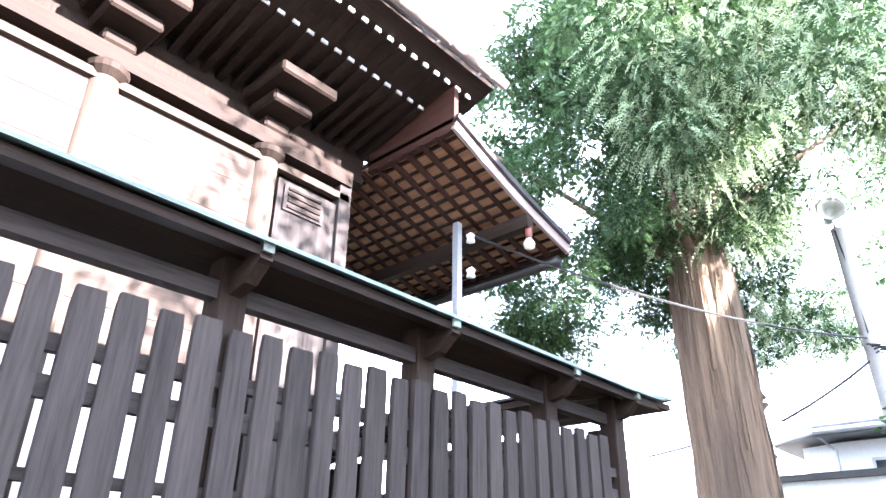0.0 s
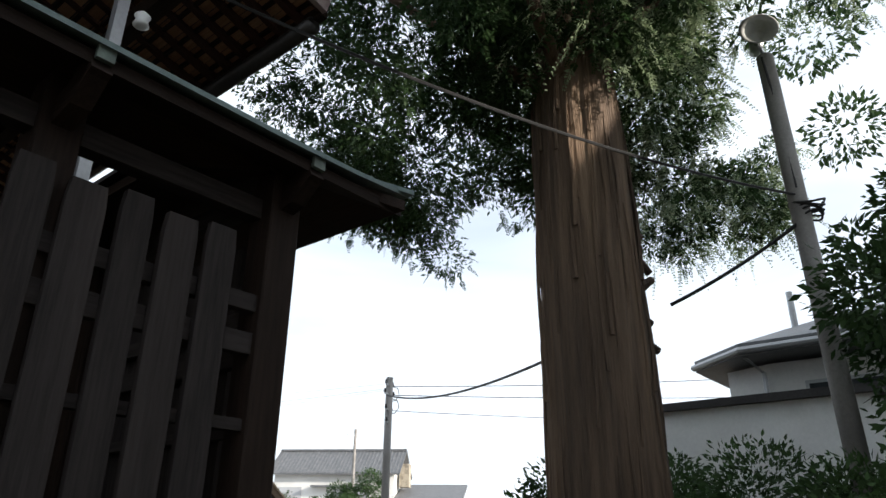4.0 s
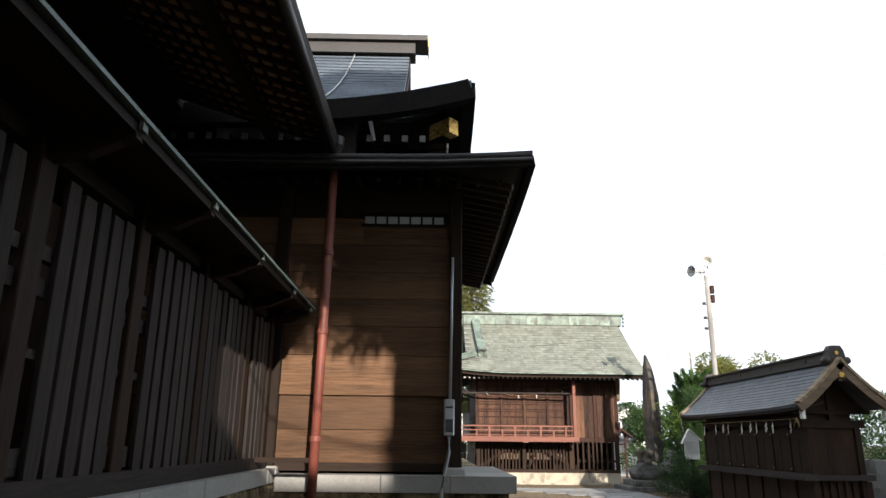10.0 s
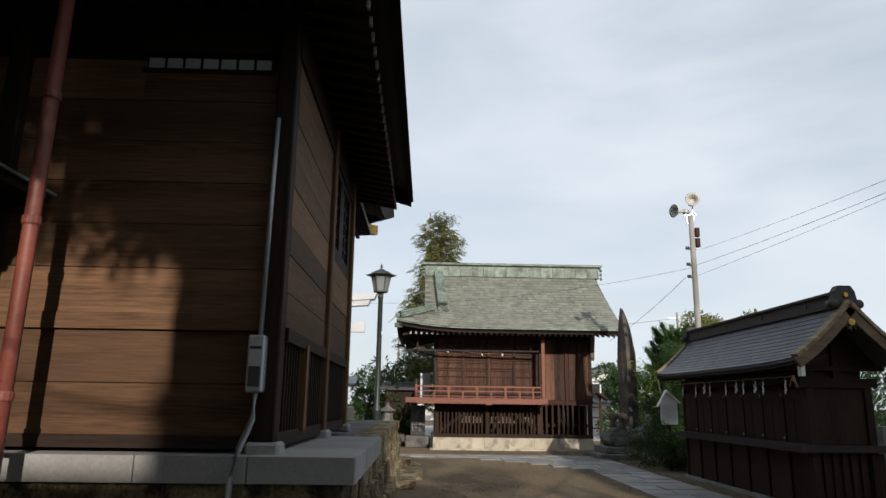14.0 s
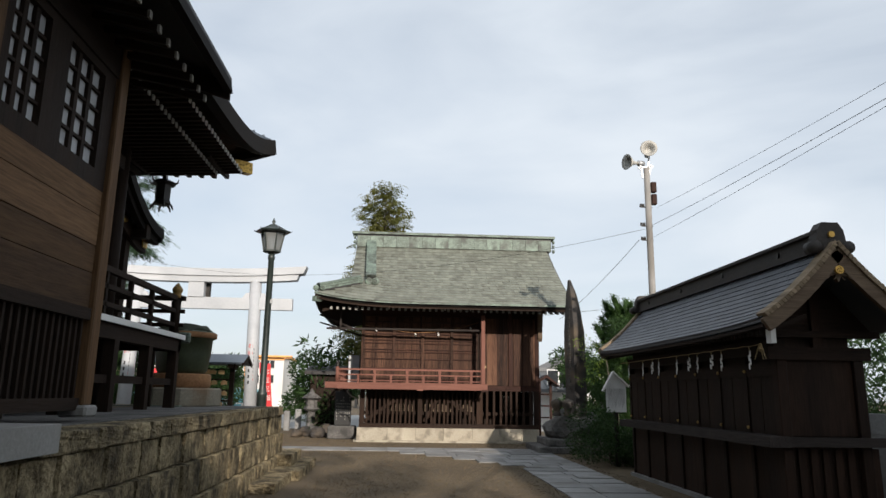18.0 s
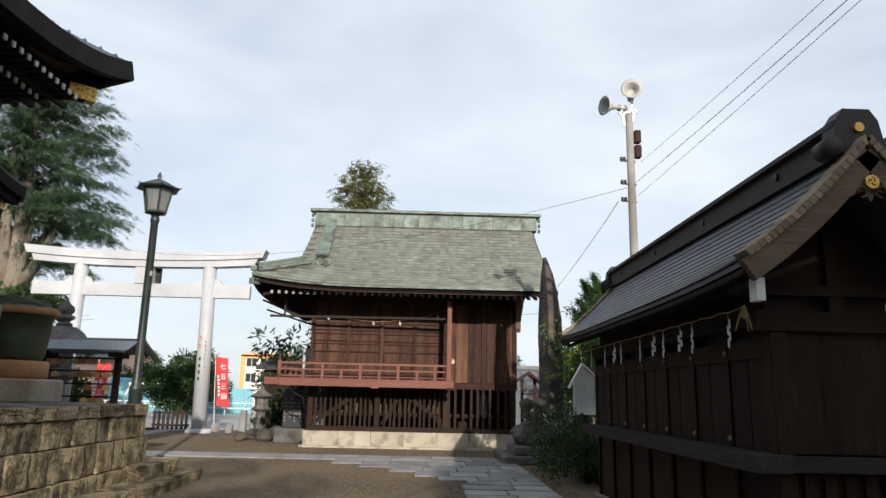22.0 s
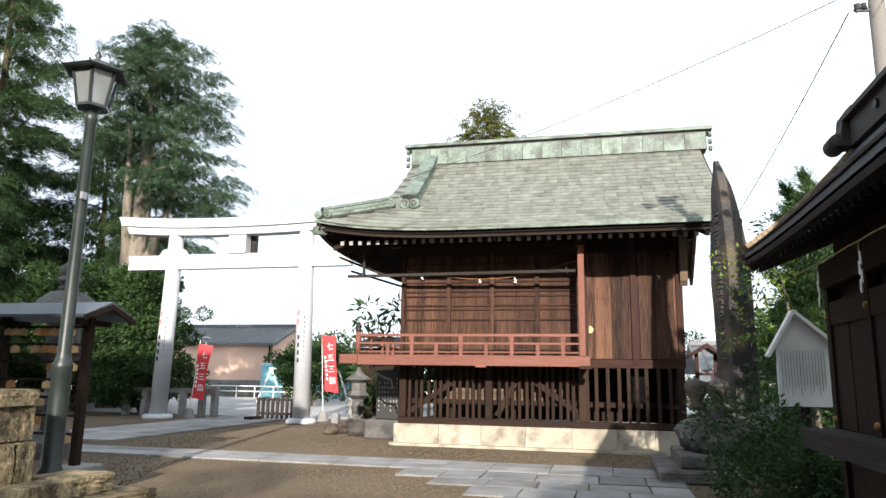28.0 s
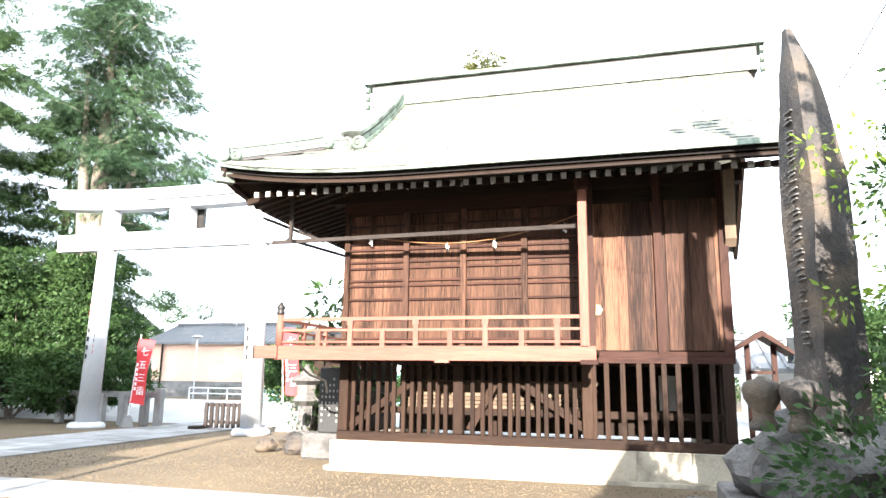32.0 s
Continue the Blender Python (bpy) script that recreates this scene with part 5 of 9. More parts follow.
for x0, x1 in ((5.8, 7.1), (7.7, 8.2), (9.35, 8.2)):
    b = bmesh.new()
    beam(b, (x0, 30.96, 0.62 if x0 < 9 else 0.7), (x1, 30.96, 1.5), 0.04, 0.11)
    part("brace", b, umber_x, stage)
b = bmesh.new()
beam(b, (SX0, 31.1, 0.88), (SX1, 31.1, 0.88), 0.06, 0.1)
part("tie_beam", b, umber_x, stage)
st_me = unit_box("stored_board", grey_tan, 0.03)
for k in range(7):
    boxed(st_me, 6.55 + 0.05 * math.sin(k * 2), 31.25, 0.92 + 0.06 * k, 9.45 + 0.1 * math.sin(k * 3.3), 31.75, 0.975 + 0.06 * k, stage, "stored_board")
for x in (6.7, 8.0, 9.2):
    b = bmesh.new()
    box(b, x - 0.05, 31.3, 0.43, x + 0.05, 31.7, 0.92)
    part("trestle", b, umber_z, stage)
b = bmesh.new()
box(b, 10.42, 32.6, 0.9, 10.72, 32.62, 1.45)
part("white_board", b, white_paint, stage, "white board stored beneath")
# floor frame and red balcony
b = bmesh.new()
box(b, SX0 - 0.02, 30.85, 1.60, SX1 + 0.04, SY1, 1.72)
part("floor", b, brown_x, stage)
b = bmesh.new()
box(b, 4.93, 30.06, 1.60, 9.60, 30.14, 1.80)
bal = part("balcony_beam", b, red_x, stage, "faded red balcony beam")
b = bmesh.new()
box(b, 4.93, 30.14, 1.62, 5.01, 35.0, 1.79)
part("balcony_side_beam", b, red_x, bal)
b = bmesh.new()
box(b, 5.01, 30.14, 1.70, 9.60, 30.85, 1.76)
part("balcony_floor", b, brown_x, bal)
b = bmesh.new()
box(b, 5.01, 30.85, 1.70, 5.66, 35.0, 1.76)
part("balcony_floor", b, brown_x, bal)
b = bmesh.new()
box(b, 4.62, 30.02, 1.62, 5.0, 30.16, 1.80)
part("beam_nose", b, red_x, bal)
b = bmesh.new()
box(b, 4.61, 30.01, 1.61, 4.63, 30.17, 1.81)
part("nose_plate", b, bronze, bal, "dark iron end plate")
b = bmesh.new()
box(b, 9.40, 30.02, 1.56, 9.62, 30.2, 1.62)
part("bracket", b, brown_x, bal)
for z, h in ((1.86, 0.035), (2.03, 0.035), (2.19, 0.05)):
    b = bmesh.new()
    beam(b, (4.98, 30.12, z), (9.42, 30.12, z), h, h)
    part("rail", b, red_x, bal)
    b = bmesh.new()
    beam(b, (4.98, 30.12, z), (4.98, 34.9, z), h, h)
    part("rail", b, red_x, bal)
for x in (5.62, 6.12, 6.62, 7.12, 7.62, 8.12, 8.62, 9.1):
    tall = round(x * 2) % 2 == 1
    b = bmesh.new()
    box(b, x - 0.035, 30.09, 1.80, x + 0.035, 30.15, 2.17 if not tall else 2.03)
    part("rail_post", b, red_z, bal)
    if not tall:
        b = bmesh.new()
        box(b, x - 0.045, 30.085, 2.1, x + 0.045, 30.155, 2.165)
        part("rail_block", b, red_z, bal)
for y in (30.9, 31.7, 32.5, 33.3, 34.1):
    b = bmesh.new()
    box(b, 4.95, y - 0.035, 1.79, 5.01, y + 0.035, 2.17)
    part("rail_post", b, red_z, bal)
b = bmesh.new()
tube(b, (4.98, 30.12, 1.80), (4.98, 30.12, 2.28), 0.055, 0.055, 14)
nwl = part("newel", b, red_z, bal, "", True)
b = bmesh.new()
lathe(b, (4.98, 30.12, 2.26), [(0.06, 0), (0.064, 0.04), (0.045, 0.06), (0.06, 0.09), (0.065, 0.12), (0.03, 0.17), (0.01, 0.2)], 14)
part("newel_cap", b, bronze, nwl, "dark bulb-shaped cap", True)
b = bmesh.new()
pipe(b, [(5.3, 30.2, 1.6), (5.3, 30.22, 1.5), (5.42, 30.3, 1.38), (5.6, 30.45, 1.3), (5.62, 30.5, 1.12)], 0.02, 6)
part("brace_iron", b, bronze, bal)
b = bmesh.new()
box(b, 7.42, 30.04, 1.57, 7.62, 30.16, 1.6)
part("scarf_plate", b, red_x, bal)
# red corner post before the wall
b = bmesh.new()
box(b, 9.40, 30.06, 1.78, 9.52, 30.18, 3.92)
soften(b, 0.008)
rp = part("red_post", b, red_z, stage, "faded red square post")
b = bmesh.new()
box(b, 9.37, 30.03, 3.92, 9.55, 30.2, 4.12)
soften(b, 0.02)
part("post_block", b, brown_z, rp)
# front wall: shutters of thin boards behind a grid of battens
b = bmesh.new()
box(b, SX0, 30.97, 1.72, SX1, 31.05, 4.35)
part("wall_core", b, dark_x, stage)
for x0, x1 in ((5.72, 6.64), (6.72, 7.56), (7.64, 8.50), (8.58, 9.38)):
    b = bmesh.new()
    box(b, x0, 30.955, 1.74, x1, 30.975, 3.92)
    sh = part("shutter", b, streak_z, stage, "red-brown boarded shutter with thin battens")
    for z in (1.95, 2.26, 2.56, 2.78, 2.86, 3.06, 3.16, 3.36, 3.46, 3.74):
        b = bmesh.new()
        box(b, x0, 30.922, z - 0.016, x1, 30.957, z + 0.016)
        part("batten", b, brown_x, sh)
    for f in (0.3, 0.62):
        b = bmesh.new()
        xx = x0 + (x1 - x0) * f
        box(b, xx - 0.004, 30.948, 1.76, xx + 0.004, 30.956, 3.9)
        part("board_joint", b, dark_z, sh)
for x in (5.68, 6.68, 7.60, 8.54):
    b = bmesh.new()
    box(b, x - 0.045, 30.885, 1.72, x + 0.045, 30.975, 3.95)
    part("wall_post", b, streak_z, stage)
b = bmesh.new()
box(b, SX0 - 0.05, 30.89, 3.93, 9.45, 31.0, 4.14)
part("lintel", b, brown_x, stage)
b = bmesh.new()
box(b, SX0 - 0.3, 30.90, 4.14, SX1 + 0.3, 31.1, 4.36)
part("wall_plate", b, dark_x, stage)
b = bmesh.new()
beam(b, (4.55, 30.5, 3.46), (9.42, 30.3, 3.46), 0.045, 0.06)
pole = part("curtain_pole", b, grey_x, stage, "long grey pole hung below the eave")
for p, q in (((5.0, 30.25, 4.35), (5.0, 30.25, 3.42)), ((4.2, 31.6, 3.75), (5.65, 31.4, 3.3)), ((4.3, 30.6, 3.9), (5.4, 30.6, 3.46))):
    b = bmesh.new()
    beam(b, p, q, 0.05, 0.05)
    part("pole_strut", b, grey_x, pole)
# boarded bays beside the stage opening
brd = unit_box("wall_board", streak_z, 0.004)
x, k = 9.52, 0
while x < SX1 - 0.05:
    w = 0.17 + 0.05 * math.sin(k * 2.6)
    deep = (30.925 if x > 10.42 else 30.945) + 0.01 * (k % 2)
    x2 = min(x + w, SX1 - 0.04)
    if not (10.38 < x < 10.5):
        boxed(brd, x + 0.002, deep, 1.78, x2 - 0.002, 30.985, 3.92, stage, "wall_board")
    x = x2
    k += 1
for x, w in ((9.50, 0.05), (10.45, 0.055), (SX1, 0.06)):
    b = bmesh.new()
    box(b, x - w, 30.885, 1.60, x + w, 31.02, 4.3)
    part("corner_post", b, brown_z, stage)
b = bmesh.new()
box(b, 9.5, 30.87, 1.60, 10.45, 30.95, 1.76)
part("door_sill", b, brown_x, stage)
b = bmesh.new()
box(b, 10.4, 30.84, 1.70, SX1 + 0.06, 30.95, 1.76)
part("ledge", b, brown_x, stage)
b = bmesh.new()
prism(b, [(9.56, 30.925, 2.28), (9.62, 30.925, 2.28), (9.66, 30.925, 2.36), (9.62, 30.925, 2.42), (9.57, 30.925, 2.43)], (0, -0.012, 0), (0, 0, 0))
part("door_pull", b, straw, stage, "pale wooden door pull")
b = bmesh.new()
box(b, SX1 - 0.07, 31.05, 1.72, SX1, SY1, 4.35)
part("side_wall", b, brown_y, stage)
b = bmesh.new()
box(b, SX0, 31.05, 1.72, SX0 + 0.08, SY1, 4.35)
part("side_wall", b, brown_y, stage)
b = bmesh.new()
box(b, SX0, SY1 - 0.1, 1.72, SX1, SY1, 4.35)
part("rear_wall", b, brown_x, stage)
b = bmesh.new()
prism(b, [(SX1 + 0.02, 30.6, 4.3), (SX1 + 0.02, 30.9, 4.3), (SX1 + 0.02, 30.9, 3.2), (SX1 + 0.02, 30.8, 3.3), (SX1 + 0.02, 30.78, 3.55)], (0, 0, 0), (0.14, 0, 0))
part("gable_bracket", b, grey_tan_z, stage, "weathered tan bracket board")
# roof
EX0, EX1, EY0, EZ = 4.26, 12.22, 29.35, 4.195
QX0, QX1, QY, QZ = 5.22, 12.12, 33.02, 6.72
VH = 0.27


def st_z(v):
    return EZ + (QZ - EZ) * (0.78 * v + 0.22 * v * v)


def st_front(u, v):
    left = EX0 + (5.55 - EX0) * min(v / VH, 1) if v <= VH else QX0
    right = EX1 + (QX1 - EX1) * v
    s = max(0.0, 1 - u / 0.45)
    return Vector((left + (right - left) * u, EY0 + (QY - EY0) * v, st_z(v) + (0.26 * s ** 3 + 0.02 * max(0, u - 0.8)) * (1 - v) ** 2))


def st_back(u, v):
    p = st_front(u, v)
    return Vector((p.x, 2 * QY - p.y, p.z))


def st_end(u, v):
    s = 2 * u - 1
    y = QY + s * (QY - EY0) * (1 - VH * v)
    return Vector((EX0 + (5.55 - EX0) * v, y, st_z(VH * v) + 0.26 * abs(s) ** 5 * (1 - v) ** 2))


for fn in (st_front, st_back, st_end):
    b = bmesh.new()
    sheet(b, fn, 30, 14, 0.05)
    part("roof_deck", b, copper_green, stage, "weathered green copper roof", True)
b = bmesh.new()
for k in range(2):
    off = ((0, 0.09, -0.075), (0, 0.17, -0.135))[k]
    sweep(b, [st_front(j / 30, 0) + Vector(off) for j in range(31)], [(-0.035, -0.03), (0.035, -0.03), (0.035, 0.03), (-0.035, 0.03)])
part("eave_board", b, eave_black, stage)
b = bmesh.new()
sweep(b, [st_front(j / 30, 0) + Vector((0, -0.012, -0.02)) for j in range(31)], [(-0.02, -0.035), (0.02, -0.035), (0.02, 0.03), (-0.02, 0.03)])
part("eave_edging", b, copper_trim, stage, "streaked green copper edging")
b = bmesh.new()
sweep(b, [st_end(j / 30, 0) + Vector((0.06, 0, -0.12)) for j in range(31)], [(-0.05, -0.1), (0.05, -0.1), (0.05, 0.08), (-0.05, 0.08)])
part("eave_board", b, dark_y, stage)
b = bmesh.new()
sheet(b, lambda u, v: st_front(u, v * 0.5) + Vector((0, 0.02, -0.16)), 20, 4, 0.03)
part("soffit", b, dark_x, stage)
b = bmesh.new()
sheet(b, lambda u, v: st_end(u, v) + Vector((0.02, 0, -0.16)), 20, 4, 0.03)
part("soffit", b, dark_y, stage)
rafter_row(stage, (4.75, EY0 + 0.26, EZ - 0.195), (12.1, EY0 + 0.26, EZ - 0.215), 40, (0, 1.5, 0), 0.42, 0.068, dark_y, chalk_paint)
rafter_row(stage, (EX0 + 0.22, EY0 + 0.5, EZ - 0.24), (EX0 + 0.22, 36.2, EZ - 0.24), 30, (1.3, 0, 0), 0.35, 0.075, dark_x, dark_x)
b = bmesh.new()
t0 = st_front(0, 0) + Vector((0.1, 0.1, -0.22))
beam(b, t0, t0 + Vector((1.3, 1.3, 0.3)), 0.12, 0.14)
cbm = part("corner_beam", b, dark_x, stage)
b = bmesh.new()
beam(b, t0 + Vector((-0.12, -0.12, 0.0)), t0 + Vector((0.05, 0.05, 0.0)), 0.14, 0.15)
part("beam_cap", b, copper_trim, cbm, "green copper beam cap")
# copper shingles, course by course
sh_me = unit_box("copper_shingle", copper_green, 0.0)
COURSES, PER = 21, 14
for j in range(COURSES):
    v0, v1 = j / COURSES, (j + 1) / COURSES
    for i in range(PER):
        u0 = (i + (0.5 if j % 2 else 0.0)) / PER
        u1 = min(u0 + 1 / PER, 1.0)
        p, q, r = st_front(u0, v0), st_front(u1, v0), st_front((u0 + u1) / 2, v1)
        c = (p + q) / 2
        xa = (q - p)
        ya = r - c
        w, ln = xa.length, ya.length
        xa, ya = xa.normalized(), ya.normalized()
        za = xa.cross(ya).normalized()
        ya = za.cross(xa)
        rot = Matrix((xa, ya, za)).transposed().to_4x4()
        m = Matrix.Translation((c + r) / 2 + za * 0.012) @ rot @ Matrix.Rotation(-0.075 + 0.008 * math.sin(i * 5.1 + j * 2.3), 4, "X") @ Matrix.Diagonal((w - 0.01, ln + 0.025, 0.016, 1))
        piece("shingle", sh_me, m, stage)
# ridges
b = bmesh.new()
box(b, QX0, QY - 0.19, QZ - 0.1, QX1 + 0.15, QY + 0.2, QZ + 0.36)
rg = part("ridge_box", b, copper_old, stage, "green copper ridge box")
rpm = unit_box("ridge_panel", copper_trim, 0.012)
for k in range(15):
    x = QX0 + 0.01 + k * 0.4685
    boxed(rpm, x + 0.004, QY - 0.21, QZ - 0.1, x + 0.462, QY - 0.185, QZ + 0.3, rg, "ridge_panel")
b = bmesh.new()
box(b, QX0 - 0.16, QY - 0.27, QZ + 0.36, QX1 + 0.28, QY + 0.27, QZ + 0.41)
part("ridge_cap", b, copper_trim, rg)
b = bmesh.new()
box(b, QX0 - 0.18, QY - 0.2, QZ + 0.41, QX1 + 0.3, QY + 0.2, QZ + 0.46)
part("ridge_cap", b, copper_trim, rg)
for x, d in ((QX0 - 0.03, -1), (QX1 + 0.18, 1)):
    for z in (QZ - 0.12, QZ + 0.05, QZ + 0.22):
        b = bmesh.new()
        tube(b, (x, QY - 0.26, z), (x + 0.07 * d, QY - 0.26, z), 0.07, 0.06, 12)
        part("ridge_scroll", b, copper_trim, rg, "scrolled ridge end")


def ridge_run(pts, w, h):
    b = bmesh.new()
    sweep(b, pts, [(-w / 2, -0.03), (w / 2, -0.03), (w / 2, h), (0.0, h + 0.05), (-w / 2, h)])
    r = part("descending_ridge", b, copper_old, stage, "green copper descending ridge")
    for lo, hi, wide in ((0.015, 0.07, 1.16), (0.085, 0.15, 1.08), (h - 0.02, h + 0.035, 1.3)):
        b = bmesh.new()
        sweep(b, pts, [(-w * wide / 2, lo), (w * wide / 2, lo), (w * wide / 2, hi), (0.0, hi + 0.02), (-w * wide / 2, hi)])
        part("ridge_band", b, copper_trim, r)
    return r


def on_front(x, v, lift=0.0):
    left = EX0 + (5.55 - EX0) * min(v / VH, 1) if v <= VH else QX0
    right = EX1 + (QX1 - EX1) * v
    return st_front((x - left) / (right - left), v) + Vector((0, 0, lift))


ridge_run([on_front(5.74 + 0.2 * (1 - v), v, 0.02) for v in (0.96, 0.8, 0.6, 0.45, 0.36, 0.31)], 0.26, 0.22)
hipl = [st_front(0, v) + Vector((0.03, 0.03, 0.02)) for v in (0.265, 0.2, 0.13, 0.07, 0.02)]
ridge_run(hipl, 0.18, 0.18)
for at, r in ((on_front(5.92, 0.29, 0.1), 0.12), (st_front(0, 0.25) + Vector((0.0, 0, 0.1)), 0.1), (st_front(0, 0.0) + Vector((0.12, 0.1, 0.12)), 0.09)):
    for dx in (-0.1, 0.1):
        b = bmesh.new()
        lathe(b, (0, 0, 0), [(r * 0.3, -0.02), (r * 0.45, 0.0), (r * 0.55, -0.015), (r * 0.8, -0.01), (r, 0.02), (r * 0.95, 0.1)], 16)
        bmesh.ops.rotate(b, verts=b.verts, matrix=Matrix.Rotation(radians(-90), 3, "X"))
        bmesh.ops.translate(b, verts=b.verts, vec=at + Vector((dx, -0.07, 0)))
        part("ridge_scroll", b, copper_trim, stage, "scrolled ridge end")
gl = [VH + (1 - VH) * k / 6 for k in range(7)]
b = bmesh.new()
prism(b, [Vector((5.5, EY0 + (QY - EY0) * v, st_z(v) - 0.08)) for v in gl] + [Vector((5.5, 2 * QY - EY0 - (QY - EY0) * v, st_z(v) - 0.08)) for v in reversed(gl[:-1])], (0, 0, 0), (0.1, 0, 0))
part("gable_wall", b, brown_z, stage)
for s in (1, -1):
    b = bmesh.new()
    sweep(b, [Vector((QX0 + 0.06, QY + s * (QY - EY0) * (1 - v), st_z(v) - 0.12)) for v in gl], [(-0.03, -0.12), (0.03, -0.12), (0.03, 0.08), (-0.03, 0.08)])
    part("bargeboard", b, copper_trim, stage)
    b = bmesh.new()
    sweep(b, [Vector((EX1 + (QX1 - EX1) * v, QY + s * (QY - EY0) * (1 - v), st_z(v) - 0.14)) for v in [k / 8 for k in range(9)]], [(-0.04, -0.1), (0.04, -0.1), (0.04, 0.09), (-0.04, 0.09)])
    part("bargeboard", b, dark_y, stage)
b = bmesh.new()
prism(b, [(SX1, 31.0, 4.3), (SX1, 35.0, 4.3), (SX1, QY + 0.1, QZ - 0.2), (SX1, QY - 0.1, QZ - 0.2)], (-0.08, 0, 0), (0, 0, 0))
part("gable_wall", b, brown_z, stage)


def paper_streamer(at, drop, parent_name="paper_streamer", group="paper streamers", turn=0.0, scale=1.0):
    """A zigzag of folded white paper hung on a thread."""
    s = thing(parent_name, at, "white folded paper streamer hung on a cord", "streamer", group)
    x, y, z = at
    b = bmesh.new()
    pipe(b, [(x, y, z), (x, y, z - drop)], 0.004, 5)
    part("thread", b, straw, s)
    b = bmesh.new()
    w = 0.045 * scale
    c, sn = math.cos(turn), math.sin(turn)
    for k in range(4):
        ox = (0.028 if k % 2 else -0.028) * scale
        zz = z - drop - k * 0.055 * scale
        px, py = x + ox * c, y + ox * sn
        vs = [bm_v for bm_v in ((px - w / 2 * c, py - w / 2 * sn, zz), (px + w / 2 * c, py + w / 2 * sn, zz + 0.01), (px + w / 2 * c, py + w / 2 * sn, zz - 0.07 * scale), (px - w / 2 * c, py - w / 2 * sn, zz - 0.08 * scale))]
        prism(b, vs, (-0.003 * sn, 0.003 * c, 0), (0.003 * sn, -0.003 * c, 0))
    part("paper", b, paper, s)
    return s


# rope and streamers under the stage eave
rope = thing("straw_rope", (7.6, 30.85, 3.7), "thin sagging straw rope across the shutters", "rope")
b = bmesh.new()
pts = [(5.74 + 3.66 * k / 16, 30.87, 3.62 - 0.22 * math.sin(math.pi * k / 16) + 0.16 * (k / 16) ** 4) for k in range(17)]
pipe(b, pts, 0.007, 6)
part("cord", b, rust_ring, rope)
for x, z in ((6.1, 3.56), (7.36, 3.42), (8.1, 3.44), (9.15, 3.64)):
    paper_streamer((x, 30.85, z), 0.03, scale=0.5)
for k, x in enumerate((5.25, 5.55, 6.05, 6.5, 7.0, 7.8, 8.25, 8.65, 9.05)):
    t = thing("hanging_clip", (x, 29.95, 4.12), "small white clip hung on a thread under the eave", "clip", "clips under the eave")
    b = bmesh.new()
    pipe(b, [(x, 29.95, 4.3), (x, 29.95, 4.1)], 0.003, 4)
    part("thread", b, straw, t)
    b = bmesh.new()
    box(b, x - 0.015, 29.94, 4.04, x + 0.015, 29.96, 4.1)
    part("tag", b, paper, t)

# ---- subsidiary shrine row beside the path ----
sub = thing("subsidiary_shrine", (12.3, 19.5, 0), "low dark timber shrine row with slate roof and brown gable boards", "building")
GYF, GYB = 16.25, 22.7
RX, RZ2, EXL, EZL = 11.95, 3.26, 11.02, 2.34


def sub_z(v):
    return EZL + (RZ2 - EZL) * (0.72 * v + 0.28 * v * v)


def sub_slope(side):
    def fn(u, v):
        x = EXL + (RX - EXL) * v
        if side < 0:
            x = 2 * RX - x
        return Vector((x, GYF - 0.02 + (GYB - GYF + 0.04) * u, sub_z(v) + 0.05 * (2 * u - 1) ** 4 * (1 - v)))
    return fn


for side in (1, -1):
    b = bmesh.new()
    sheet(b, sub_slope(side), 16, 8, 0.06)
    part("roof_deck", b, slate, sub)
fnl = sub_slope(1)
sl_me = unit_box("slate", slate, 0.0)
for j in range(12):
    for i in range(25):
        u0 = (i + (0.5 if j % 2 else 0)) / 25
        u1 = min(u0 + 1 / 25, 1)
        p, q, r = fnl(u0, j / 12), fnl(u1, j / 12), fnl((u0 + u1) / 2, (j + 1) / 12)
        c = (p + q) / 2
        xa, ya = q - p, r - c
        w, ln = xa.length, ya.length
        xa, ya = xa.normalized(), ya.normalized()
        za = ya.cross(xa).normalized()
        if za.z < 0:
            za = -za
        ya = za.cross(xa)
        rot = Matrix((xa, ya, za)).transposed().to_4x4()
        sgn = 1 if ya.dot(r - c) > 0 else -1
        piece("slate", sl_me, Matrix.Translation((c + r) / 2 + za * 0.012) @ rot @ Matrix.Rotation(-0.07 * sgn, 4, "X") @ Matrix.Diagonal((w - 0.005, ln + 0.015, 0.012, 1)), sub)
b = bmesh.new()
box(b, RX - 0.12, GYF + 0.1, RZ2 - 0.05, RX + 0.12, GYB - 0.05, RZ2 + 0.16)
srg = part("ridge", b, ridge_dark, sub, "dark copper ridge box")
b = bmesh.new()
box(b, RX - 0.17, GYF + 0.02, RZ2 + 0.16, RX + 0.17, GYB, RZ2 + 0.2)
part("ridge_cap", b, ridge_dark, srg)
for y in (17.2, 18.8, 20.4, 22.0):
    b = bmesh.new()
    tube(b, (RX - 0.12, y, RZ2 + 0.07), (RX - 0.14, y, RZ2 + 0.07), 0.035, 0.035, 12)
    part("ridge_boss", b, bronze, srg)
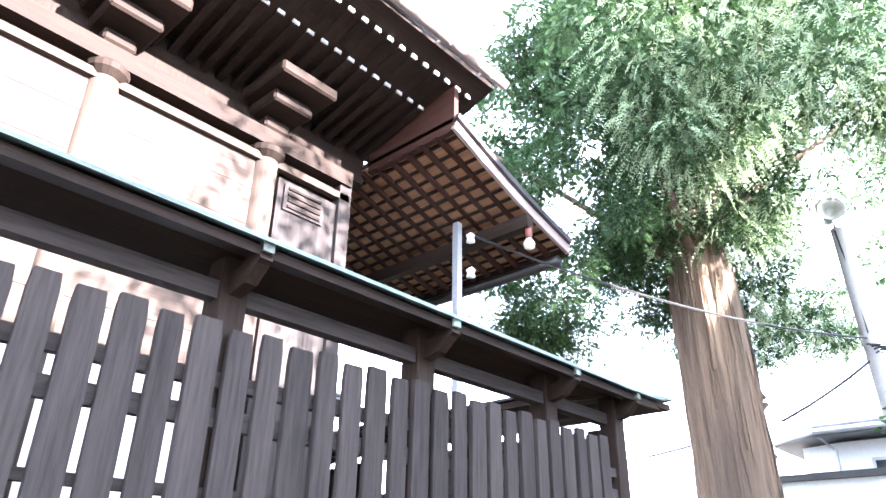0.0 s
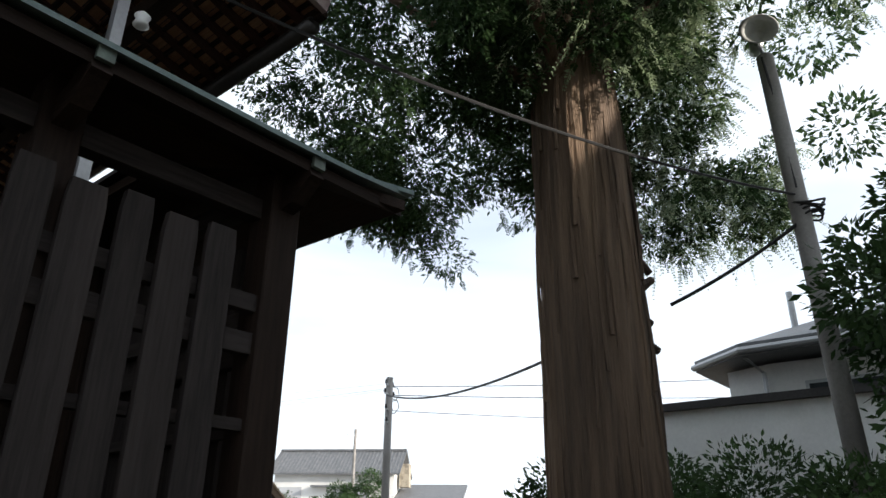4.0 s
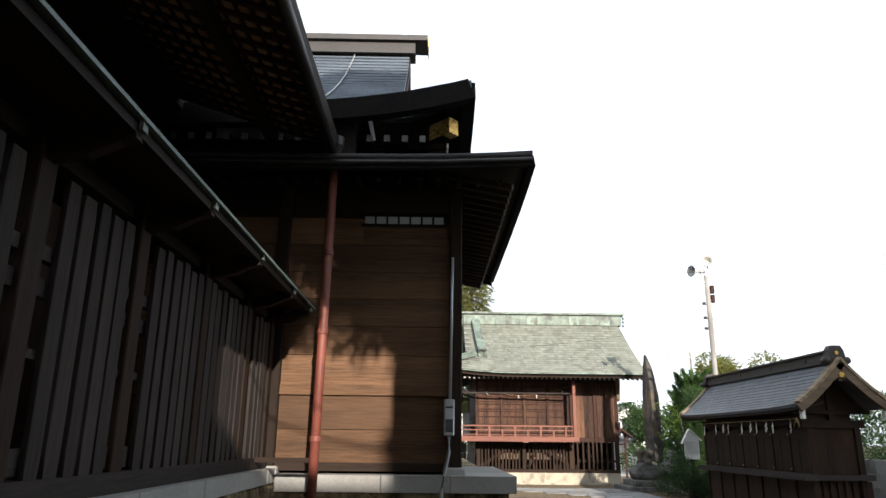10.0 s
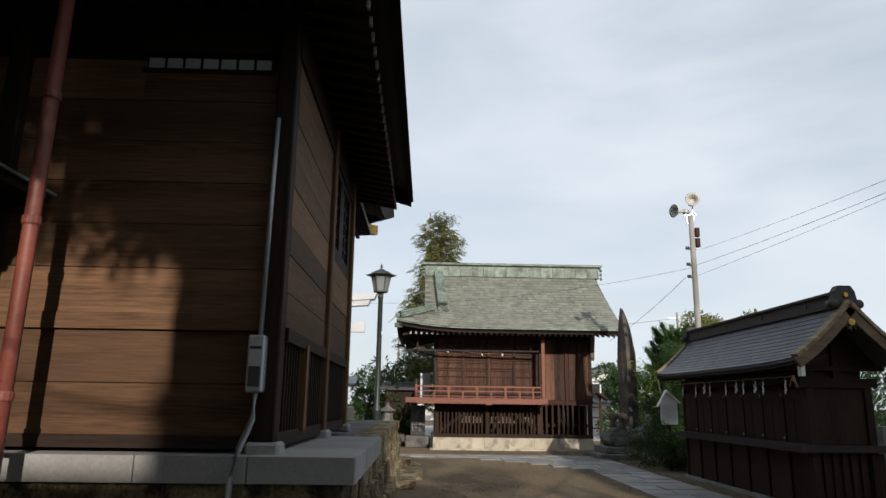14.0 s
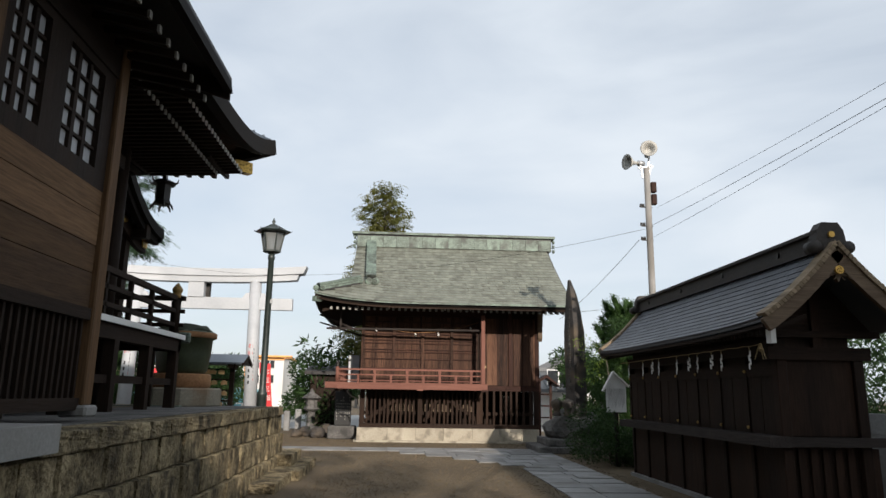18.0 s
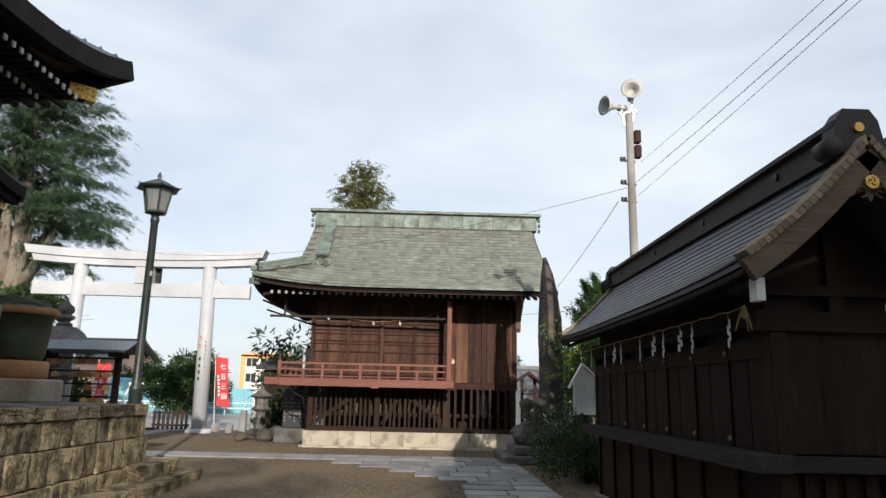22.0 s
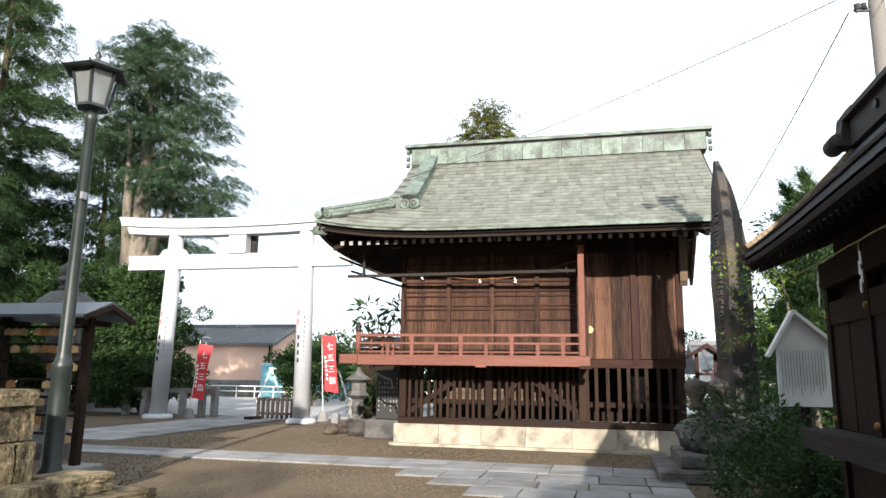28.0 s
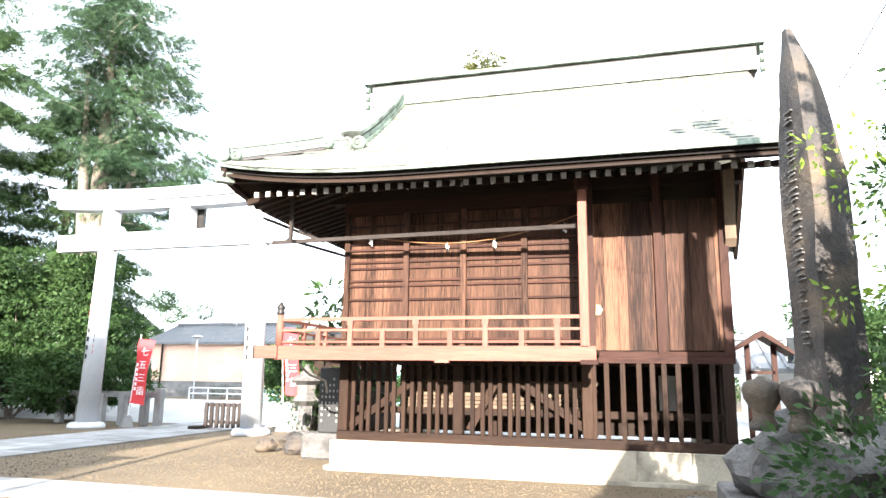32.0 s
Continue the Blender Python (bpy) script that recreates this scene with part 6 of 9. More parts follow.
for y, d in ((GYF + 0.06, -1), (GYB - 0.02, 1)):
    b = bmesh.new()
    prism(b, [(RX - 0.19, y, RZ2 + 0.02), (RX - 0.23, y, RZ2 - 0.04), (RX - 0.1, y, RZ2 - 0.05), (RX + 0.1, y, RZ2 - 0.05), (RX + 0.23, y, RZ2 - 0.04), (RX + 0.19, y, RZ2 + 0.02), (RX + 0.16, y, RZ2 + 0.2), (RX + 0.1, y, RZ2 + 0.29), (RX - 0.1, y, RZ2 + 0.29), (RX - 0.16, y, RZ2 + 0.2)], (0, 0.06 * d, 0), (0, -0.1 * d, 0))
    on = part("ridge_ornament", b, ridge_dark, sub, "scrolled dark ridge ornament")
    for dx in (-0.2, 0.2):
        b = bmesh.new()
        tube(b, (RX + dx, y + 0.08 * d, RZ2 - 0.01), (RX + dx, y - 0.08 * d, RZ2 - 0.01), 0.075, 0.075, 14)
        part("scroll", b, ridge_dark, on, "", True)
    b = bmesh.new()
    tube(b, (RX, y + 0.06 * d, RZ2 + 0.14), (RX, y + 0.085 * d, RZ2 + 0.14), 0.04, 0.036, 16)
    part("gilded_crest", b, crest_gold, on, "round gilded crest")
sec = [(-0.035, -0.11), (0.035, -0.11), (0.035, 0.05), (-0.035, 0.05)]
for y, d in ((GYF, -1), (GYB, 1)):
    for side in (1, -1):
        fn = sub_slope(side)
        pts = [fn(0 if d < 0 else 1, k / 8) + Vector((0, 0.03 * d, -0.06)) for k in range(9)]
        b = bmesh.new()
        sweep(b, pts, sec)
        bg = part("bargeboard", b, grey_tan, sub, "curved brown bargeboard")
        for k in range(22):
            v0, v1 = k / 22 + 0.004, (k + 1) / 22 - 0.004
            p, q = fn(0 if d < 0 else 1, v0), fn(0 if d < 0 else 1, v1)
            b = bmesh.new()
            beam(b, p + Vector((0, -0.01 * d, 0.03)), q + Vector((0, -0.01 * d, 0.036)), 0.2, 0.055)
            part("verge_shingle", b, verge_tan, bg)
        if d < 0:
            b = bmesh.new()
            q = fn(0, 0.12)
            box(b, q.x - 0.03, GYF - 0.03, q.z - 0.36, q.x + 0.03, GYF + 0.08, q.z - 0.2)
            part("purlin_end", b, white_paint, bg, "white-painted purlin end")
b = bmesh.new()
tube(b, (RX, GYF - 0.07, RZ2 - 0.3), (RX, GYF - 0.1, RZ2 - 0.3), 0.05, 0.05, 18)
gcr = part("gable_crest", b, crest_gold, sub, "round gilded crest")
for k in range(3):
    a = 2 * math.pi * k / 3
    b = bmesh.new()
    pipe(b, [(RX + w * math.cos(a + 1.5 * f), GYF - 0.101, RZ2 - 0.3 + w * math.sin(a + 1.5 * f)) for f, w in ((0, 0.012), (0.3, 0.022), (0.7, 0.03), (1.1, 0.035))], 0.006, 5, 0.002)
    part("swirl", b, dark_x, gcr)
b = bmesh.new()
prism(b, [(RX - 0.16, GYF, RZ2 - 0.33), (RX, GYF, RZ2 - 0.24), (RX + 0.16, GYF, RZ2 - 0.33), (RX + 0.1, GYF, RZ2 - 0.37), (RX + 0.04, GYF, RZ2 - 0.36), (RX, GYF, RZ2 - 0.44), (RX - 0.04, GYF, RZ2 - 0.36), (RX - 0.1, GYF, RZ2 - 0.37)], (0, -0.06, 0), (0, 0.0, 0))
part("gable_pendant", b, grey_tan, sub, "carved gable pendant")
for s in (-1, 1):
    for w, rr_ in ((0.07, 0.04), (0.15, 0.03)):
        b = bmesh.new()
        pipe(b, [(RX + s * (w + rr_ * math.cos(a)), GYF - 0.075, RZ2 - 0.37 + rr_ * math.sin(a)) for a in (0.6 * k for k in range(9))], 0.012, 6, 0.006)
        part("pendant_scroll", b, grey_tan, sub)
# body
BXL, BXR, BYF, BYB = 11.47, 12.43, 16.75, 22.2
b = bmesh.new()
box(b, BXL + 0.05, BYF + 0.04, 0.1, BXR - 0.05, BYB, 2.4)
part("body", b, dark_z, sub)
b = bmesh.new()
prism(b, [(BXL - 0.25, BYF, 2.3), (BXR + 0.25, BYF, 2.3), (RX, BYF, 3.1)], (0, 0.02, 0), (0, 0.1, 0))
part("gable_wall", b, dark_x, sub)
b = bmesh.new()
box(b, RX - 0.06, BYF - 0.04, 2.1, RX + 0.06, BYF + 0.03, 2.75)
part("gable_strut", b, umber_z, sub)
for z0, z1, w in ((1.95, 2.1, 0.16), (2.22, 2.3, 0.3)):
    b = bmesh.new()
    box(b, BXL - w, BYF - 0.06, z0, BXR + w, BYF + 0.05, z1)
    part("gable_beam", b, umber_x, sub)
for x in (BXL, BXR):
    b = bmesh.new()
    box(b, x - 0.065, BYF - 0.05, 0.0, x + 0.065, BYF + 0.08, 1.95)
    soften(b, 0.01)
    part("front_post", b, umber_z, sub)
b = bmesh.new()
box(b, BXL + 0.06, BYF - 0.005, 1.06, BXR - 0.06, BYF + 0.04, 1.95)
part("gable_panel", b, umber_z, sub, "umber boarded gable panel")
for k in range(7):
    b = bmesh.new()
    x = BXL + 0.14 + 0.15 * k
    box(b, x, BYF + 0.0, 0.05, x + 0.09, BYF + 0.035, 0.92)
    part("skirt_board", b, umber_z, sub)
b = bmesh.new()
box(b, BXL + 0.004, BYF - 0.11, 0.94, BXR + 0.2, BYF - 0.052, 1.05)
part("front_shelf", b, grey_x, sub)
b = bmesh.new()
box(b, BXL - 0.26, BYF - 0.12, 0.93, BXL + 0.0, BYB, 1.055)
part("offering_shelf", b, grey_y, sub, "long grey offering shelf")
b = bmesh.new()
box(b, BXL - 0.06, BYF, 2.02, BXL + 0.08, BYB, 2.2)
part("eave_beam", b, dark_y, sub)
b = bmesh.new()
box(b, BXL - 0.03, BYF, 1.76, BXL + 0.04, BYB, 1.92)
part("head_rail", b, dark_y, sub)
bays = 7
for k in range(bays + 1):
    y = BYF + 0.03 + (BYB - BYF - 0.06) * k / bays
    b = bmesh.new()
    box(b, BXL - 0.035, y - 0.04, 1.05, BXL + 0.06, y + 0.04, 2.05)
    part("bay_post", b, dark_z, sub)
    for z in (1.12, 1.83):
        b = bmesh.new()
        tube(b, (BXL - 0.035, y, z), (BXL - 0.052, y, z), 0.024, 0.018, 10)
        part("boss", b, dull_gold, sub, "small gilded boss")
    b = bmesh.new()
    box(b, BXL - 0.01, y - 0.035, 0.05, BXL + 0.05, y + 0.035, 0.93)
    part("lower_post", b, dark_z, sub)
    if k < bays:
        dy = (BYB - BYF - 0.06) / bays
        for j in range(2):
            b = bmesh.new()
            box(b, BXL - 0.012 - 0.004 * j, y + 0.05 + j * (dy / 2 - 0.02), 1.06, BXL + 0.05, y + 0.04 + (j + 1) * (dy / 2 - 0.02), 1.78)
            part("door_leaf", b, dark_z, sub)
        b = bmesh.new()
        box(b, BXL + 0.02, y + 0.04, 0.06, BXL + 0.05, y + dy - 0.04, 0.92)
        part("lower_panel", b, umber_z, sub)
        paper_streamer((BXL - 0.22, y + 0.25, 2.12), 0.06, turn=1.4, scale=0.9)
        if k in (1, 2, 4):
            paper_streamer((BXL - 0.22, y + 0.55, 2.12), 0.05, turn=1.7, scale=0.8)
rafter_row(sub, (EXL + 0.09, GYF + 0.1, EZL - 0.1), (EXL + 0.09, GYB - 0.1, EZL - 0.1), 62, (0.5, 0, 0), 0.2, 0.035, dark_x, grey_x)
b = bmesh.new()
sweep(b, [fnl(k / 12, 0) + Vector((0.03, 0, -0.075)) for k in range(13)], [(-0.03, -0.025), (0.03, -0.025), (0.03, 0.035), (-0.03, 0.035)])
part("eave_board", b, dark_y, sub)
b = bmesh.new()
box(b, BXL - 0.05, BYF - 0.2, 0.0, BXR + 0.05, BYB + 0.1, 0.06)
part("stone_base", b, stone_pave, sub)
cord = thing("shrine_rope", (BXL - 0.22, 19.5, 2.12), "thin straw rope strung under the shrine eave", "rope")
b = bmesh.new()
pipe(b, [(BXL - 0.22, BYF + 0.05 + 5.4 * k / 28, 2.13 - 0.012 * math.sin(k * 1.6) ** 2) for k in range(29)], 0.005, 5)
part("cord", b, straw, cord)
tas = thing("straw_tassel", (BXL - 0.22, BYF - 0.02, 2.1), "knotted straw tassel at the rope's end", "tassel")
b = bmesh.new()
for dx, dy in ((0.05, 0.05), (-0.04, 0.08), (0.02, -0.07)):
    pipe(b, [(BXL - 0.22, BYF, 2.14), (BXL - 0.22 + dx / 2, BYF + dy / 2, 2.06), (BXL - 0.22 + dx, BYF + dy, 1.95)], 0.012, 5, 0.004)
part("straw", b, straw, tas)
b = bmesh.new()
lathe(b, (BXL - 0.22, BYF, 2.07), [(0.01, -0.03), (0.03, 0), (0.02, 0.04)], 8)
part("knot", b, straw, tas)

# ---- white notice board on a post ----
sign = thing("notice_board", (11.66, 23.85, 0), "white gabled notice board with faint lines of writing", "sign")
b = bmesh.new()
prism(b, [(11.44, 23.8, 1.15), (11.88, 23.8, 1.15), (11.88, 23.8, 1.74), (11.60, 23.8, 1.98), (11.44, 23.8, 1.68)], (0, 0, 0), (0, 0.03, 0))
part("board", b, white_paint, sign)
for p, q in (((11.36, 23.8, 1.60), (11.60, 23.8, 2.02)), ((11.60, 23.8, 2.02), (11.95, 23.8, 1.70))):
    b = bmesh.new()
    beam(b, p, q, 0.12, 0.03)
    part("board_roof", b, white_paint, sign)
for k in range(15):
    b = bmesh.new()
    x = 11.48 + 0.0255 * k
    box(b, x, 23.794, 1.25 + 0.04 * (k % 3), x + 0.0035, 23.799, 1.66)
    part("writing_line", b, stone_pave, sign)
b = bmesh.new()
box(b, 11.62, 23.83, 0.0, 11.70, 23.9, 1.5)
part("post", b, grey_z, sign)

# ---- standing stone monument ----
mon = thing("stone_monument", (11.7, 27.5, 0), "tall tapering dark inscribed stone slab on a rock base", "monument")
bm2 = bmesh.new()
# plan of the slab: four corners, the nearest a sharp arris between a narrow inscribed face and the broad weathered face
plan = [Vector((11.66, 27.36, 0)), Vector((11.99, 27.50, 0)), Vector((11.88, 27.92, 0)), Vector((11.49, 27.80, 0))]
apex = Vector((11.60, 27.62, 0))
rings = []
for k in range(19):
    f = k / 18
    z = 1.0 + 3.7 * f
    ring = []
    for c in range(4):
        p, q = plan[c], plan[(c + 1) % 4]
        for j in range(5):
            s = p.lerp(q, j / 5)
            shrink = 0.0 if f < 0.55 else ((f - 0.55) / 0.45) ** 1.7 * (0.86 if c in (0, 1) else 0.8)
            s = s.lerp(apex, min(0.93, shrink))
            n_ = noise.noise_vector(Vector((s.x * 4, s.y * 4, z * 1.7))) * 0.03 + noise.noise_vector(Vector((s.x * 11, s.y * 11, z * 6))) * 0.012
            ring.append(bm2.verts.new((s.x + n_.x, s.y + n_.y, z + 0.5 * n_.z)))
    rings.append(ring)
m_ = len(rings[0])
for r0, r1 in zip(rings, rings[1:]):
    for k in range(m_):
        bm2.faces.new((r0[k], r0[(k + 1) % m_], r1[(k + 1) % m_], r1[k]))
bm2.faces.new(list(reversed(rings[0])))
bm2.faces.new(rings[-1])
slab_ob = part("slab", bm2, stone_dark, mon)
sid = (plan[0] - plan[3]).normalized()
nrm = Vector((sid.y, -sid.x, 0))
if nrm.x > 0:
    nrm = -nrm
for k in range(12):
    c = (plan[0] + plan[3]) / 2 + Vector((0, 0, 1.75 + 0.185 * k)) + nrm * 0.012
    for j in range(3):
        b = bmesh.new()
        o = Vector((0, 0, 0.05 * (j - 1)))
        beam(b, c + o - sid * (0.05 + 0.01 * ((k + j) % 3)), c + o + sid * (0.05 - 0.012 * ((k * 2 + j) % 3)) + Vector((0, 0, 0.015 * ((k + j) % 2))), 0.03, 0.014)
        part("carved_stroke", b, stone_rock, slab_ob)


def rock(name, at, size, parent, seed, material=None, label=""):
    b = bmesh.new()
    bmesh.ops.create_icosphere(b, subdivisions=3, radius=1)
    for v in b.verts:
        n1 = noise.noise(v.co * 1.3 + Vector((seed * 7.7, 0, 0))) * 0.35 + noise.noise(v.co * 3.5 + Vector((0, seed * 3.1, 0))) * 0.12
        v.co = Vector((v.co.x * size[0], v.co.y * size[1], v.co.z * size[2])) * (1 + n1)
        v.co += Vector(at)
        v.co.z = max(v.co.z, at[2] - size[2] * 0.8)
    return part(name, b, material or stone_rock, parent, label)


rock("base_rock", (11.55, 27.8, 0.66), (0.62, 0.55, 0.42), mon, 1)
rock("base_rock", (12.15, 27.9, 0.62), (0.5, 0.45, 0.42), mon, 2)
for k, (x0, y0, x1, y1, z0, z1) in enumerate(((10.55, 26.9, 12.7, 28.9, 0.0, 0.17), (10.85, 27.15, 12.5, 28.75, 0.17, 0.36))):
    b = bmesh.new()
    box(b, x0, y0, z0, x1, y1, z1)
    soften(b, 0.025)
    part("stepped_base", b, stone_rock, mon)
for x, y in ((11.13, 27.35), (11.4, 27.22)):
    v = thing("stone_vase", (x, y, 0.98), "grey gourd-shaped stone vase on the monument's rock", "vase", "stone vases")
    b = bmesh.new()
    lathe(b, (x, y, 0.96), [(0.11, 0), (0.12, 0.04), (0.085, 0.1), (0.09, 0.16), (0.15, 0.26), (0.165, 0.34), (0.14, 0.4), (0.05, 0.43), (0.03, 0.45)], 18)
    part("body", b, stone_dark, v, "", True)

# ---- lettering ----
def glyph(ch, size, material):
    """A flat mesh of one character, centred, facing -y."""
    cu = bpy.data.curves.new("lettering", "FONT")
    cu.body, cu.size, cu.align_x, cu.align_y, cu.extrude, cu.resolution_u = ch, size, "CENTER", "CENTER", 0.002, 2
    ob = bpy.data.objects.new("lettering", cu)
    scene.collection.objects.link(ob)
    me = bpy.data.meshes.new_from_object(ob.evaluated_get(bpy.context.evaluated_depsgraph_get()))
    bpy.data.objects.remove(ob)
    me.transform(Matrix.Rotation(radians(90), 4, "X"))
    me.materials.clear()
    me.materials.append(material)
    me.name = "character"
    return me


# ---- great gate of white columns ----
torii = thing("shrine_gate", (CX, 35.7, 0), "large white painted shrine gate with curved lintel", "gate")
for x, lean in ((-3.46, 0.12), (1.26, -0.12)):
    b = bmesh.new()
    tube(b, (x, 35.7, 0.1), (x + lean, 35.7, 5.72), 0.255, 0.225, 32)
    colm = part("column", b, torii_white, torii, "", True)
    b = bmesh.new()
    lathe(b, (x, 35.7, 0.0), [(0.44, 0), (0.45, 0.05), (0.43, 0.11), (0.37, 0.15), (0.27, 0.155)], 32)
    part("column_foot", b, torii_white, colm, "", True)
    for s in (-1, 1):
        b = bmesh.new()
        xx = x + lean * 0.86
        prism(b, [(xx + s * 0.22, 35.62, 5.02), (xx + s * 0.5, 35.62, 5.02), (xx + s * 0.36, 35.62, 5.22), (xx + s * 0.22, 35.62, 5.24)], (0, 0, 0), (0, 0.16, 0))
        part("wedge", b, torii_white, colm)


def lintel(z0, z1, half, sag, deep, nose, name):
    b = bmesh.new()
    n = 24
    top, bot = [], []
    for k in range(n + 1):
        s = 2 * k / n - 1
        x = CX + s * half
        lift = sag * abs(s) ** 2.4
        top.append((x + nose * s * abs(s) ** 8, z1 + lift))
        bot.append((x, z0 + lift))
    ring = [Vector((x, 35.7, z)) for x, z in top] + [Vector((x, 35.7, z)) for x, z in reversed(bot)]
    front = [b.verts.new(p + Vector((0, -deep / 2, 0))) for p in ring]
    back = [b.verts.new(p + Vector((0, deep / 2, 0))) for p in ring]
    m = len(ring)
    for k in range(m):
        b.faces.new((front[k], front[(k + 1) % m], back[(k + 1) % m], back[k]))
    for k in range(n):
        b.faces.new((front[k], front[k + 1], front[m - 2 - k], front[m - 1 - k]))
        b.faces.new((back[k + 1], back[k], back[m - 1 - k], back[m - 2 - k]))
    return part(name, b, torii_white, torii)


lintel(5.62, 5.85, 3.85, 0.14, 0.42, 0.08, "lower_lintel")
lintel(5.852, 6.14, 4.1, 0.17, 0.55, 0.12, "upper_lintel")
b = bmesh.new()
box(b, -4.92, 35.58, 4.58, 2.62, 35.82, 5.03)
part("tie_beam", b, torii_white, torii)
b = bmesh.new()
box(b, CX - 0.3, 35.53, 5.03, CX + 0.3, 35.85, 5.63)
part("centre_strut", b, torii_white, torii)
b = bmesh.new()
box(b, CX - 0.25, 35.9, 5.0, CX + 0.45, 36.06, 5.75)
soften(b, 0.03)
part("name_plaque", b, bronze, torii, "dark plaque on the far side")
for x, lean in ((1.26, -0.12), (-3.46, 0.12)):
    for k, ch in enumerate("奉納"):
        me = glyph(ch, 0.2, red_ink)
        z = 3.15 - 0.26 * k
        o = piece("character", me, Matrix.Translation((x - 0.03 + lean * z / 5.7, 35.7 - 0.246 + 0.004 * z, z)), torii)
    for k in range(9):
        b = bmesh.new()
        z = 3.0 - 0.14 * k
        xx = x + 0.09 + lean * z / 5.7
        box(b, xx - 0.018, 35.45 + 0.026, z, xx + 0.022, 35.47 + 0.026, z + 0.08)
        part("writing_mark", b, ink if k < 7 else red_ink, torii)
    for k in range(4):
        b = bmesh.new()
        z = 2.4 - 0.22 * k
        xx = x - 0.06 + lean * z / 5.7
        box(b, xx - 0.03, 35.45, z, xx + 0.03, 35.475, z + 0.12)
        part("writing_mark", b, ink, torii)

# ---- lamp post at the terrace corner ----
LXX, LYY = 4.07, 23.3
lamp = thing("lamp_post", (LXX, LYY, 0), "black-green lamp post with a frosted six-sided lantern", "lamp")
b = bmesh.new()
box(b, LXX - 0.22, LYY - 0.22, 0.0, LXX + 0.22, LYY + 0.22, 0.26)
soften(b, 0.03)
part("stone_foot", b, stone_wall, lamp)
b = bmesh.new()
lathe(b, (LXX, LYY, 0.26), [(0.13, 0), (0.13, 0.06), (0.105, 0.1), (0.10, 1.12), (0.108, 1.14), (0.108, 1.18), (0.085, 1.22), (0.07, 1.3), (0.062, 3.98), (0.075, 4.0), (0.075, 4.06), (0.06, 4.1)], 20)
col = part("column", b, black_metal, lamp, "", True)
b = bmesh.new()
box(b, LXX + 0.055, LYY - 0.1, 3.3, LXX + 0.085, LYY - 0.02, 3.38)
part("switch_box", b, metal_grey, col, "small grey switch box")
b = bmesh.new()
lathe(b, (LXX, LYY, 4.36), [(0.06, 0), (0.10, 0.03), (0.19, 0.05), (0.19, 0.085), (0.12, 0.09)], 6)
lh = part("lantern_base", b, black_metal, lamp)
b = bmesh.new()
lathe(b, (LXX, LYY, 4.44), [(0.165, 0.0), (0.25, 0.42)], 6)
part("glass", b, lamp_glass, lamp, "frosted glass")
for k in range(6):
    a = math.pi / 3 * k
    b = bmesh.new()
    beam(b, (LXX + 0.172 * math.cos(a), LYY + 0.172 * math.sin(a), 4.43), (LXX + 0.256 * math.cos(a), LYY + 0.256 * math.sin(a), 4.86), 0.026, 0.026)
    part("lantern_bar", b, black_metal, lh)
b = bmesh.new()
lathe(b, (LXX, LYY, 4.84), [(0.26, 0), (0.36, 0.0), (0.385, 0.02), (0.37, 0.035), (0.27, 0.06), (0.17, 0.11), (0.11, 0.16), (0.07, 0.165)], 6)
lr = part("lantern_roof", b, black_metal, lamp)
for k in range(6):
    a = math.pi / 3 * k
    d = Vector((math.cos(a), math.sin(a), 0))
    b = bmesh.new()
    pipe(b, [Vector((LXX, LYY, 4.99)) + d * 0.1, Vector((LXX, LYY, 4.895)) + d * 0.28, Vector((LXX, LYY, 4.865)) + d * 0.38, Vector((LXX, LYY, 4.885)) + d * 0.41], 0.016, 6, 0.008)
    part("roof_rib", b, black_metal, lr)
b = bmesh.new()
lathe(b, (LXX, LYY, 5.0), [(0.07, 0), (0.075, 0.02), (0.03, 0.035), (0.02, 0.05), (0.042, 0.085), (0.03, 0.11), (0.006, 0.17)], 12)
part("finial", b, black_metal, lr, "", True)

# ---- votive tablet rack ----
rack = thing("votive_rack", (2.4, 24.8, 0), "dark roofed rack hung with pale wooden votive tablets", "rack")
for x in (1.72, 3.08):
    b = bmesh.new()
    box(b, x - 0.05, 24.75, 0.15, x + 0.05, 24.85, 2.1)
    part("post", b, dark_z, rack)
    b = bmesh.new()
    box(b, x - 0.22, 24.5, 0.0, x + 0.22, 25.1, 0.16)
    soften(b, 0.02)
    part("foot_stone", b, stone_pale, rack)
b = bmesh.new()
prism(b, [(1.4, 24.32, 2.06), (1.4, 24.8, 2.25), (1.4, 25.28, 2.06), (1.4, 25.28, 2.1), (1.4, 24.8, 2.3), (1.4, 24.32, 2.1)], (0, 0, 0), (2.02, 0, 0))
rk_roof = part("roof", b, roof_blue, rack, "dark blue-brown sheet roof")
for x in (1.4, 3.39):
    for y in (24.32, 25.28):
        b = bmesh.new()
        beam(b, (x + 0.015, y, 2.055), (x + 0.015, 24.8, 2.235), 0.035, 0.07)
        part("bargeboard", b, dark_y, rk_roof)
for x in (1.72, 3.08):
    b = bmesh.new()
    box(b, x - 0.035, 24.42, 1.98, x + 0.035, 25.18, 2.06)
    part("cross_arm", b, dark_y, rack)
tab = bmesh.new()
prism(tab, [(-0.07, 0, -0.045), (0.07, 0, -0.045), (0.07, 0, 0.03), (0.0, 0, 0.06), (-0.07, 0, 0.03)], (0, -0.006, 0), (0, 0.006, 0))
tab_me = bpy.data.meshes.new("tablet")
tab.to_mesh(tab_me)
tab.free()
tab_me.materials.append(ema_wood)
tab_old = tab_me.copy()
tab_old.materials[0] = ema_dark
rr = random.Random(3)
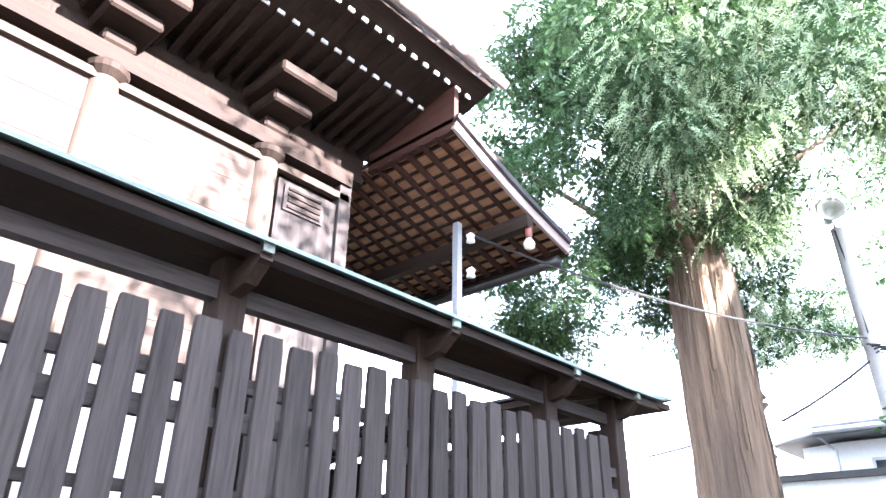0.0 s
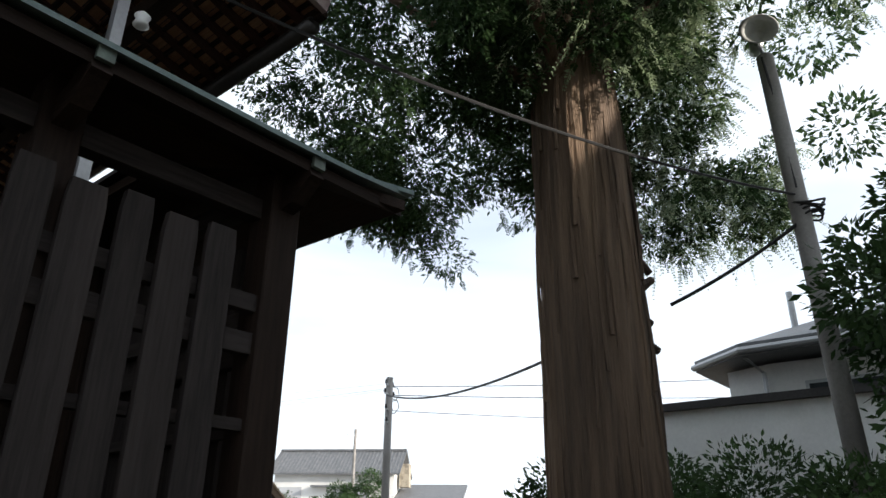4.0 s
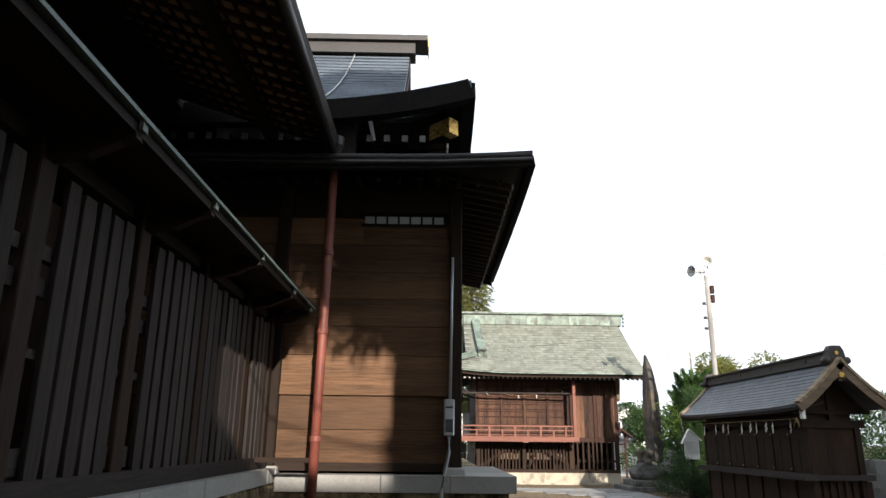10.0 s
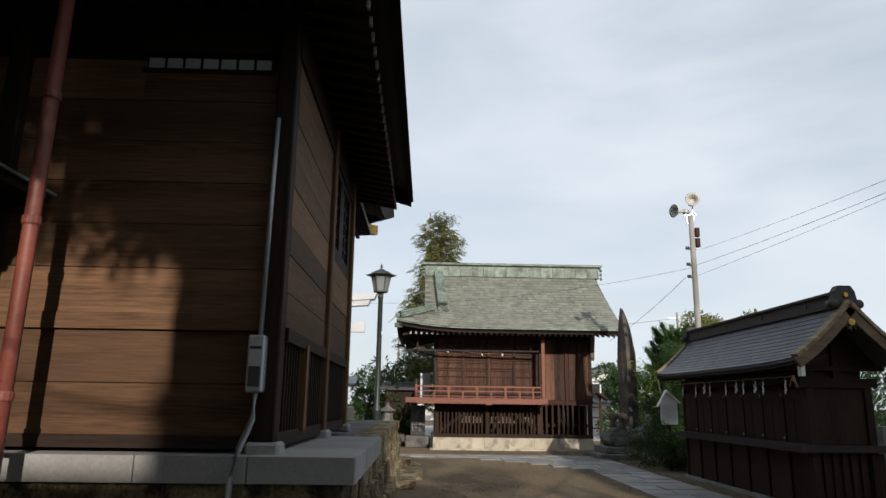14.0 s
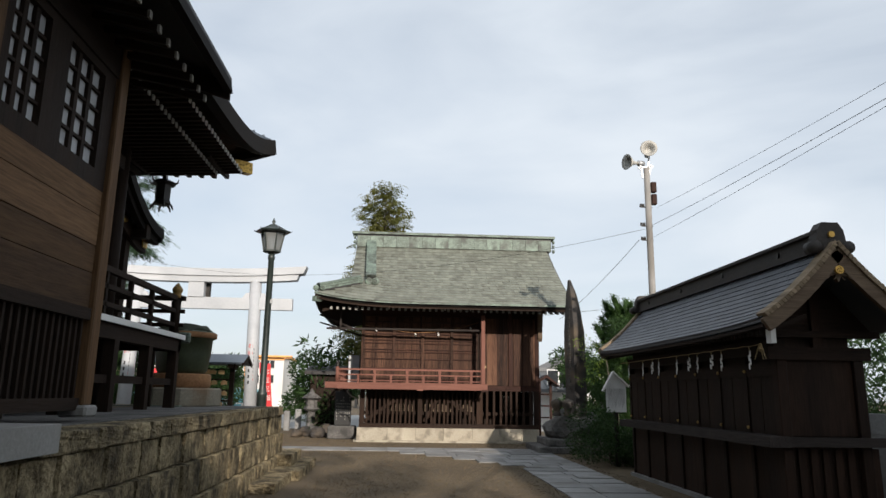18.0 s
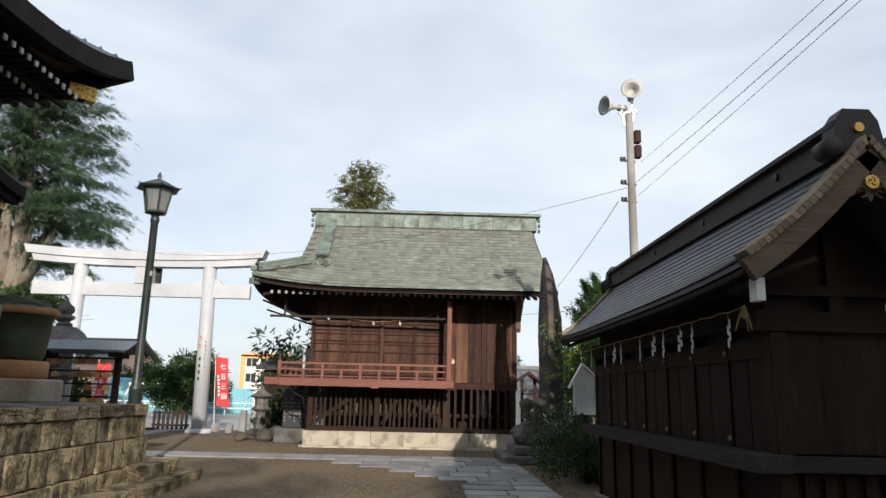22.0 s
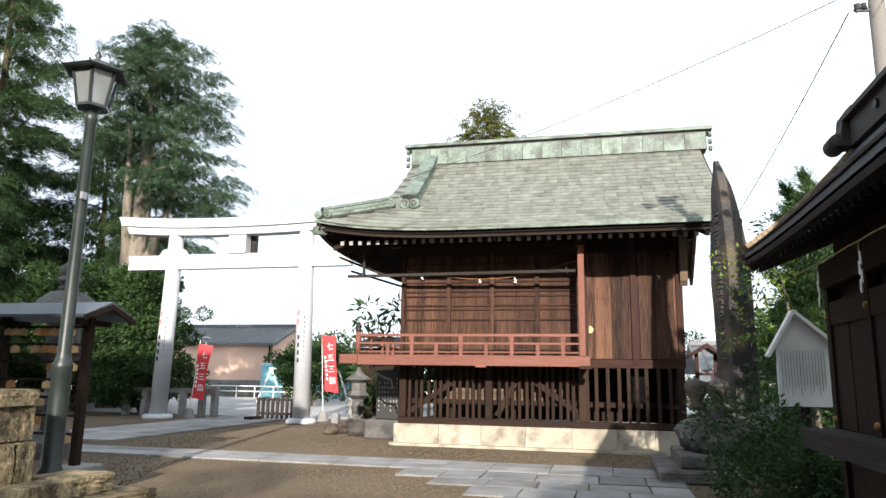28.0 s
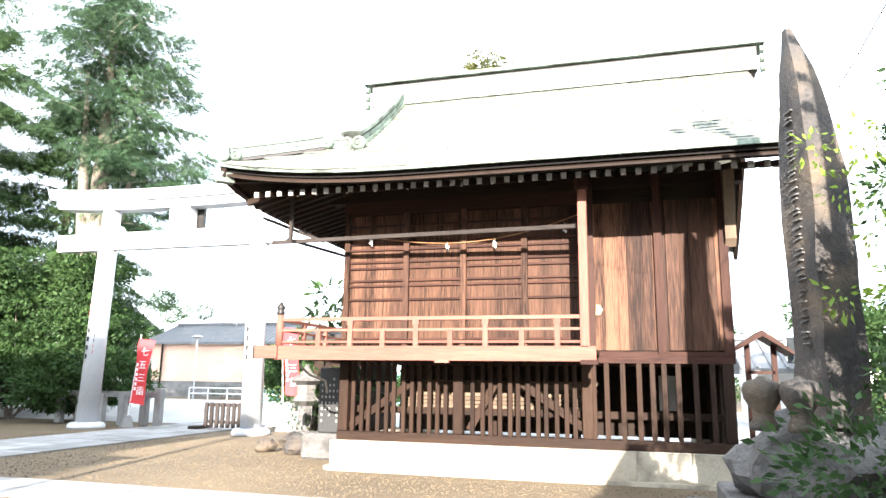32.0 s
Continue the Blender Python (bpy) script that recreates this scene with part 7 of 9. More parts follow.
for k in range(7):
    z = 0.55 + 0.235 * k
    b = bmesh.new()
    box(b, 1.75, 24.77, z - 0.015, 3.05, 24.8, z + 0.015)
    part("rail", b, dark_x, rack)
    for j in range(10):
        if rr.random() < 0.5:
            x = 1.84 + 0.122 * j + rr.uniform(-0.03, 0.03)
            t = new("votive_tablet", tab_old if rr.random() < 0.4 else tab_me)
            t.matrix_world = Matrix.Translation((x, 24.75 - 0.012 * rr.random(), z - 0.07)) @ Matrix.Rotation(rr.uniform(-0.15, 0.15), 4, "Y")
            tagged(t, "pale wooden votive tablet hung on a rail", "tablet", "votive tablets")

# ---- stone lantern ----
sl = thing("stone_lantern", (1.05, 26.6, 0), "weathered grey stone lantern with a scrolled cap", "lantern")
for nm, prof, n in (("base", [(0.45, 0), (0.45, 0.25), (0.32, 0.35), (0.24, 0.42)], 6), ("shaft", [(0.19, 0.42), (0.17, 0.9), (0.2, 0.95), (0.17, 1.0), (0.18, 1.5)], 16), ("platform", [(0.2, 1.5), (0.42, 1.66), (0.42, 1.76), (0.3, 1.8)], 6), ("fire_box", [(0.27, 1.8), (0.28, 2.15)], 6), ("cap", [(0.3, 2.15), (0.6, 2.24), (0.62, 2.32), (0.5, 2.42), (0.42, 2.56), (0.26, 2.68), (0.16, 2.7)], 18), ("jewel", [(0.15, 2.7), (0.17, 2.73), (0.15, 2.77), (0.11, 2.78), (0.11, 2.81), (0.18, 2.85), (0.2, 2.89), (0.17, 2.93), (0.11, 2.95), (0.15, 2.99), (0.175, 3.05), (0.15, 3.12), (0.08, 3.18), (0.035, 3.24), (0.01, 3.3)], 16)):
    b = bmesh.new()
    lathe(b, (1.05, 26.6, 0.0), prof, n)
    part(nm, b, stone_rock, sl, "", n >= 16)
for k in range(6):
    a = math.pi / 3 * k
    b = bmesh.new()
    tube(b, (1.05 + 0.64 * math.cos(a), 26.6 + 0.64 * math.sin(a), 2.34), (1.05 + 0.72 * math.cos(a), 26.6 + 0.72 * math.sin(a), 2.42), 0.1, 0.075, 12)
    part("cap_scroll", b, stone_rock, sl)

# ---- big pot on a ringed stone base ----
pot = thing("plant_pot", (2.92, 21.62, TZ), "large olive glazed pot on a rust-stained stone base", "pot")
b = bmesh.new()
lathe(b, (2.92, 21.62, TZ), [(0.72, 0), (0.74, 0.03), (0.74, 0.3), (0.71, 0.33), (0.5, 0.33)], 10)
part("stone_base", b, stone_cream_dark, pot, "stained pale stone base")
b = bmesh.new()
lathe(b, (2.92, 21.62, TZ + 0.33), [(0.5, 0), (0.52, 0.03), (0.52, 0.22), (0.49, 0.25), (0.3, 0.25)], 28)
part("ring", b, rust_ring, pot, "rust-stained stone ring", True)
b = bmesh.new()
lathe(b, (2.92, 21.62, TZ + 0.58), [(0.40, 0), (0.44, 0.06), (0.48, 0.35), (0.5, 0.62), (0.55, 0.64), (0.56, 0.74), (0.52, 0.76), (0.48, 0.72), (0.46, 0.66), (0.1, 0.64)], 28)
bowl = part("bowl", b, pot_green, pot, "olive glazed bowl", True)
b = bmesh.new()
lathe(b, (2.92, 21.62, TZ + 1.22), [(0.552, 0), (0.568, 0.015), (0.57, 0.09), (0.55, 0.105)], 28)
part("rim_band", b, rust_ring, bowl, "rust-brown rim band", True)
b = bmesh.new()
bmesh.ops.create_icosphere(b, subdivisions=4, radius=1)
for v in b.verts:
    f = 1 + 0.12 * noise.noise(v.co * 3.1) + 0.06 * noise.noise(v.co * 9.0)
    v.co = Vector((2.92 + 0.53 * f * v.co.x, 21.62 + 0.53 * f * v.co.y, TZ + 1.27 + 0.22 * f * max(-0.3, v.co.z)))
part("moss_mound", b, moss, pot, "dark mossy soil heaped in the pot", True)
b = bmesh.new()
box(b, 2.1, 20.75, TZ + 0.012, 3.2, 20.9, TZ + 0.03)
single("green_hose", b, copper_trim, "flat green hose lying on the terrace", "hose")
b = bmesh.new()
box(b, 2.55, 20.56, 2.26, 3.32, 20.66, 2.44)
soften(b, 0.02)
tub = thing("green_gutter_box", (2.95, 20.6, 2.26), "pale green metal box below the veranda edge", "box")
part("box", b, copper_trim, tub)
b = bmesh.new()
box(b, 2.7, 20.58, TZ, 2.76, 20.64, 2.26)
part("leg", b, dark_z, tub)

# ---- banners ----
def banner(x, y, z0, z1, sway, group="red banners"):
    f = thing("banner", (x, y, 0), "red festival banner with white writing on a pole", "banner", group)
    b = bmesh.new()
    tube(b, (x - sway * 0.9, y, 0.05), (x + sway * 0.05, y, z1 + 0.12), 0.014, 0.01, 8)
    part("pole", b, white_paint, f)
    b = bmesh.new()
    lathe(b, (x - sway * 0.9, y, 0.0), [(0.2, 0), (0.16, 0.1), (0.1, 0.28), (0.05, 0.3)], 14)
    part("foot", b, stone_pave, f, "concrete foot")
    b = bmesh.new()
    w = 0.44

    def cloth(u, v):
        zz = z0 + (z1 - z0) * v
        return Vector((x + 0.02 + w * u - sway * 0.9 * (1 - v), y - 0.02 + 0.05 * math.sin(5 * v + 2 * u), zz - 0.05 * u))
    lo = [[b.verts.new(cloth(i / 5, j / 14)) for j in range(15)] for i in range(6)]
    for i in range(5):
        for j in range(14):
            b.faces.new((lo[i][j], lo[i + 1][j], lo[i + 1][j + 1], lo[i][j + 1]))
    cl = part("cloth", b, flag_red, f, "", True)
    for k, ch in enumerate("七五三詣"):
        v = 0.80 - 0.2 * k
        c = cloth(0.62, v)
        piece("character", glyph(ch, 0.24, paper), Matrix.Translation((c.x, c.y - 0.035, c.z)) @ Matrix.Rotation(0.12 * (1 if sway > 0 else -1) * 0.4, 4, "Y"), cl)
    for k in range(6):
        b = bmesh.new()
        c = cloth(0.2, 0.6 - 0.075 * k)
        box(b, c.x - 0.03, c.y - 0.034, c.z - 0.04, c.x + 0.03, c.y - 0.03, c.z + 0.04)
        part("small_writing", b, paper, cl)
    return f


banner(-2.72, 36.5, 0.62, 2.30, 0.22)
banner(1.22, 37.0, 0.9, 2.62, -0.18)

# ---- inscribed black stone and small garden behind the stage corner ----
plate = thing("inscribed_stone", (5.05, 32.0, 0), "black polished stone with white engraved writing", "monument")
b = bmesh.new()
box(b, 4.78, 31.95, 0.42, 5.32, 32.05, 1.52)
soften(b, 0.02)
part("slab", b, ink, plate)
for k in range(7):
    for j in range(9):
        if (k * 5 + j * 3) % 11 and j > k % 3 and j < 9 - (k * 2) % 4:
            b = bmesh.new()
            x, z = 5.27 - 0.07 * k, 1.42 - 0.1 * j
            box(b, x - 0.012, 31.942, z - 0.02, x + 0.012, 31.949, z + 0.022)
            part("writing_mark", b, chalk_paint, plate)
b = bmesh.new()
box(b, 4.6, 31.7, 0.0, 5.5, 32.3, 0.42)
soften(b, 0.04)
part("base", b, stone_rock, plate)
gard = thing("garden_stones", (4.0, 32.8, 0), "heap of dark garden stones beside the stage", "stones")
for k, (x, y, s) in enumerate(((4.2, 32.4, 0.35), (3.75, 33.0, 0.3), (4.4, 33.2, 0.4), (3.5, 32.5, 0.25))):
    rock("stone", (x, y, s * 0.45), (s * 0.75, s * 0.7, s * 0.6), gard, 11 + k, stone_dark)
tow = thing("small_stone_tower", (3.85, 33.3, 0), "small stone lantern among shrubs", "lantern")
b = bmesh.new()
lathe(b, (3.85, 33.3, 0.0), [(0.32, 0), (0.32, 0.3), (0.15, 0.35), (0.14, 0.8), (0.3, 0.9), (0.2, 1.0), (0.2, 1.2), (0.36, 1.28), (0.1, 1.45), (0.03, 1.6)], 6)
part("body", b, stone_rock, tow)
shed = thing("storage_hut", (3.9, 34.2, 0), "low dark storage hut behind the stage", "hut")
b = bmesh.new()
box(b, 3.7, 33.9, 0.0, 5.0, 35.2, 2.1)
part("wall", b, dark_z, shed)
b = bmesh.new()
prism(b, [(3.5, 33.7, 2.1), (5.1, 33.7, 2.1), (5.1, 33.7, 2.22), (3.5, 33.7, 2.22)], (0, 0, 0), (0, 1.7, 0.25))
part("roof", b, copper_old, shed)
cab = thing("grey_cabinet", (5.2, 33.0, 1.76), "grey metal cabinet on the stage's side floor", "cabinet")
b = bmesh.new()
box(b, 5.1, 32.8, 1.76, 5.5, 33.3, 2.75)
soften(b, 0.02)
part("case", b, metal_grey, cab)
rk = thing("leaning_rack", (12.0, 33.0, 0), "small brown roofed board standing beside the stage", "board")
b = bmesh.new()
prism(b, [(11.6, 32.9, 1.9), (12.05, 32.9, 2.2), (12.5, 32.9, 1.85), (12.5, 32.9, 1.8), (12.05, 32.9, 2.1), (11.6, 32.9, 1.84)], (0, 0, 0), (0, 0.7, 0))
part("roof", b, brown_y, rk)
for x in (11.85, 12.25):
    b = bmesh.new()
    box(b, x - 0.04, 33.2, 0.0, x + 0.04, 33.28, 2.0)
    part("post", b, brown_z, rk)
for z in (0.7, 1.1, 1.5):
    b = bmesh.new()
    box(b, 11.85, 33.2, z, 12.25, 33.25, z + 0.05)
    part("rail", b, brown_x, rk)

# ---- low fences beside the gate ----
lf = thing("low_picket_fence", (0.0, 36.6, 0), "low grey picket barrier beside the gate", "fence")
for k in range(8):
    b = bmesh.new()
    x = -0.6 + 0.16 * k
    box(b, x - 0.045, 36.58, 0.06, x + 0.045, 36.63, 0.68)
    part("picket", b, grey_z, lf)
for z in (0.16, 0.58):
    b = bmesh.new()
    box(b, -0.68, 36.63, z, 0.6, 36.69, z + 0.08)
    part("rail", b, grey_x, lf)
b = bmesh.new()
box(b, -0.9, 36.3, 0.0, -0.6, 36.9, 0.1)
part("foot", b, dark_x, lf)
sf = thing("stone_fence", (-3.4, 36.8, 0), "low stone fence of posts and rails beside the gate", "fence")
for x in (-5.6, -4.9, -4.2, -3.5, -2.8, -2.35):
    b = bmesh.new()
    box(b, x - 0.1, 36.9, 0.0, x + 0.1, 37.1, 0.85 if x < -2.4 else 1.0)
    soften(b, 0.02)
    part("post", b, stone_pave, sf)
b = bmesh.new()
box(b, -5.6, 36.94, 0.75, -2.4, 37.06, 0.9)
part("rail", b, stone_pave, sf)
for x, y, h in ((2.55, 36.4, 0.75), (3.1, 35.6, 0.85), (2.2, 36.0, 0.3)):
    p = thing("stone_post", (x, y, 0), "short weathered stone post", "post", "stone posts")
    b = bmesh.new()
    box(b, x - 0.11, y - 0.11, 0.0, x + 0.11, y + 0.11, h)
    soften(b, 0.025)
    part("shaft", b, stone_pave, p)

# ---- loudspeaker pole ----
PXX, PYY = 12.66, 24.0
spk = thing("loudspeaker_pole", (PXX, PYY, 0), "grey steel pole with round horn loudspeakers and brackets", "pole")
b = bmesh.new()
tube(b, (PXX, PYY, 0), (PXX, PYY, 6.85), 0.085, 0.07, 16)
part("shaft", b, concrete_pole, spk, "", True)


def horn(at, aim, r, parent, length):
    at, aim = Vector(at), Vector(aim).normalized()
    b = bmesh.new()
    pts = [(0.16, 0.0), (0.2, 0.25), (0.35, 0.55), (0.7, 0.85), (1.0, 1.0)]
    d, s, u = frame_of(aim)
    prev = None
    for rr_, f in pts:
        ring = [b.verts.new(at + d * (length * f) + (s * math.cos(a) + u * math.sin(a)) * (r * rr_)) for a in (2 * math.pi * k / 24 for k in range(24))]
        if prev:
            for k in range(24):
                b.faces.new((prev[k], prev[(k + 1) % 24], ring[(k + 1) % 24], ring[k]))
        else:
            b.faces.new(list(reversed(ring)))
        prev = ring
    c = [b.verts.new(at + d * (length * 0.5) + (s * math.cos(a) + u * math.sin(a)) * (r * 0.3)) for a in (2 * math.pi * k / 24 for k in range(24))]
    for k in range(24):
        b.faces.new((prev[k], prev[(k + 1) % 24], c[(k + 1) % 24], c[k]))
    b.faces.new(c)
    h = part("horn", b, horn_grey, parent, "round white horn loudspeaker", True)
    b = bmesh.new()
    tube(b, at - d * 0.14, at + d * 0.02, r * 0.34, r * 0.36, 14)
    part("driver", b, metal_grey, h, "", True)
    return h


horn((PXX + 0.08, PYY + 0.1, 7.27), (-0.25, -1, 0.05), 0.2, spk, 0.32)
horn((PXX - 0.18, PYY, 6.97), (-1, -0.35, -0.05), 0.19, spk, 0.36)
for p, q in (((PXX, PYY, 6.6), (PXX + 0.08, PYY, 7.2)), ((PXX - 0.2, PYY, 6.85), (PXX + 0.16, PYY, 6.9)), ((PXX - 0.1, PYY, 6.6), (PXX - 0.15, PYY, 6.95)), ((PXX + 0.02, PYY, 6.55), (PXX + 0.12, PYY, 6.95))):
    b = bmesh.new()
    beam(b, p, q, 0.035, 0.035)
    part("bracket", b, metal_grey, spk)
for z0, z1 in ((6.25, 6.5), (5.95, 6.2)):
    b = bmesh.new()
    box(b, PXX + 0.08, PYY - 0.07, z0, PXX + 0.2, PYY + 0.06, z1)
    soften(b, 0.01)
    part("control_box", b, brown_z, spk, "brown weathered control box")
for z in (5.42, 5.08, 5.88):
    b = bmesh.new()
    beam(b, (PXX - 0.2, PYY - 0.02, z), (PXX + 0.1, PYY + 0.02, z), 0.022, 0.022)
    ar = part("cross_arm", b, bronze, spk)
    for dx in (-0.18, -0.12):
        b = bmesh.new()
        lathe(b, (PXX + dx, PYY, z), [(0.02, 0), (0.035, 0.02), (0.025, 0.06), (0.03, 0.08)], 10)
        part("insulator", b, bronze, ar)

# ---- cable poles near the fence and the path ----
cp = thing("utility_pole", (12.6, 12.2, 0), "slim weathered utility pole with cable brackets", "pole")
b = bmesh.new()
tube(b, (12.6, 12.2, 0), (12.6, 12.2, 5.2), 0.105, 0.085, 16)
part("shaft", b, concrete_pole, cp, "", True)
for z, w in ((5.0, 0.22), (4.78, 0.26), (4.4, 0.2), (4.1, 0.16)):
    b = bmesh.new()
    beam(b, (12.6 - w, 12.1, z), (12.6 + w, 12.3, z), 0.035, 0.04)
    a_ = part("cross_arm", b, metal_grey, cp)
    for s in (-1, 1):
        b = bmesh.new()
        lathe(b, (12.6 + s * w * 0.9, 12.2 + s * 0.08, z + 0.02), [(0.02, 0), (0.04, 0.02), (0.025, 0.06), (0.03, 0.09)], 10)
        part("insulator", b, bronze, a_)
for k in range(2):
    b = bmesh.new()
    pipe(b, [(12.62, 12.2, 5.0 - 0.3 * k), (12.8, 12.1, 4.95 - 0.3 * k), (12.86, 12.1, 4.8 - 0.3 * k), (12.78, 12.15, 4.65 - 0.3 * k), (12.64, 12.2, 4.62 - 0.3 * k)], 0.012, 6)
    part("cable_loop", b, wire_black, cp)
dp = thing("siren_pole", (7.15, 1.45, 0), "slim grey pole topped with a round horn loudspeaker", "pole")
b = bmesh.new()
tube(b, (7.15, 1.45, 0), (7.05, 1.55, 6.35), 0.1, 0.085, 16)
part("shaft", b, concrete_pole, dp, "", True)
horn((7.15, 1.62, 6.62), (-0.9, -0.35, 0.05), 0.2, dp, 0.25)
b = bmesh.new()
pipe(b, [(7.07, 1.53, 5.9), (7.04, 1.56, 6.4), (7.12, 1.6, 6.62)], 0.022, 8)
part("mast", b, metal_grey, dp)
b = bmesh.new()
box(b, 7.16, 1.5, 5.55, 7.24, 1.58, 5.95)
part("small_box", b, metal_grey, dp)
for k in range(5):
    b = bmesh.new()
    pts = [(7.12 + (0.11 + 0.01 * k) * math.cos(a), 1.46 + (0.11 + 0.012 * k) * math.sin(a), 4.48 + 0.03 * k + 0.03 * math.sin(2 * a + k)) for a in (2 * math.pi * j / 12 for j in range(13))]
    pipe(b, pts, 0.012, 5)
    part("cable_coil", b, wire_black, dp)
b = bmesh.new()
pipe(b, [(7.0, 1.5, 4.75), (7.0, 1.52, 5.6), (6.96, 1.56, 6.3)], 0.014, 6)
part("riser", b, wire_black, dp)


def cable(p, q, sag, r, label="thin black overhead cable"):
    p, q = Vector(p), Vector(q)
    b = bmesh.new()
    pipe(b, [p.lerp(q, k / 24) - Vector((0, 0, 4 * sag * (k / 24) * (1 - k / 24))) for k in range(25)], r, 5)
    return single("cable", b, wire_black, label, "cable", "", "overhead cables")


cable((1.72, 3.98, 4.98), (7.10, 1.48, 4.70), 0.22, 0.014, "twisted black service cable from the sanctuary eave")
cable((6.35, 2.62, 3.62), (7.10, 1.44, 4.5), 0.05, 0.018, "thick black cable between pole and tree trunk")
cable((6.35, 2.9, 3.62), (12.52, 12.2, 4.75), 0.35, 0.02, "thick black cable from tree trunk to pole")
cable((12.6, 12.25, 5.06), (12.86, 24.0, 5.88), 0.07, 0.0035)
cable((12.6, 12.25, 4.94), (12.72, 24.0, 5.44), 0.07, 0.0045)
cable((12.6, 12.25, 4.9), (12.68, 24.0, 5.12), 0.04, 0.0035)
cable((12.7, 12.2, 5.0), (30.0, -6.0, 7.5), 0.5, 0.01)
cable((12.7, 12.2, 4.78), (30.0, -4.0, 6.2), 0.3, 0.01)
cable((12.7, 12.2, 4.4), (30.0, -3.0, 5.2), 0.3, 0.008)
cable((12.6, 24.0, 5.36), (-9.0, 40.0, 8.5), 1.55, 0.0045)
cable((12.4, 24.0, 5.08), (12.0, 30.6, 3.9), 0.1, 0.006)
cable((2.5, 80.0, 8.7), (27.0, 64.0, 9.0), 0.5, 0.015)

# ---- trees and shrubs ----
def trunk_mesh(pts, radii, ridges=0, n=20, seed=0.0):
    b = bmesh.new()
    rings = []
    for (x, y, z), r in zip(pts, radii):
        ring = []
        for k in range(n):
            a = 2 * math.pi * k / n
            rr_ = r * (1 + 0.05 * noise.noise(Vector((math.cos(a) * 2 + seed, math.sin(a) * 2, z * 0.5))) + (0.035 * math.sin(ridges * a + 2 * noise.noise(Vector((a, z * 0.4, seed)))) if ridges else 0))
            ring.append(b.verts.new((x + rr_ * math.cos(a), y + rr_ * math.sin(a), z)))
        rings.append(ring)
    for r0, r1 in zip(rings, rings[1:]):
        for k in range(n):
            b.faces.new((r0[k], r0[(k + 1) % n], r1[(k + 1) % n], r1[k]))
    b.faces.new(list(reversed(rings[0])))
    b.faces.new(rings[-1])
    return b


def crown_part(name, pos, aim, size, material, parent, ratio=0.4, spread=0.8):
    v = leaves(pos, size, aim, spread, ratio)
    o = np.array(ORIGIN[parent.name])
    return part_mesh(name, quads(name, v - o, material), material, parent)


def conifer(name, at, height, radius, bare, count, per, size, material, label, bark_mat, lean=(0, 0), droop=0.25, top_power=0.8, trunk_r=None, side=None):
    """A tapered trunk with tiers of limbs, each limb carrying sprays of needles with gaps between."""
    x, y, z = at
    t = thing(name, at, label, "tree")
    r = trunk_r or height * 0.022
    hs = [k / 8 for k in range(9)]
    b = trunk_mesh([(x + lean[0] * h, y + lean[1] * h, z + height * h * 0.97) for h in hs], [r * (1 - 0.93 * h) + 0.01 for h in hs], 7, 14, x)
    part("trunk", b, bark_mat, t, "", True)
    pos, aim = [], []
    for k in range(count):
        h = bare + (1 - bare) * ((k + RNG.random()) / count)
        a = k * 2.399 + RNG.normal() * 0.3
        f = (1 - (h - bare) / (1 - bare))
        ln = radius * (f ** top_power * 0.92 + 0.06) * RNG.uniform(0.62, 1.12)
        if f > 0.93:
            ln *= 0.75
        base = np.array((x + lean[0] * h, y + lean[1] * h, z + height * h))
        d = np.array((math.cos(a), math.sin(a), 0.0))
        m = max(6, int(per * ln / radius))
        s = RNG.uniform(0.12, 1.0, m) ** 0.7
        curve = 0.25 * ln * s - droop * ln * s * s * 1.7
        q = base + d * (ln * s)[:, None] + np.array((0, 0, 1)) * curve[:, None]
        wid = 0.10 * radius * (0.4 + 1.3 * s * (1.15 - s) * 2)
        q += RNG.normal(size=(m, 3)) * wid[:, None] * np.array((1, 1, 0.42))
        pos.append(q)
        aim.append(np.tile(d, (m, 1)) + np.array((0, 0, -0.25)) + RNG.normal(size=(m, 3)) * 0.25)
        if k % 4 == 0:
            pts = [base + d * (ln * f2) + np.array((0, 0, 0.25 * ln * f2 - droop * ln * f2 * f2 * 1.7)) for f2 in (0, 0.35, 0.7, 0.95)]
            b = bmesh.new()
            pipe(b, pts, 0.018 * radius + 0.01, 5, 0.008)
            part("limb", b, bark_mat, t)
    v = combs(np.concatenate(pos), np.concatenate(aim), size * 1.3, size * 0.55, size * 0.22, 4, 0.1)
    part_mesh("crown", quads("crown", v - np.array(ORIGIN[t.name]), material), material, t)
    return t


def shrub(name, at, centres, radii, per, size, material, label, stems=5, flat=0.85, ratio=0.45, category="shrub"):
    """Stems with many small leaves in uneven clumps."""
    t = thing(name, at, label, category)
    for k in range(min(stems, len(centres))):
        b = bmesh.new()
        c = centres[(k * 3) % len(centres)]
        p = Vector((at[0] + 0.12 * math.cos(k * 2.1), at[1] + 0.12 * math.sin(k * 2.1), at[2]))
        q = Vector(c)
        pipe(b, [p, p.lerp(q, 0.4) + Vector((0.05, 0.02, 0.1)), p.lerp(q, 0.75), q], 0.035, 6, 0.008)
        part("stem", b, bark_grey, t)
    pos, aim = clump_points(centres, radii, per, flat)
    crown_part("foliage", pos, aim, size, material, t, ratio)
    return t


def strewn(box_lo, box_hi, n, r_lo, r_hi, seed):
    g = np.random.default_rng(seed)
    c = g.uniform(box_lo, box_hi, (n, 3))
    return [tuple(v) for v in c], list(g.uniform(r_lo, r_hi, n))


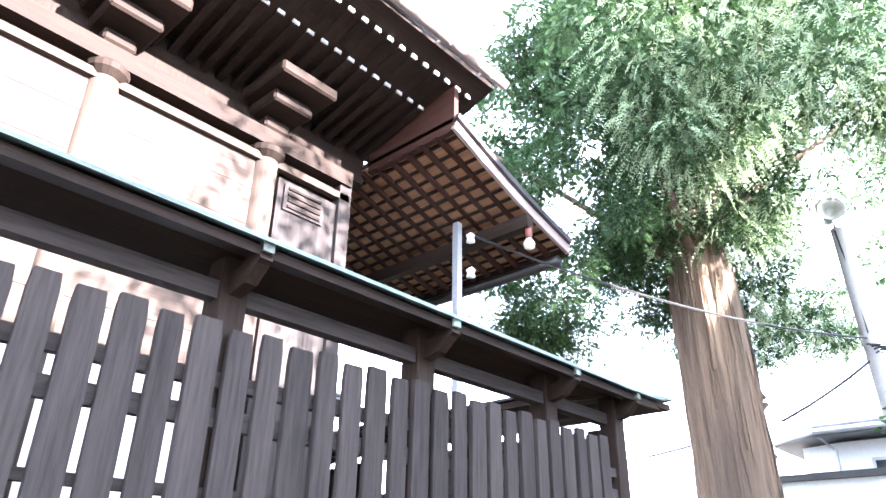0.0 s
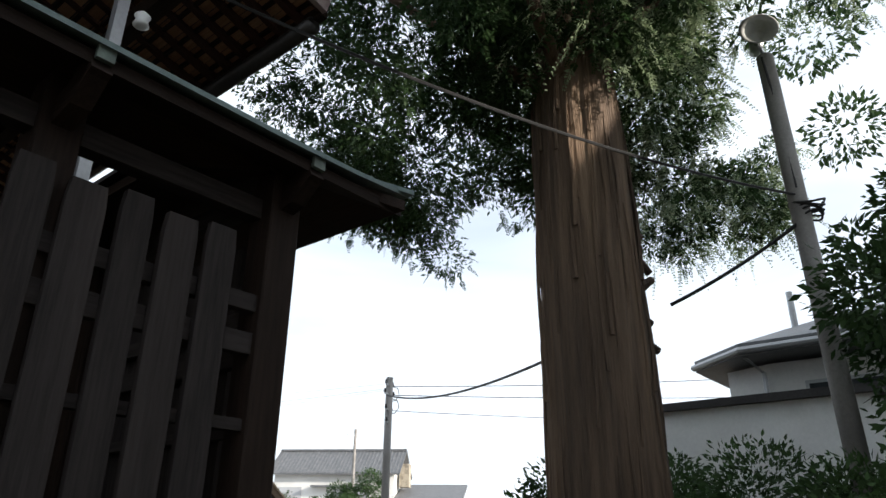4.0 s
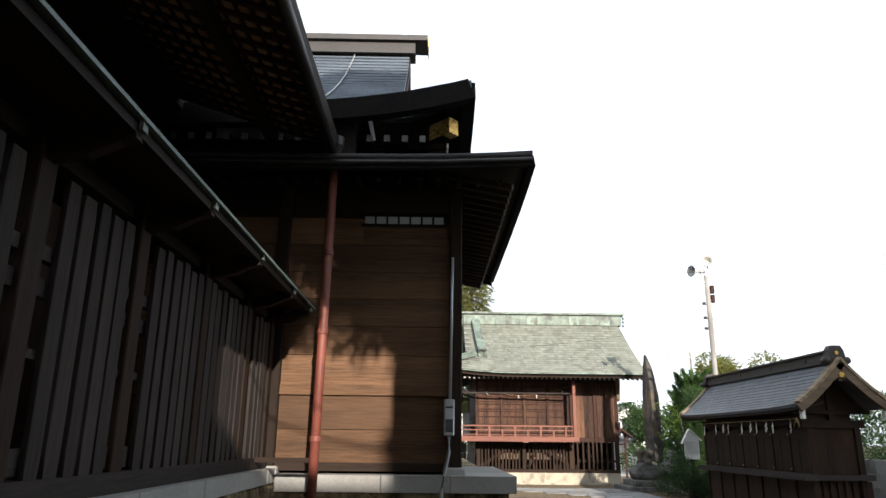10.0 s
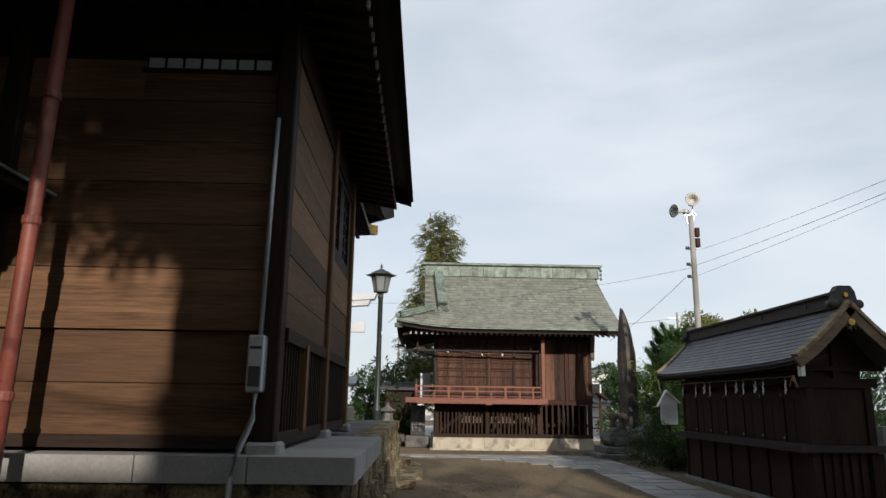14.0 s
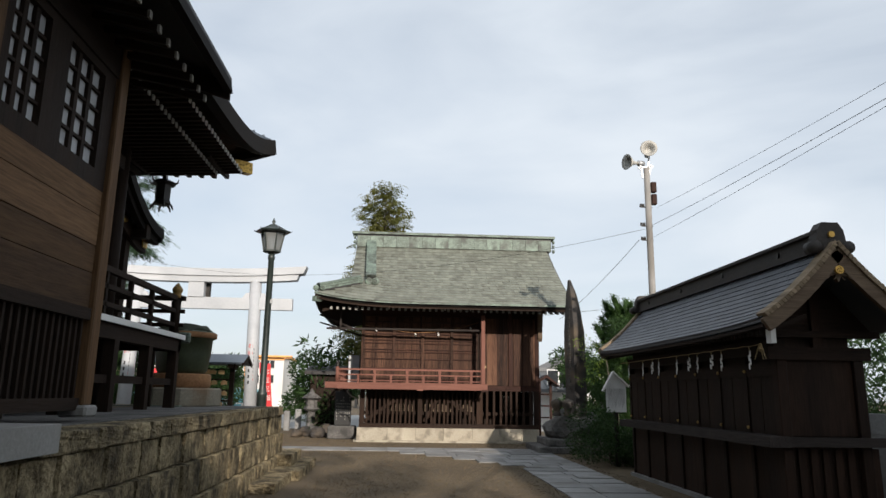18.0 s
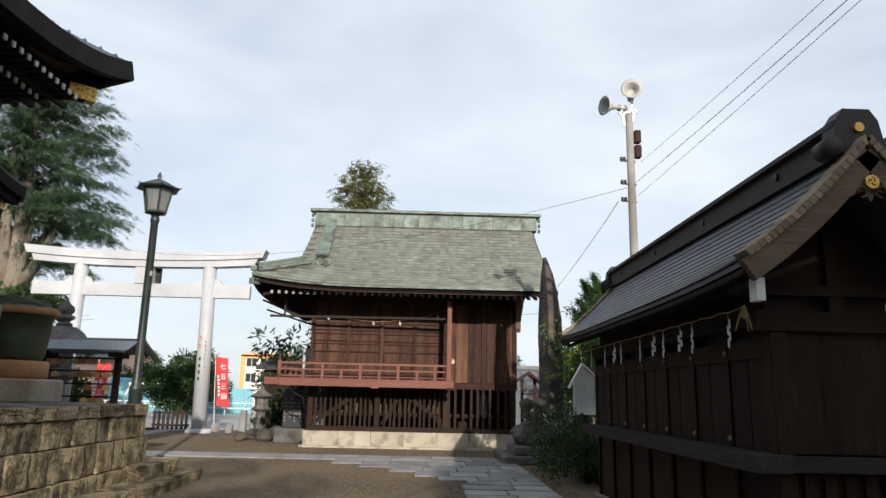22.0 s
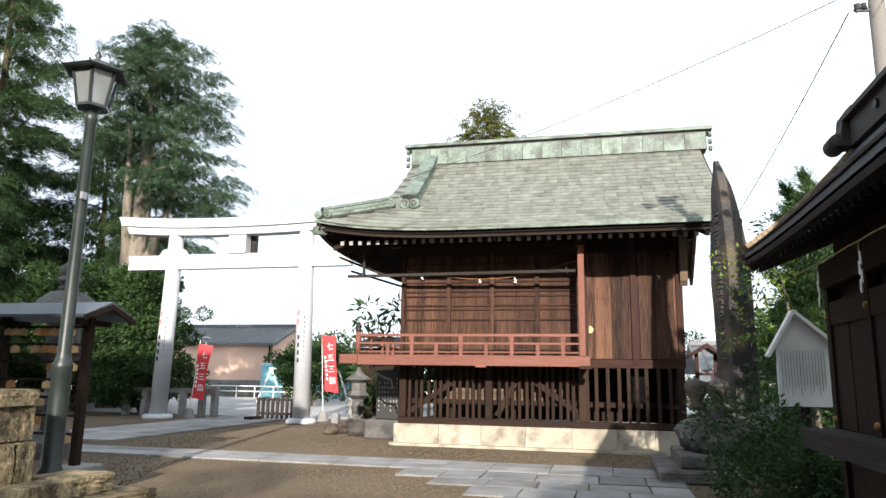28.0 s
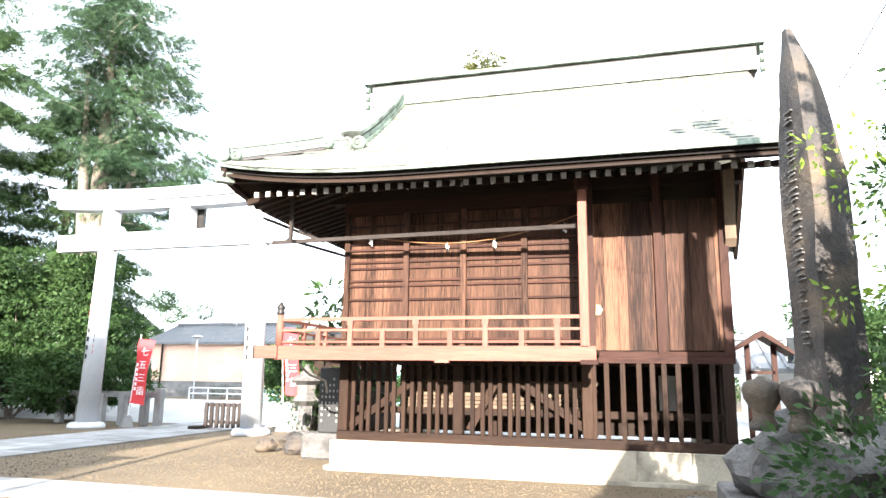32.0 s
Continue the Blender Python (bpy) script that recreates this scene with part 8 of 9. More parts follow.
# the great tree beside the fence
TXX, TYY = 5.53, 3.08
gt = thing("great_tree", (TXX, TYY, 0), "huge old conifer with shaggy fibrous bark and drooping sprays", "tree")
hs = [0, 0.25, 0.8, 1.6, 2.6, 3.6, 4.4, 5.2, 6.4, 8.0, 9.6, 11.2, 12.4]
rs = [0.74, 0.61, 0.54, 0.49, 0.465, 0.45, 0.45, 0.43, 0.38, 0.28, 0.2, 0.1, 0.03]
bole = lambda h: TXX + 0.27 - 0.035 * min(h, 5.0)
part("trunk", trunk_mesh([(bole(h), TYY, h) for h in hs], rs, 11, 44, 3.3), bark, gt, "", True)
strip = bmesh.new()
for k in range(150):
    a = RNG.uniform(0, 2 * math.pi)
    z0 = RNG.uniform(0.3, 5.6)
    ln = RNG.uniform(0.5, 1.6)
    pts = []
    for j in range(5):
        z = z0 + ln * j / 4
        r = np.interp(z, hs, rs) * (1.0 + 0.045 * math.sin(math.pi * j / 4))
        aa = a + 0.05 * math.sin(z * 2.3 + k)
        pts.append((bole(z) + r * math.cos(aa), TYY + r * math.sin(aa), z))
    pipe(strip, pts, RNG.uniform(0.012, 0.028), 5, 0.006)
tagged(part("bark_strip", strip, bark, gt, "peeling strips of red-brown bark"), kind="stuff")
lim = [((0, 0, 4.7), (0.7, 0.3, 5.3), (1.5, 0.7, 6.1)), ((0, 0, 5.6), (-1.3, -0.2, 6.6), (-2.3, -0.5, 7.3)), ((0, 0, 5.8), (-1.0, -1.0, 6.8), (-1.7, -1.8, 7.5)), ((0, 0, 5.6), (-1.0, 1.2, 6.7), (-2.0, 2.0, 7.4)), ((0, 0, 6.2), (0.8, -1.2, 7.2), (1.4, -2.0, 7.9)), ((0, 0, 6.4), (1.2, 0.6, 7.4), (2.0, 1.2, 8.2)), ((0, 0, 7.0), (-1.2, 0.2, 8.4), (-2.0, 0.5, 9.2)), ((0, 0, 7.4), (0.2, 1.4, 8.6), (0.5, 2.0, 9.4)), ((0, 0, 7.8), (0.4, -1.3, 9.0), (0.6, -1.8, 9.8)), ((0, 0, 8.6), (1.0, 0.2, 9.8), (1.5, 0.4, 10.6))]
for p in lim:
    b = bmesh.new()
    pts = [(TXX + q[0], TYY + q[1], q[2]) for q in p]
    pipe(b, [pts[0], tuple((np.array(pts[0]) + pts[1]) / 2 + np.array((0, 0, -0.05))), pts[1], pts[2]], 0.09, 10, 0.025)
    part("limb", b, bark, gt, "", True)
for dx, dy, z in ((0.42, -0.22, 3.45), (0.40, -0.26, 3.75), (0.44, -0.2, 4.25), (0.43, -0.24, 4.0), (0.41, -0.25, 3.2)):
    b = bmesh.new()
    pipe(b, [(TXX + dx * 0.8, TYY + dy * 0.8, z - 0.08), (TXX + dx * 1.3, TYY + dy * 1.3, z), (TXX + dx * 1.5, TYY + dy * 1.5, z + 0.1 * math.sin(z * 9))], 0.06, 8, 0.035)
    part("cut_stub", b, bark, gt, "sawn branch stub")
SUN_X, SUN_Z = math.tan(radians(SUN_AZ)), math.tan(radians(SUN_EL)) / math.cos(radians(SUN_AZ))


def opening(x, y, z, r):
    """True where a clump would fill the gaps through which low sun reaches the hall's back wall, the terrace and the upper bole."""
    d, m = 10.6 - y, 1.25 * r + 0.15
    hx, hz = x - SUN_X * d, z - SUN_Z * d
    if 1.7 - m < hx < 3.3 + m and 0.4 - m < hz < 2.6 + 0.4 * m:
        return True
    d = (x - 4.7) / SUN_X
    if d > 0 and 15.0 - 1.5 * r < y + d < 22.5 + 1.5 * r and -0.9 * r < z - SUN_Z * d < 1.3 + 0.9 * r:
        return True
    d = TYY - y
    hx, hz = x - SUN_X * d, z - SUN_Z * d
    return d > 0.3 and 5.25 - r < hx < 6.15 + r and 2.9 - r < hz < 4.75 + r * 0.5


cen, rad = [], []
g = np.random.default_rng(21)
while len(cen) < 640:
    a, z = g.uniform(0, 2 * math.pi), 4.0 + 8.6 * g.uniform(0, 1) ** 1.25
    lim_r = 3.6 * (1 - max(0.0, (z - 7.0) / 6.4)) ** 0.7
    r = lim_r * math.sqrt(g.uniform(0.05, 1.0))
    dx, dy = r * math.cos(a), r * math.sin(a)
    rr_ = g.uniform(0.34, 0.6)
    near = -dx * 0.9 - dy * 0.45               # towards the alley
    if near > -0.3 and z < 5.55 + 0.1 * abs(dx):
        continue                               # the bole stands bare here
    if dy > 0.5:                               # the crown's skirt hangs over the fence and rises towards its rim
        floor_z = 4.85 if dx > 0.6 else 4.95 + 0.3 * max(0.0, -dx - 0.6)
        if dx > 1.0 and dy < 2.6:
            floor_z = 4.65
        if z < floor_z + 0.2 + 0.35 * max(0.0, r - 2.6):
            continue
    elif dx > 0.5 and z < 5.45 + 0.15 * dx:
        continue
    if r < 0.5 and z < 6 or opening(TXX + dx, TYY + dy, z, rr_):
        continue
    cen.append((TXX + dx, TYY + dy, z))
    rad.append(rr_)
# the crown is trimmed back round the loudspeaker on the pole
clear = [i for i, q in enumerate(cen) if not (q[0] - TXX > 0.35 and q[1] - TYY < -0.7 and q[2] < 7.3)]
cen, rad = [cen[i] for i in clear], [rad[i] for i in clear]
for q, rr_ in (((1.5, 2.3, 4.85), 0.4), ((1.2, 2.6, 4.95), 0.42), ((0.9, 2.9, 5.25), 0.4), ((1.85, 2.1, 5.0), 0.36), ((0.5, 2.8, 5.4), 0.42), ((0.3, 3.2, 5.55), 0.42), ((-0.3, 2.7, 5.45), 0.42), ((-0.8, 2.4, 5.5), 0.4), ((1.6, 2.7, 5.2), 0.42), ((0.5, -0.55, 5.55), 0.36), ((-0.1, -0.65, 5.6), 0.36), ((-0.5, -0.4, 5.5), 0.36), ((0.15, -0.75, 6.0), 0.45), ((-0.45, -0.6, 5.95), 0.42), ((-0.7, 0.2, 5.5), 0.42), ((-0.9, 0.9, 5.0), 0.42), ((-0.6, 0.7, 5.3), 0.42), ((-1.3, 1.4, 5.2), 0.42), ((-0.4, 1.5, 4.95), 0.42), ((0.1, 1.9, 5.1), 0.42), ((-0.8, 1.9, 5.2), 0.42), ((0.5, 0.7, 5.3), 0.4), ((0.3, 1.2, 5.2), 0.42), ((-1.7, 0.9, 5.4), 0.42)):
    if not opening(TXX + q[0], TYY + q[1], q[2], rr_):
        cen.append((TXX + q[0], TYY + q[1], q[2]))
        rad.append(rr_)
for k in range(60):                            # boughs that reach past the pole
    f = g.uniform(0.15, 1.0)
    q = (TXX + 0.5 + 3.6 * f, TYY + g.uniform(-1.1, 0.6), 4.85 + 0.5 * f + 2.6 * g.uniform(0, 1) ** 1.6)
    rr_ = g.uniform(0.26, 0.42)
    if not opening(*q, rr_) and (q[0] - 7.2) ** 2 + (q[1] - 1.55) ** 2 > 0.5:
        cen.append(q)
        rad.append(rr_)
for k in range(46):                            # sprays close round the bole above the bare part
    a, z = g.uniform(0, 2 * math.pi), g.uniform(5.75, 8.4)
    r = g.uniform(0.5, 1.25)
    q = (TXX + r * math.cos(a), TYY + r * math.sin(a), z)
    if not opening(*q, 0.36):
        cen.append(q)
        rad.append(g.uniform(0.3, 0.46))
low = [i for i in range(len(cen)) if cen[i][2] < 6.3]
high = [i for i in range(len(cen)) if cen[i][2] >= 6.3]
pick = lambda a, ids: [a[i] for i in ids]
sets = []
for ids, per, ln in ((low, 170, 0.13), (high, 80, 0.2)):
    pos, aim = clump_points(pick(cen, ids), pick(rad, ids), per, 0.85)
    sets.append(combs(pos, aim * np.array((1, 1, 0.6)) + np.array((0, 0, -0.2)), ln, 0.055, 0.018, 8, 0.25))
v = np.concatenate(sets)
part_mesh("crown", quads("crown", v - np.array(ORIGIN[gt.name]), needle), needle, gt)
# pale sprays on sun-facing clumps only: the lit side is put into colour
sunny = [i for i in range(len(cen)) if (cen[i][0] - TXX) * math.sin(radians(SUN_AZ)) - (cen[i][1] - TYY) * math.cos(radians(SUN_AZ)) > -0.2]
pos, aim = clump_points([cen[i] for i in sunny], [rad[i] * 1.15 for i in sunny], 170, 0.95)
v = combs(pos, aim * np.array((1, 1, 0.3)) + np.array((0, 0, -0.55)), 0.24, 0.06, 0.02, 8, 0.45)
part_mesh("young_spray", quads("young_spray", v - np.array(ORIGIN[gt.name]), spray_leaf), spray_leaf, gt, "hanging sprays coloured pale green for the sunlit side")
sets = []
for ids, per, ln in ((low, 4200, 0.07), (high, 1200, 0.12)):
    pos, aim = clump_points(pick(cen, ids), [rad[i] * 0.78 for i in ids], per, 0.85)
    sets.append(leaves(pos, ln, aim, 0.9, 0.38))
v = np.concatenate(sets)
part_mesh("inner_foliage", quads("inner_foliage", v - np.array(ORIGIN[gt.name]), needle), needle, gt)

# tree whose branches reach in from the neighbour's side
c, r = strewn((8.6, -3.2, 4.2), (13.4, 1.6, 9.4), 24, 0.4, 0.75, 5)
keep = [i for i in range(len(c)) if not opening(*c[i], r[i])]
c, r = [c[i] for i in keep], [r[i] for i in keep]
shrub("neighbour_tree", (11.4, -1.2, 0), c, r, 1000, 0.13, needle, "leafy evergreen tree over the boundary", 9, category="tree")
# unseen leafy tree, added behind the walker to dapple the sanctuary wall
c, r = strewn((0.2, -4.0, 6.2), (3.2, -2.2, 9.0), 18, 0.4, 0.7, 15)
shrub("unseen_rear_tree", (1.7, -3.4, 0), c, r, 420, 0.14, needle, "unseen leafy evergreen tree added to dapple the sanctuary wall", 6, category="tree")
# hedge and shrubs at the great tree's foot
c, r = strewn((5.0, 0.9, 0.4), (6.3, 2.0, 1.85), 16, 0.28, 0.42, 61)
shrub("hedge", (5.7, 1.5, 0), c, r, 3600, 0.06, bush_leaf, "low evergreen hedge before the great trunk", 5, category="hedge")
c, r = strewn((6.4, 0.6, 0.5), (8.8, 4.2, 2.0), 38, 0.4, 0.62, 6)
shrub("hedge", (7.3, 2.6, 0), c, r, 3600, 0.075, bush_leaf, "dense evergreen hedge under the great tree", 8, category="hedge")
c, r = strewn((8.9, 4.1, 0.4), (10.9, 6.2, 1.7), 28, 0.4, 0.62, 7)
shrub("hedge", (9.6, 5.8, 0), c, r, 3600, 0.075, bush_leaf, "dense evergreen hedge beside the path", 8, category="hedge")
c, r = strewn((5.9, -0.5, 0.8), (7.6, 0.95, 4.3), 40, 0.35, 0.6, 8)
shrub("camellia", (6.8, 0.2, 0), c, r, 3000, 0.09, bush_leaf, "tall glossy evergreen bush by the pole", 8, category="shrub")
c, r = strewn((8.1, 3.7, 1.0), (9.3, 4.9, 2.4), 18, 0.3, 0.5, 9)
shrub("holly_bush", (8.6, 4.3, 0), c, r, 3600, 0.075, bush_leaf, "leafy evergreen bush behind the trunk", 1)
for at, lo, hi, n in (((15.8, 19.0, 0), (15.0, 17.6, 0.5), (16.8, 20.6, 2.5), 26), ((16.2, 22.6, 0), (15.2, 21.0, 0.5), (17.4, 24.6, 2.7), 26)):
    c, r = strewn(lo, hi, n, 0.4, 0.7, int(at[1]))
    shrub("hedge", at, c, r, 1300, 0.09, bush_leaf, "dark evergreen hedge behind the shrine row", 7, category="hedge")
# shrubs round the notice board and monument
c, r = strewn((11.0, 22.9, 0.2), (12.6, 25.9, 1.05), 34, 0.28, 0.46, 10)
shrub("azalea", (11.8, 24.4, 0), c, r, 3800, 0.055, bush_leaf, "low dark evergreen bush round the notice board", 6)
c, r = strewn((11.75, 23.95, 1.1), (12.5, 25.6, 3.3), 20, 0.24, 0.4, 12)
shrub("osmanthus", (12.1, 24.8, 0), c, r, 2200, 0.06, bush_leaf, "leafy green shrub beside the monument", 1)
c, r = [], []
c += [(11.85, 25.2, 2.6), (11.2, 25.3, 2.75), (11.45, 25.3, 2.78), (11.35, 25.3, 2.5), (11.55, 25.25, 2.2), (11.3, 25.3, 1.85), (11.6, 25.3, 1.95), (11.7, 25.2, 2.4), (11.8, 25.2, 2.65)]
r += [0.2, 0.14, 0.17, 0.16, 0.18, 0.15, 0.18, 0.2, 0.2]
shrub("osmanthus", (12.05, 25.1, 0), c, r, 1500, 0.06, bright_leaf, "yellow-green twigs reaching before the monument", 1)
def shaggy(name, at, height, radius, count, material, label):
    """An upright bush of feathery plumes that sweep outwards and up to ragged tips."""
    x, y, z = at
    t = thing(name, at, label, "tree")
    part("trunk", trunk_mesh([(x, y, z + height * h) for h in (0, 0.25, 0.5, 0.75)], [0.1, 0.075, 0.05, 0.02], 5, 12, x), bark_grey, t, "", True)
    pos, aim = [], []
    for k in range(count):
        f = (k + 0.5) / count
        a = k * 2.399 + RNG.normal() * 0.3
        d = np.array((math.cos(a), math.sin(a), 0.0))
        ln = radius * (0.55 + 0.55 * math.sin(math.pi * (0.25 + 0.7 * f))) * RNG.uniform(0.7, 1.15)
        base = np.array((x, y, z + height * (0.04 + 0.74 * f)))
        up = 0.25 + 0.55 * f + RNG.uniform(0, 0.25)
        s = RNG.uniform(0.1, 1.0, 190) ** 0.75
        q = base + d * (ln * s)[:, None] + np.array((0, 0, 1.0)) * (up * ln * s ** 1.6)[:, None]
        q += RNG.normal(size=q.shape) * (0.16 * ln * (1.15 - s))[:, None] * np.array((1, 1, 0.7))
        pos.append(q)
        aim.append(d * 0.6 + np.array((0, 0, 0.55 + 0.3 * f)) + RNG.normal(size=q.shape) * 0.28)
        if k % 3 == 0:
            b = bmesh.new()
            pipe(b, [tuple(base + d * (ln * w) + np.array((0, 0, up * ln * w ** 1.6))) for w in (0, 0.3, 0.6, 0.85)], 0.022, 5, 0.006)
            part("limb", b, bark_grey, t)
    v = combs(np.concatenate(pos), np.concatenate(aim), 0.2, 0.05, 0.014, 8, 0.08)
    part_mesh("crown", quads("crown", v - np.array(ORIGIN[t.name]), material), material, t)
    return t


shaggy("juniper", (12.85, 26.4, 0), 4.6, 0.85, 90, juniper_leaf, "bright green shaggy juniper beside the monument")
# trees beyond the yard
conifer("ginkgo", (6.0, 40.2, 0), 11.1, 2.1, 0.12, 150, 110, 0.24, autumn_leaf, "columnar olive-green tree rising behind the stage", bark_grey, droop=-0.35, top_power=0.6)
def padded(name, at, height, radius, bare, count, size, material, label, trunk_r, forks=(), shape=1.6, rind=None, skew=0.0, thin=0.16):
    """An old spreading conifer: a stout bole, arching limbs, and flat pads of fine sprays with sky between them."""
    x, y, z = at
    rind = rind or bark
    t = thing(name, at, label, "tree")
    hs_ = [k / 9 for k in range(10)]
    part("trunk", trunk_mesh([(x + 0.25 * math.sin(3 * h), y, z + height * h * 0.96) for h in hs_], [trunk_r * (1.25 - 0.3 * min(1, h * 8)) * (1 - 0.95 * h) + 0.015 for h in hs_], 6, 14, x), rind, t, "", True)
    for dx, dy, h0, h1 in forks:
        b = bmesh.new()
        pipe(b, [(x, y, h0), (x + dx * 0.5, y + dy * 0.5, h0 + (h1 - h0) * 0.3), (x + dx, y + dy, h1)], trunk_r * 0.55, 9, 0.05)
        part("side_stem", b, rind, t, "", True)
    pos, aim = [], []
    for k in range(count):
        f = (k + 0.5) / count
        h = bare + (1 - bare) * f
        a = k * 2.399 + RNG.normal() * 0.25
        ln = radius * (1 - f ** shape) ** 0.8 * RNG.uniform(0.75, 1.1) + 0.3
        if f < 0.12:
            ln *= 0.8
        ln *= 1 + skew * math.cos(a)
        if skew and f < 0.36 and math.cos(a) < 0.35 and math.sin(a) < 0.6:
            continue                           # lower boughs gone on the near side, where the forked bole shows
        d = np.array((math.cos(a), math.sin(a), 0.0))
        sd_ = np.array((-math.sin(a), math.cos(a), 0.0))
        base = np.array((x + 0.25 * math.sin(3 * h), y, z + height * h))
        rise = 0.12 + 0.5 * f
        arc = lambda s: base + d * (ln * s) + np.array((0, 0, 1.0)) * (ln * (rise * s - 0.28 * s * s))
        if k % 2 == 0:
            b = bmesh.new()
            pipe(b, [tuple(arc(s)) for s in (0, 0.3, 0.6, 0.85)], 0.02 * ln + 0.012, 6, 0.01)
            part("limb", b, rind, t)
        for s in np.linspace(0.3, 1.0, max(3, int(ln * 1.7))):
            c = arc(s) + sd_ * RNG.normal() * ln * 0.14
            w = 0.24 * ln ** 0.6 * RNG.uniform(0.7, 1.25) + 0.22
            m = int(150 * w * w) + 20
            q = RNG.normal(size=(m, 3)) * np.array((0.5, 0.5, thin)) * w
            q[:, 2] -= 0.35 * (q[:, 0] ** 2 + q[:, 1] ** 2) / w
            pos.append(c + q)
            aim.append(d * 0.8 + unit_rows(q + 1e-3) * 0.7 + np.array((0, 0, -0.18)))
    v = combs(np.concatenate(pos), np.concatenate(aim), size * 0.95, size * 0.4, size * 0.1, 5, 0.2)
    part_mesh("crown", quads("crown", v - np.array(ORIGIN[t.name]), material), material, t)
    return t


padded("cedar", (-9.1, 41.0, 0), 16.0, 2.6, 0.42, 90, 0.30, cedar_leaf, "tall old cedar with spreading tiered pads of needles", 0.62, ((-0.9, 0.4, 3.0, 9.5), (1.0, -0.4, 3.4, 8.8), (1.5, 0.6, 4.4, 10.0), (-0.2, -0.7, 5.0, 12.5), (2.2, -0.5, 5.2, 8.6)), 4.5, bark_pale, 0.25, 0.085)
padded("cypress", (-15.4, 39.5, 0), 20.0, 4.0, 0.05, 84, 0.42, needle, "tall dark cypress standing among shrubs", 0.42)
padded("cypress", (-11.8, 34.0, 0), 12.0, 2.8, 0.10, 60, 0.34, needle, "dark cypress beside the worship hall", 0.3)
padded("cypress", (-13.0, 43.5, 0), 13.0, 3.2, 0.04, 70, 0.36, needle, "dark cypress behind the old cedar", 0.32)
padded("cypress", (-18.5, 33.0, 0), 17.0, 3.6, 0.06, 64, 0.42, cedar_leaf, "tall dark cypress beside the worship hall", 0.4)
for k, (lo, hi, n) in enumerate((((-11.5, 36.6, 0.5), (-5.6, 39.6, 5.0), 84), ((-16.5, 34.5, 0.5), (-10.5, 38.0, 6.4), 80), ((-6.6, 36.9, 0.6), (-4.1, 38.2, 3.0), 20))):
    c, r = strewn(lo, hi, n, 0.4, 1.15, 30 + k)
    shrub("laurel", ((lo[0] + hi[0]) / 2, (lo[1] + hi[1]) / 2, 0), c, r, 900, 0.15, bush_leaf, "broad dark evergreen laurel thicket", 9, 0.42)
c, r = strewn((3.4, 33.6, 0.8), (5.0, 35.6, 3.3), 22, 0.35, 0.6, 40)
shrub("loquat", (4.2, 34.6, 0), c, r, 150, 0.26, bush_leaf, "large-leaved loquat tree behind the stage", 6, ratio=0.3)
c, r = strewn((3.2, 32.9, 0.3), (4.4, 34.0, 1.2), 9, 0.3, 0.5, 41)
shrub("garden_shrub", (3.8, 33.5, 0), c, r, 500, 0.07, bush_leaf, "clipped shrub among the garden stones", 4)
for k, (lo, hi, n, m) in enumerate((((-4.2, 45.5, 0.8), (-2.2, 47.5, 3.0), 14, bush_leaf), ((1.2, 46.0, 0.8), (4.2, 48.5, 3.5), 18, bush_leaf), ((-5.6, 52.5, 0.8), (-3.4, 54.5, 2.8), 12, bush_leaf), ((-11.2, 58.0, 0.6), (-9.4, 59.5, 3.2), 12, needle), ((20.8, 43.5, 2.5), (25.6, 47.5, 6.4), 40, autumn_leaf), ((14.4, 38.0, 0.5), (17.5, 42.0, 3.6), 18, bush_leaf), ((33.0, 36.0, 1.0), (37.0, 40.0, 5.0), 20, needle), ((17.5, 33.5, 1.0), (19.8, 37.0, 4.3), 16, needle), ((-30, 62, 1), (-20, 68, 7), 26, needle), ((6, 62, 1), (16, 70, 5), 26, bush_leaf))):
    c, r = strewn(lo, hi, n, 0.6, 1.1, 50 + k)
    shrub("garden_tree", ((lo[0] + hi[0]) / 2, (lo[1] + hi[1]) / 2, 0), c, r, 1000, 0.17, m, "rounded evergreen tree beyond the yard", 6, category="tree")
c, r = strewn((-14.2, 57.2, 0.3), (-13.6, 57.8, 0.7), 5, 0.35, 0.5, 70)
shrub("round_shrub", (-13.9, 57.5, 0), c, r, 300, 0.12, bush_leaf, "small clipped round shrub by the wall", 3)

# ---- neighbouring houses and distance ----
def window_at(parent, x0, x1, z0, z1, y, frame_mat=metal_grey, pane=dark_glass, shutter=False):
    b = bmesh.new()
    box(b, x0, y - 0.06, z0, x1, y + 0.02, z1)
    w = part("window", b, frame_mat, parent)
    for k in range(2):
        b = bmesh.new()
        a = x0 + 0.05 + k * (x1 - x0) / 2
        box(b, a, y - 0.075, z0 + 0.05, a + (x1 - x0) / 2 - 0.08, y - 0.061, z1 - 0.05)
        part("pane", b, pane, w)
    return w


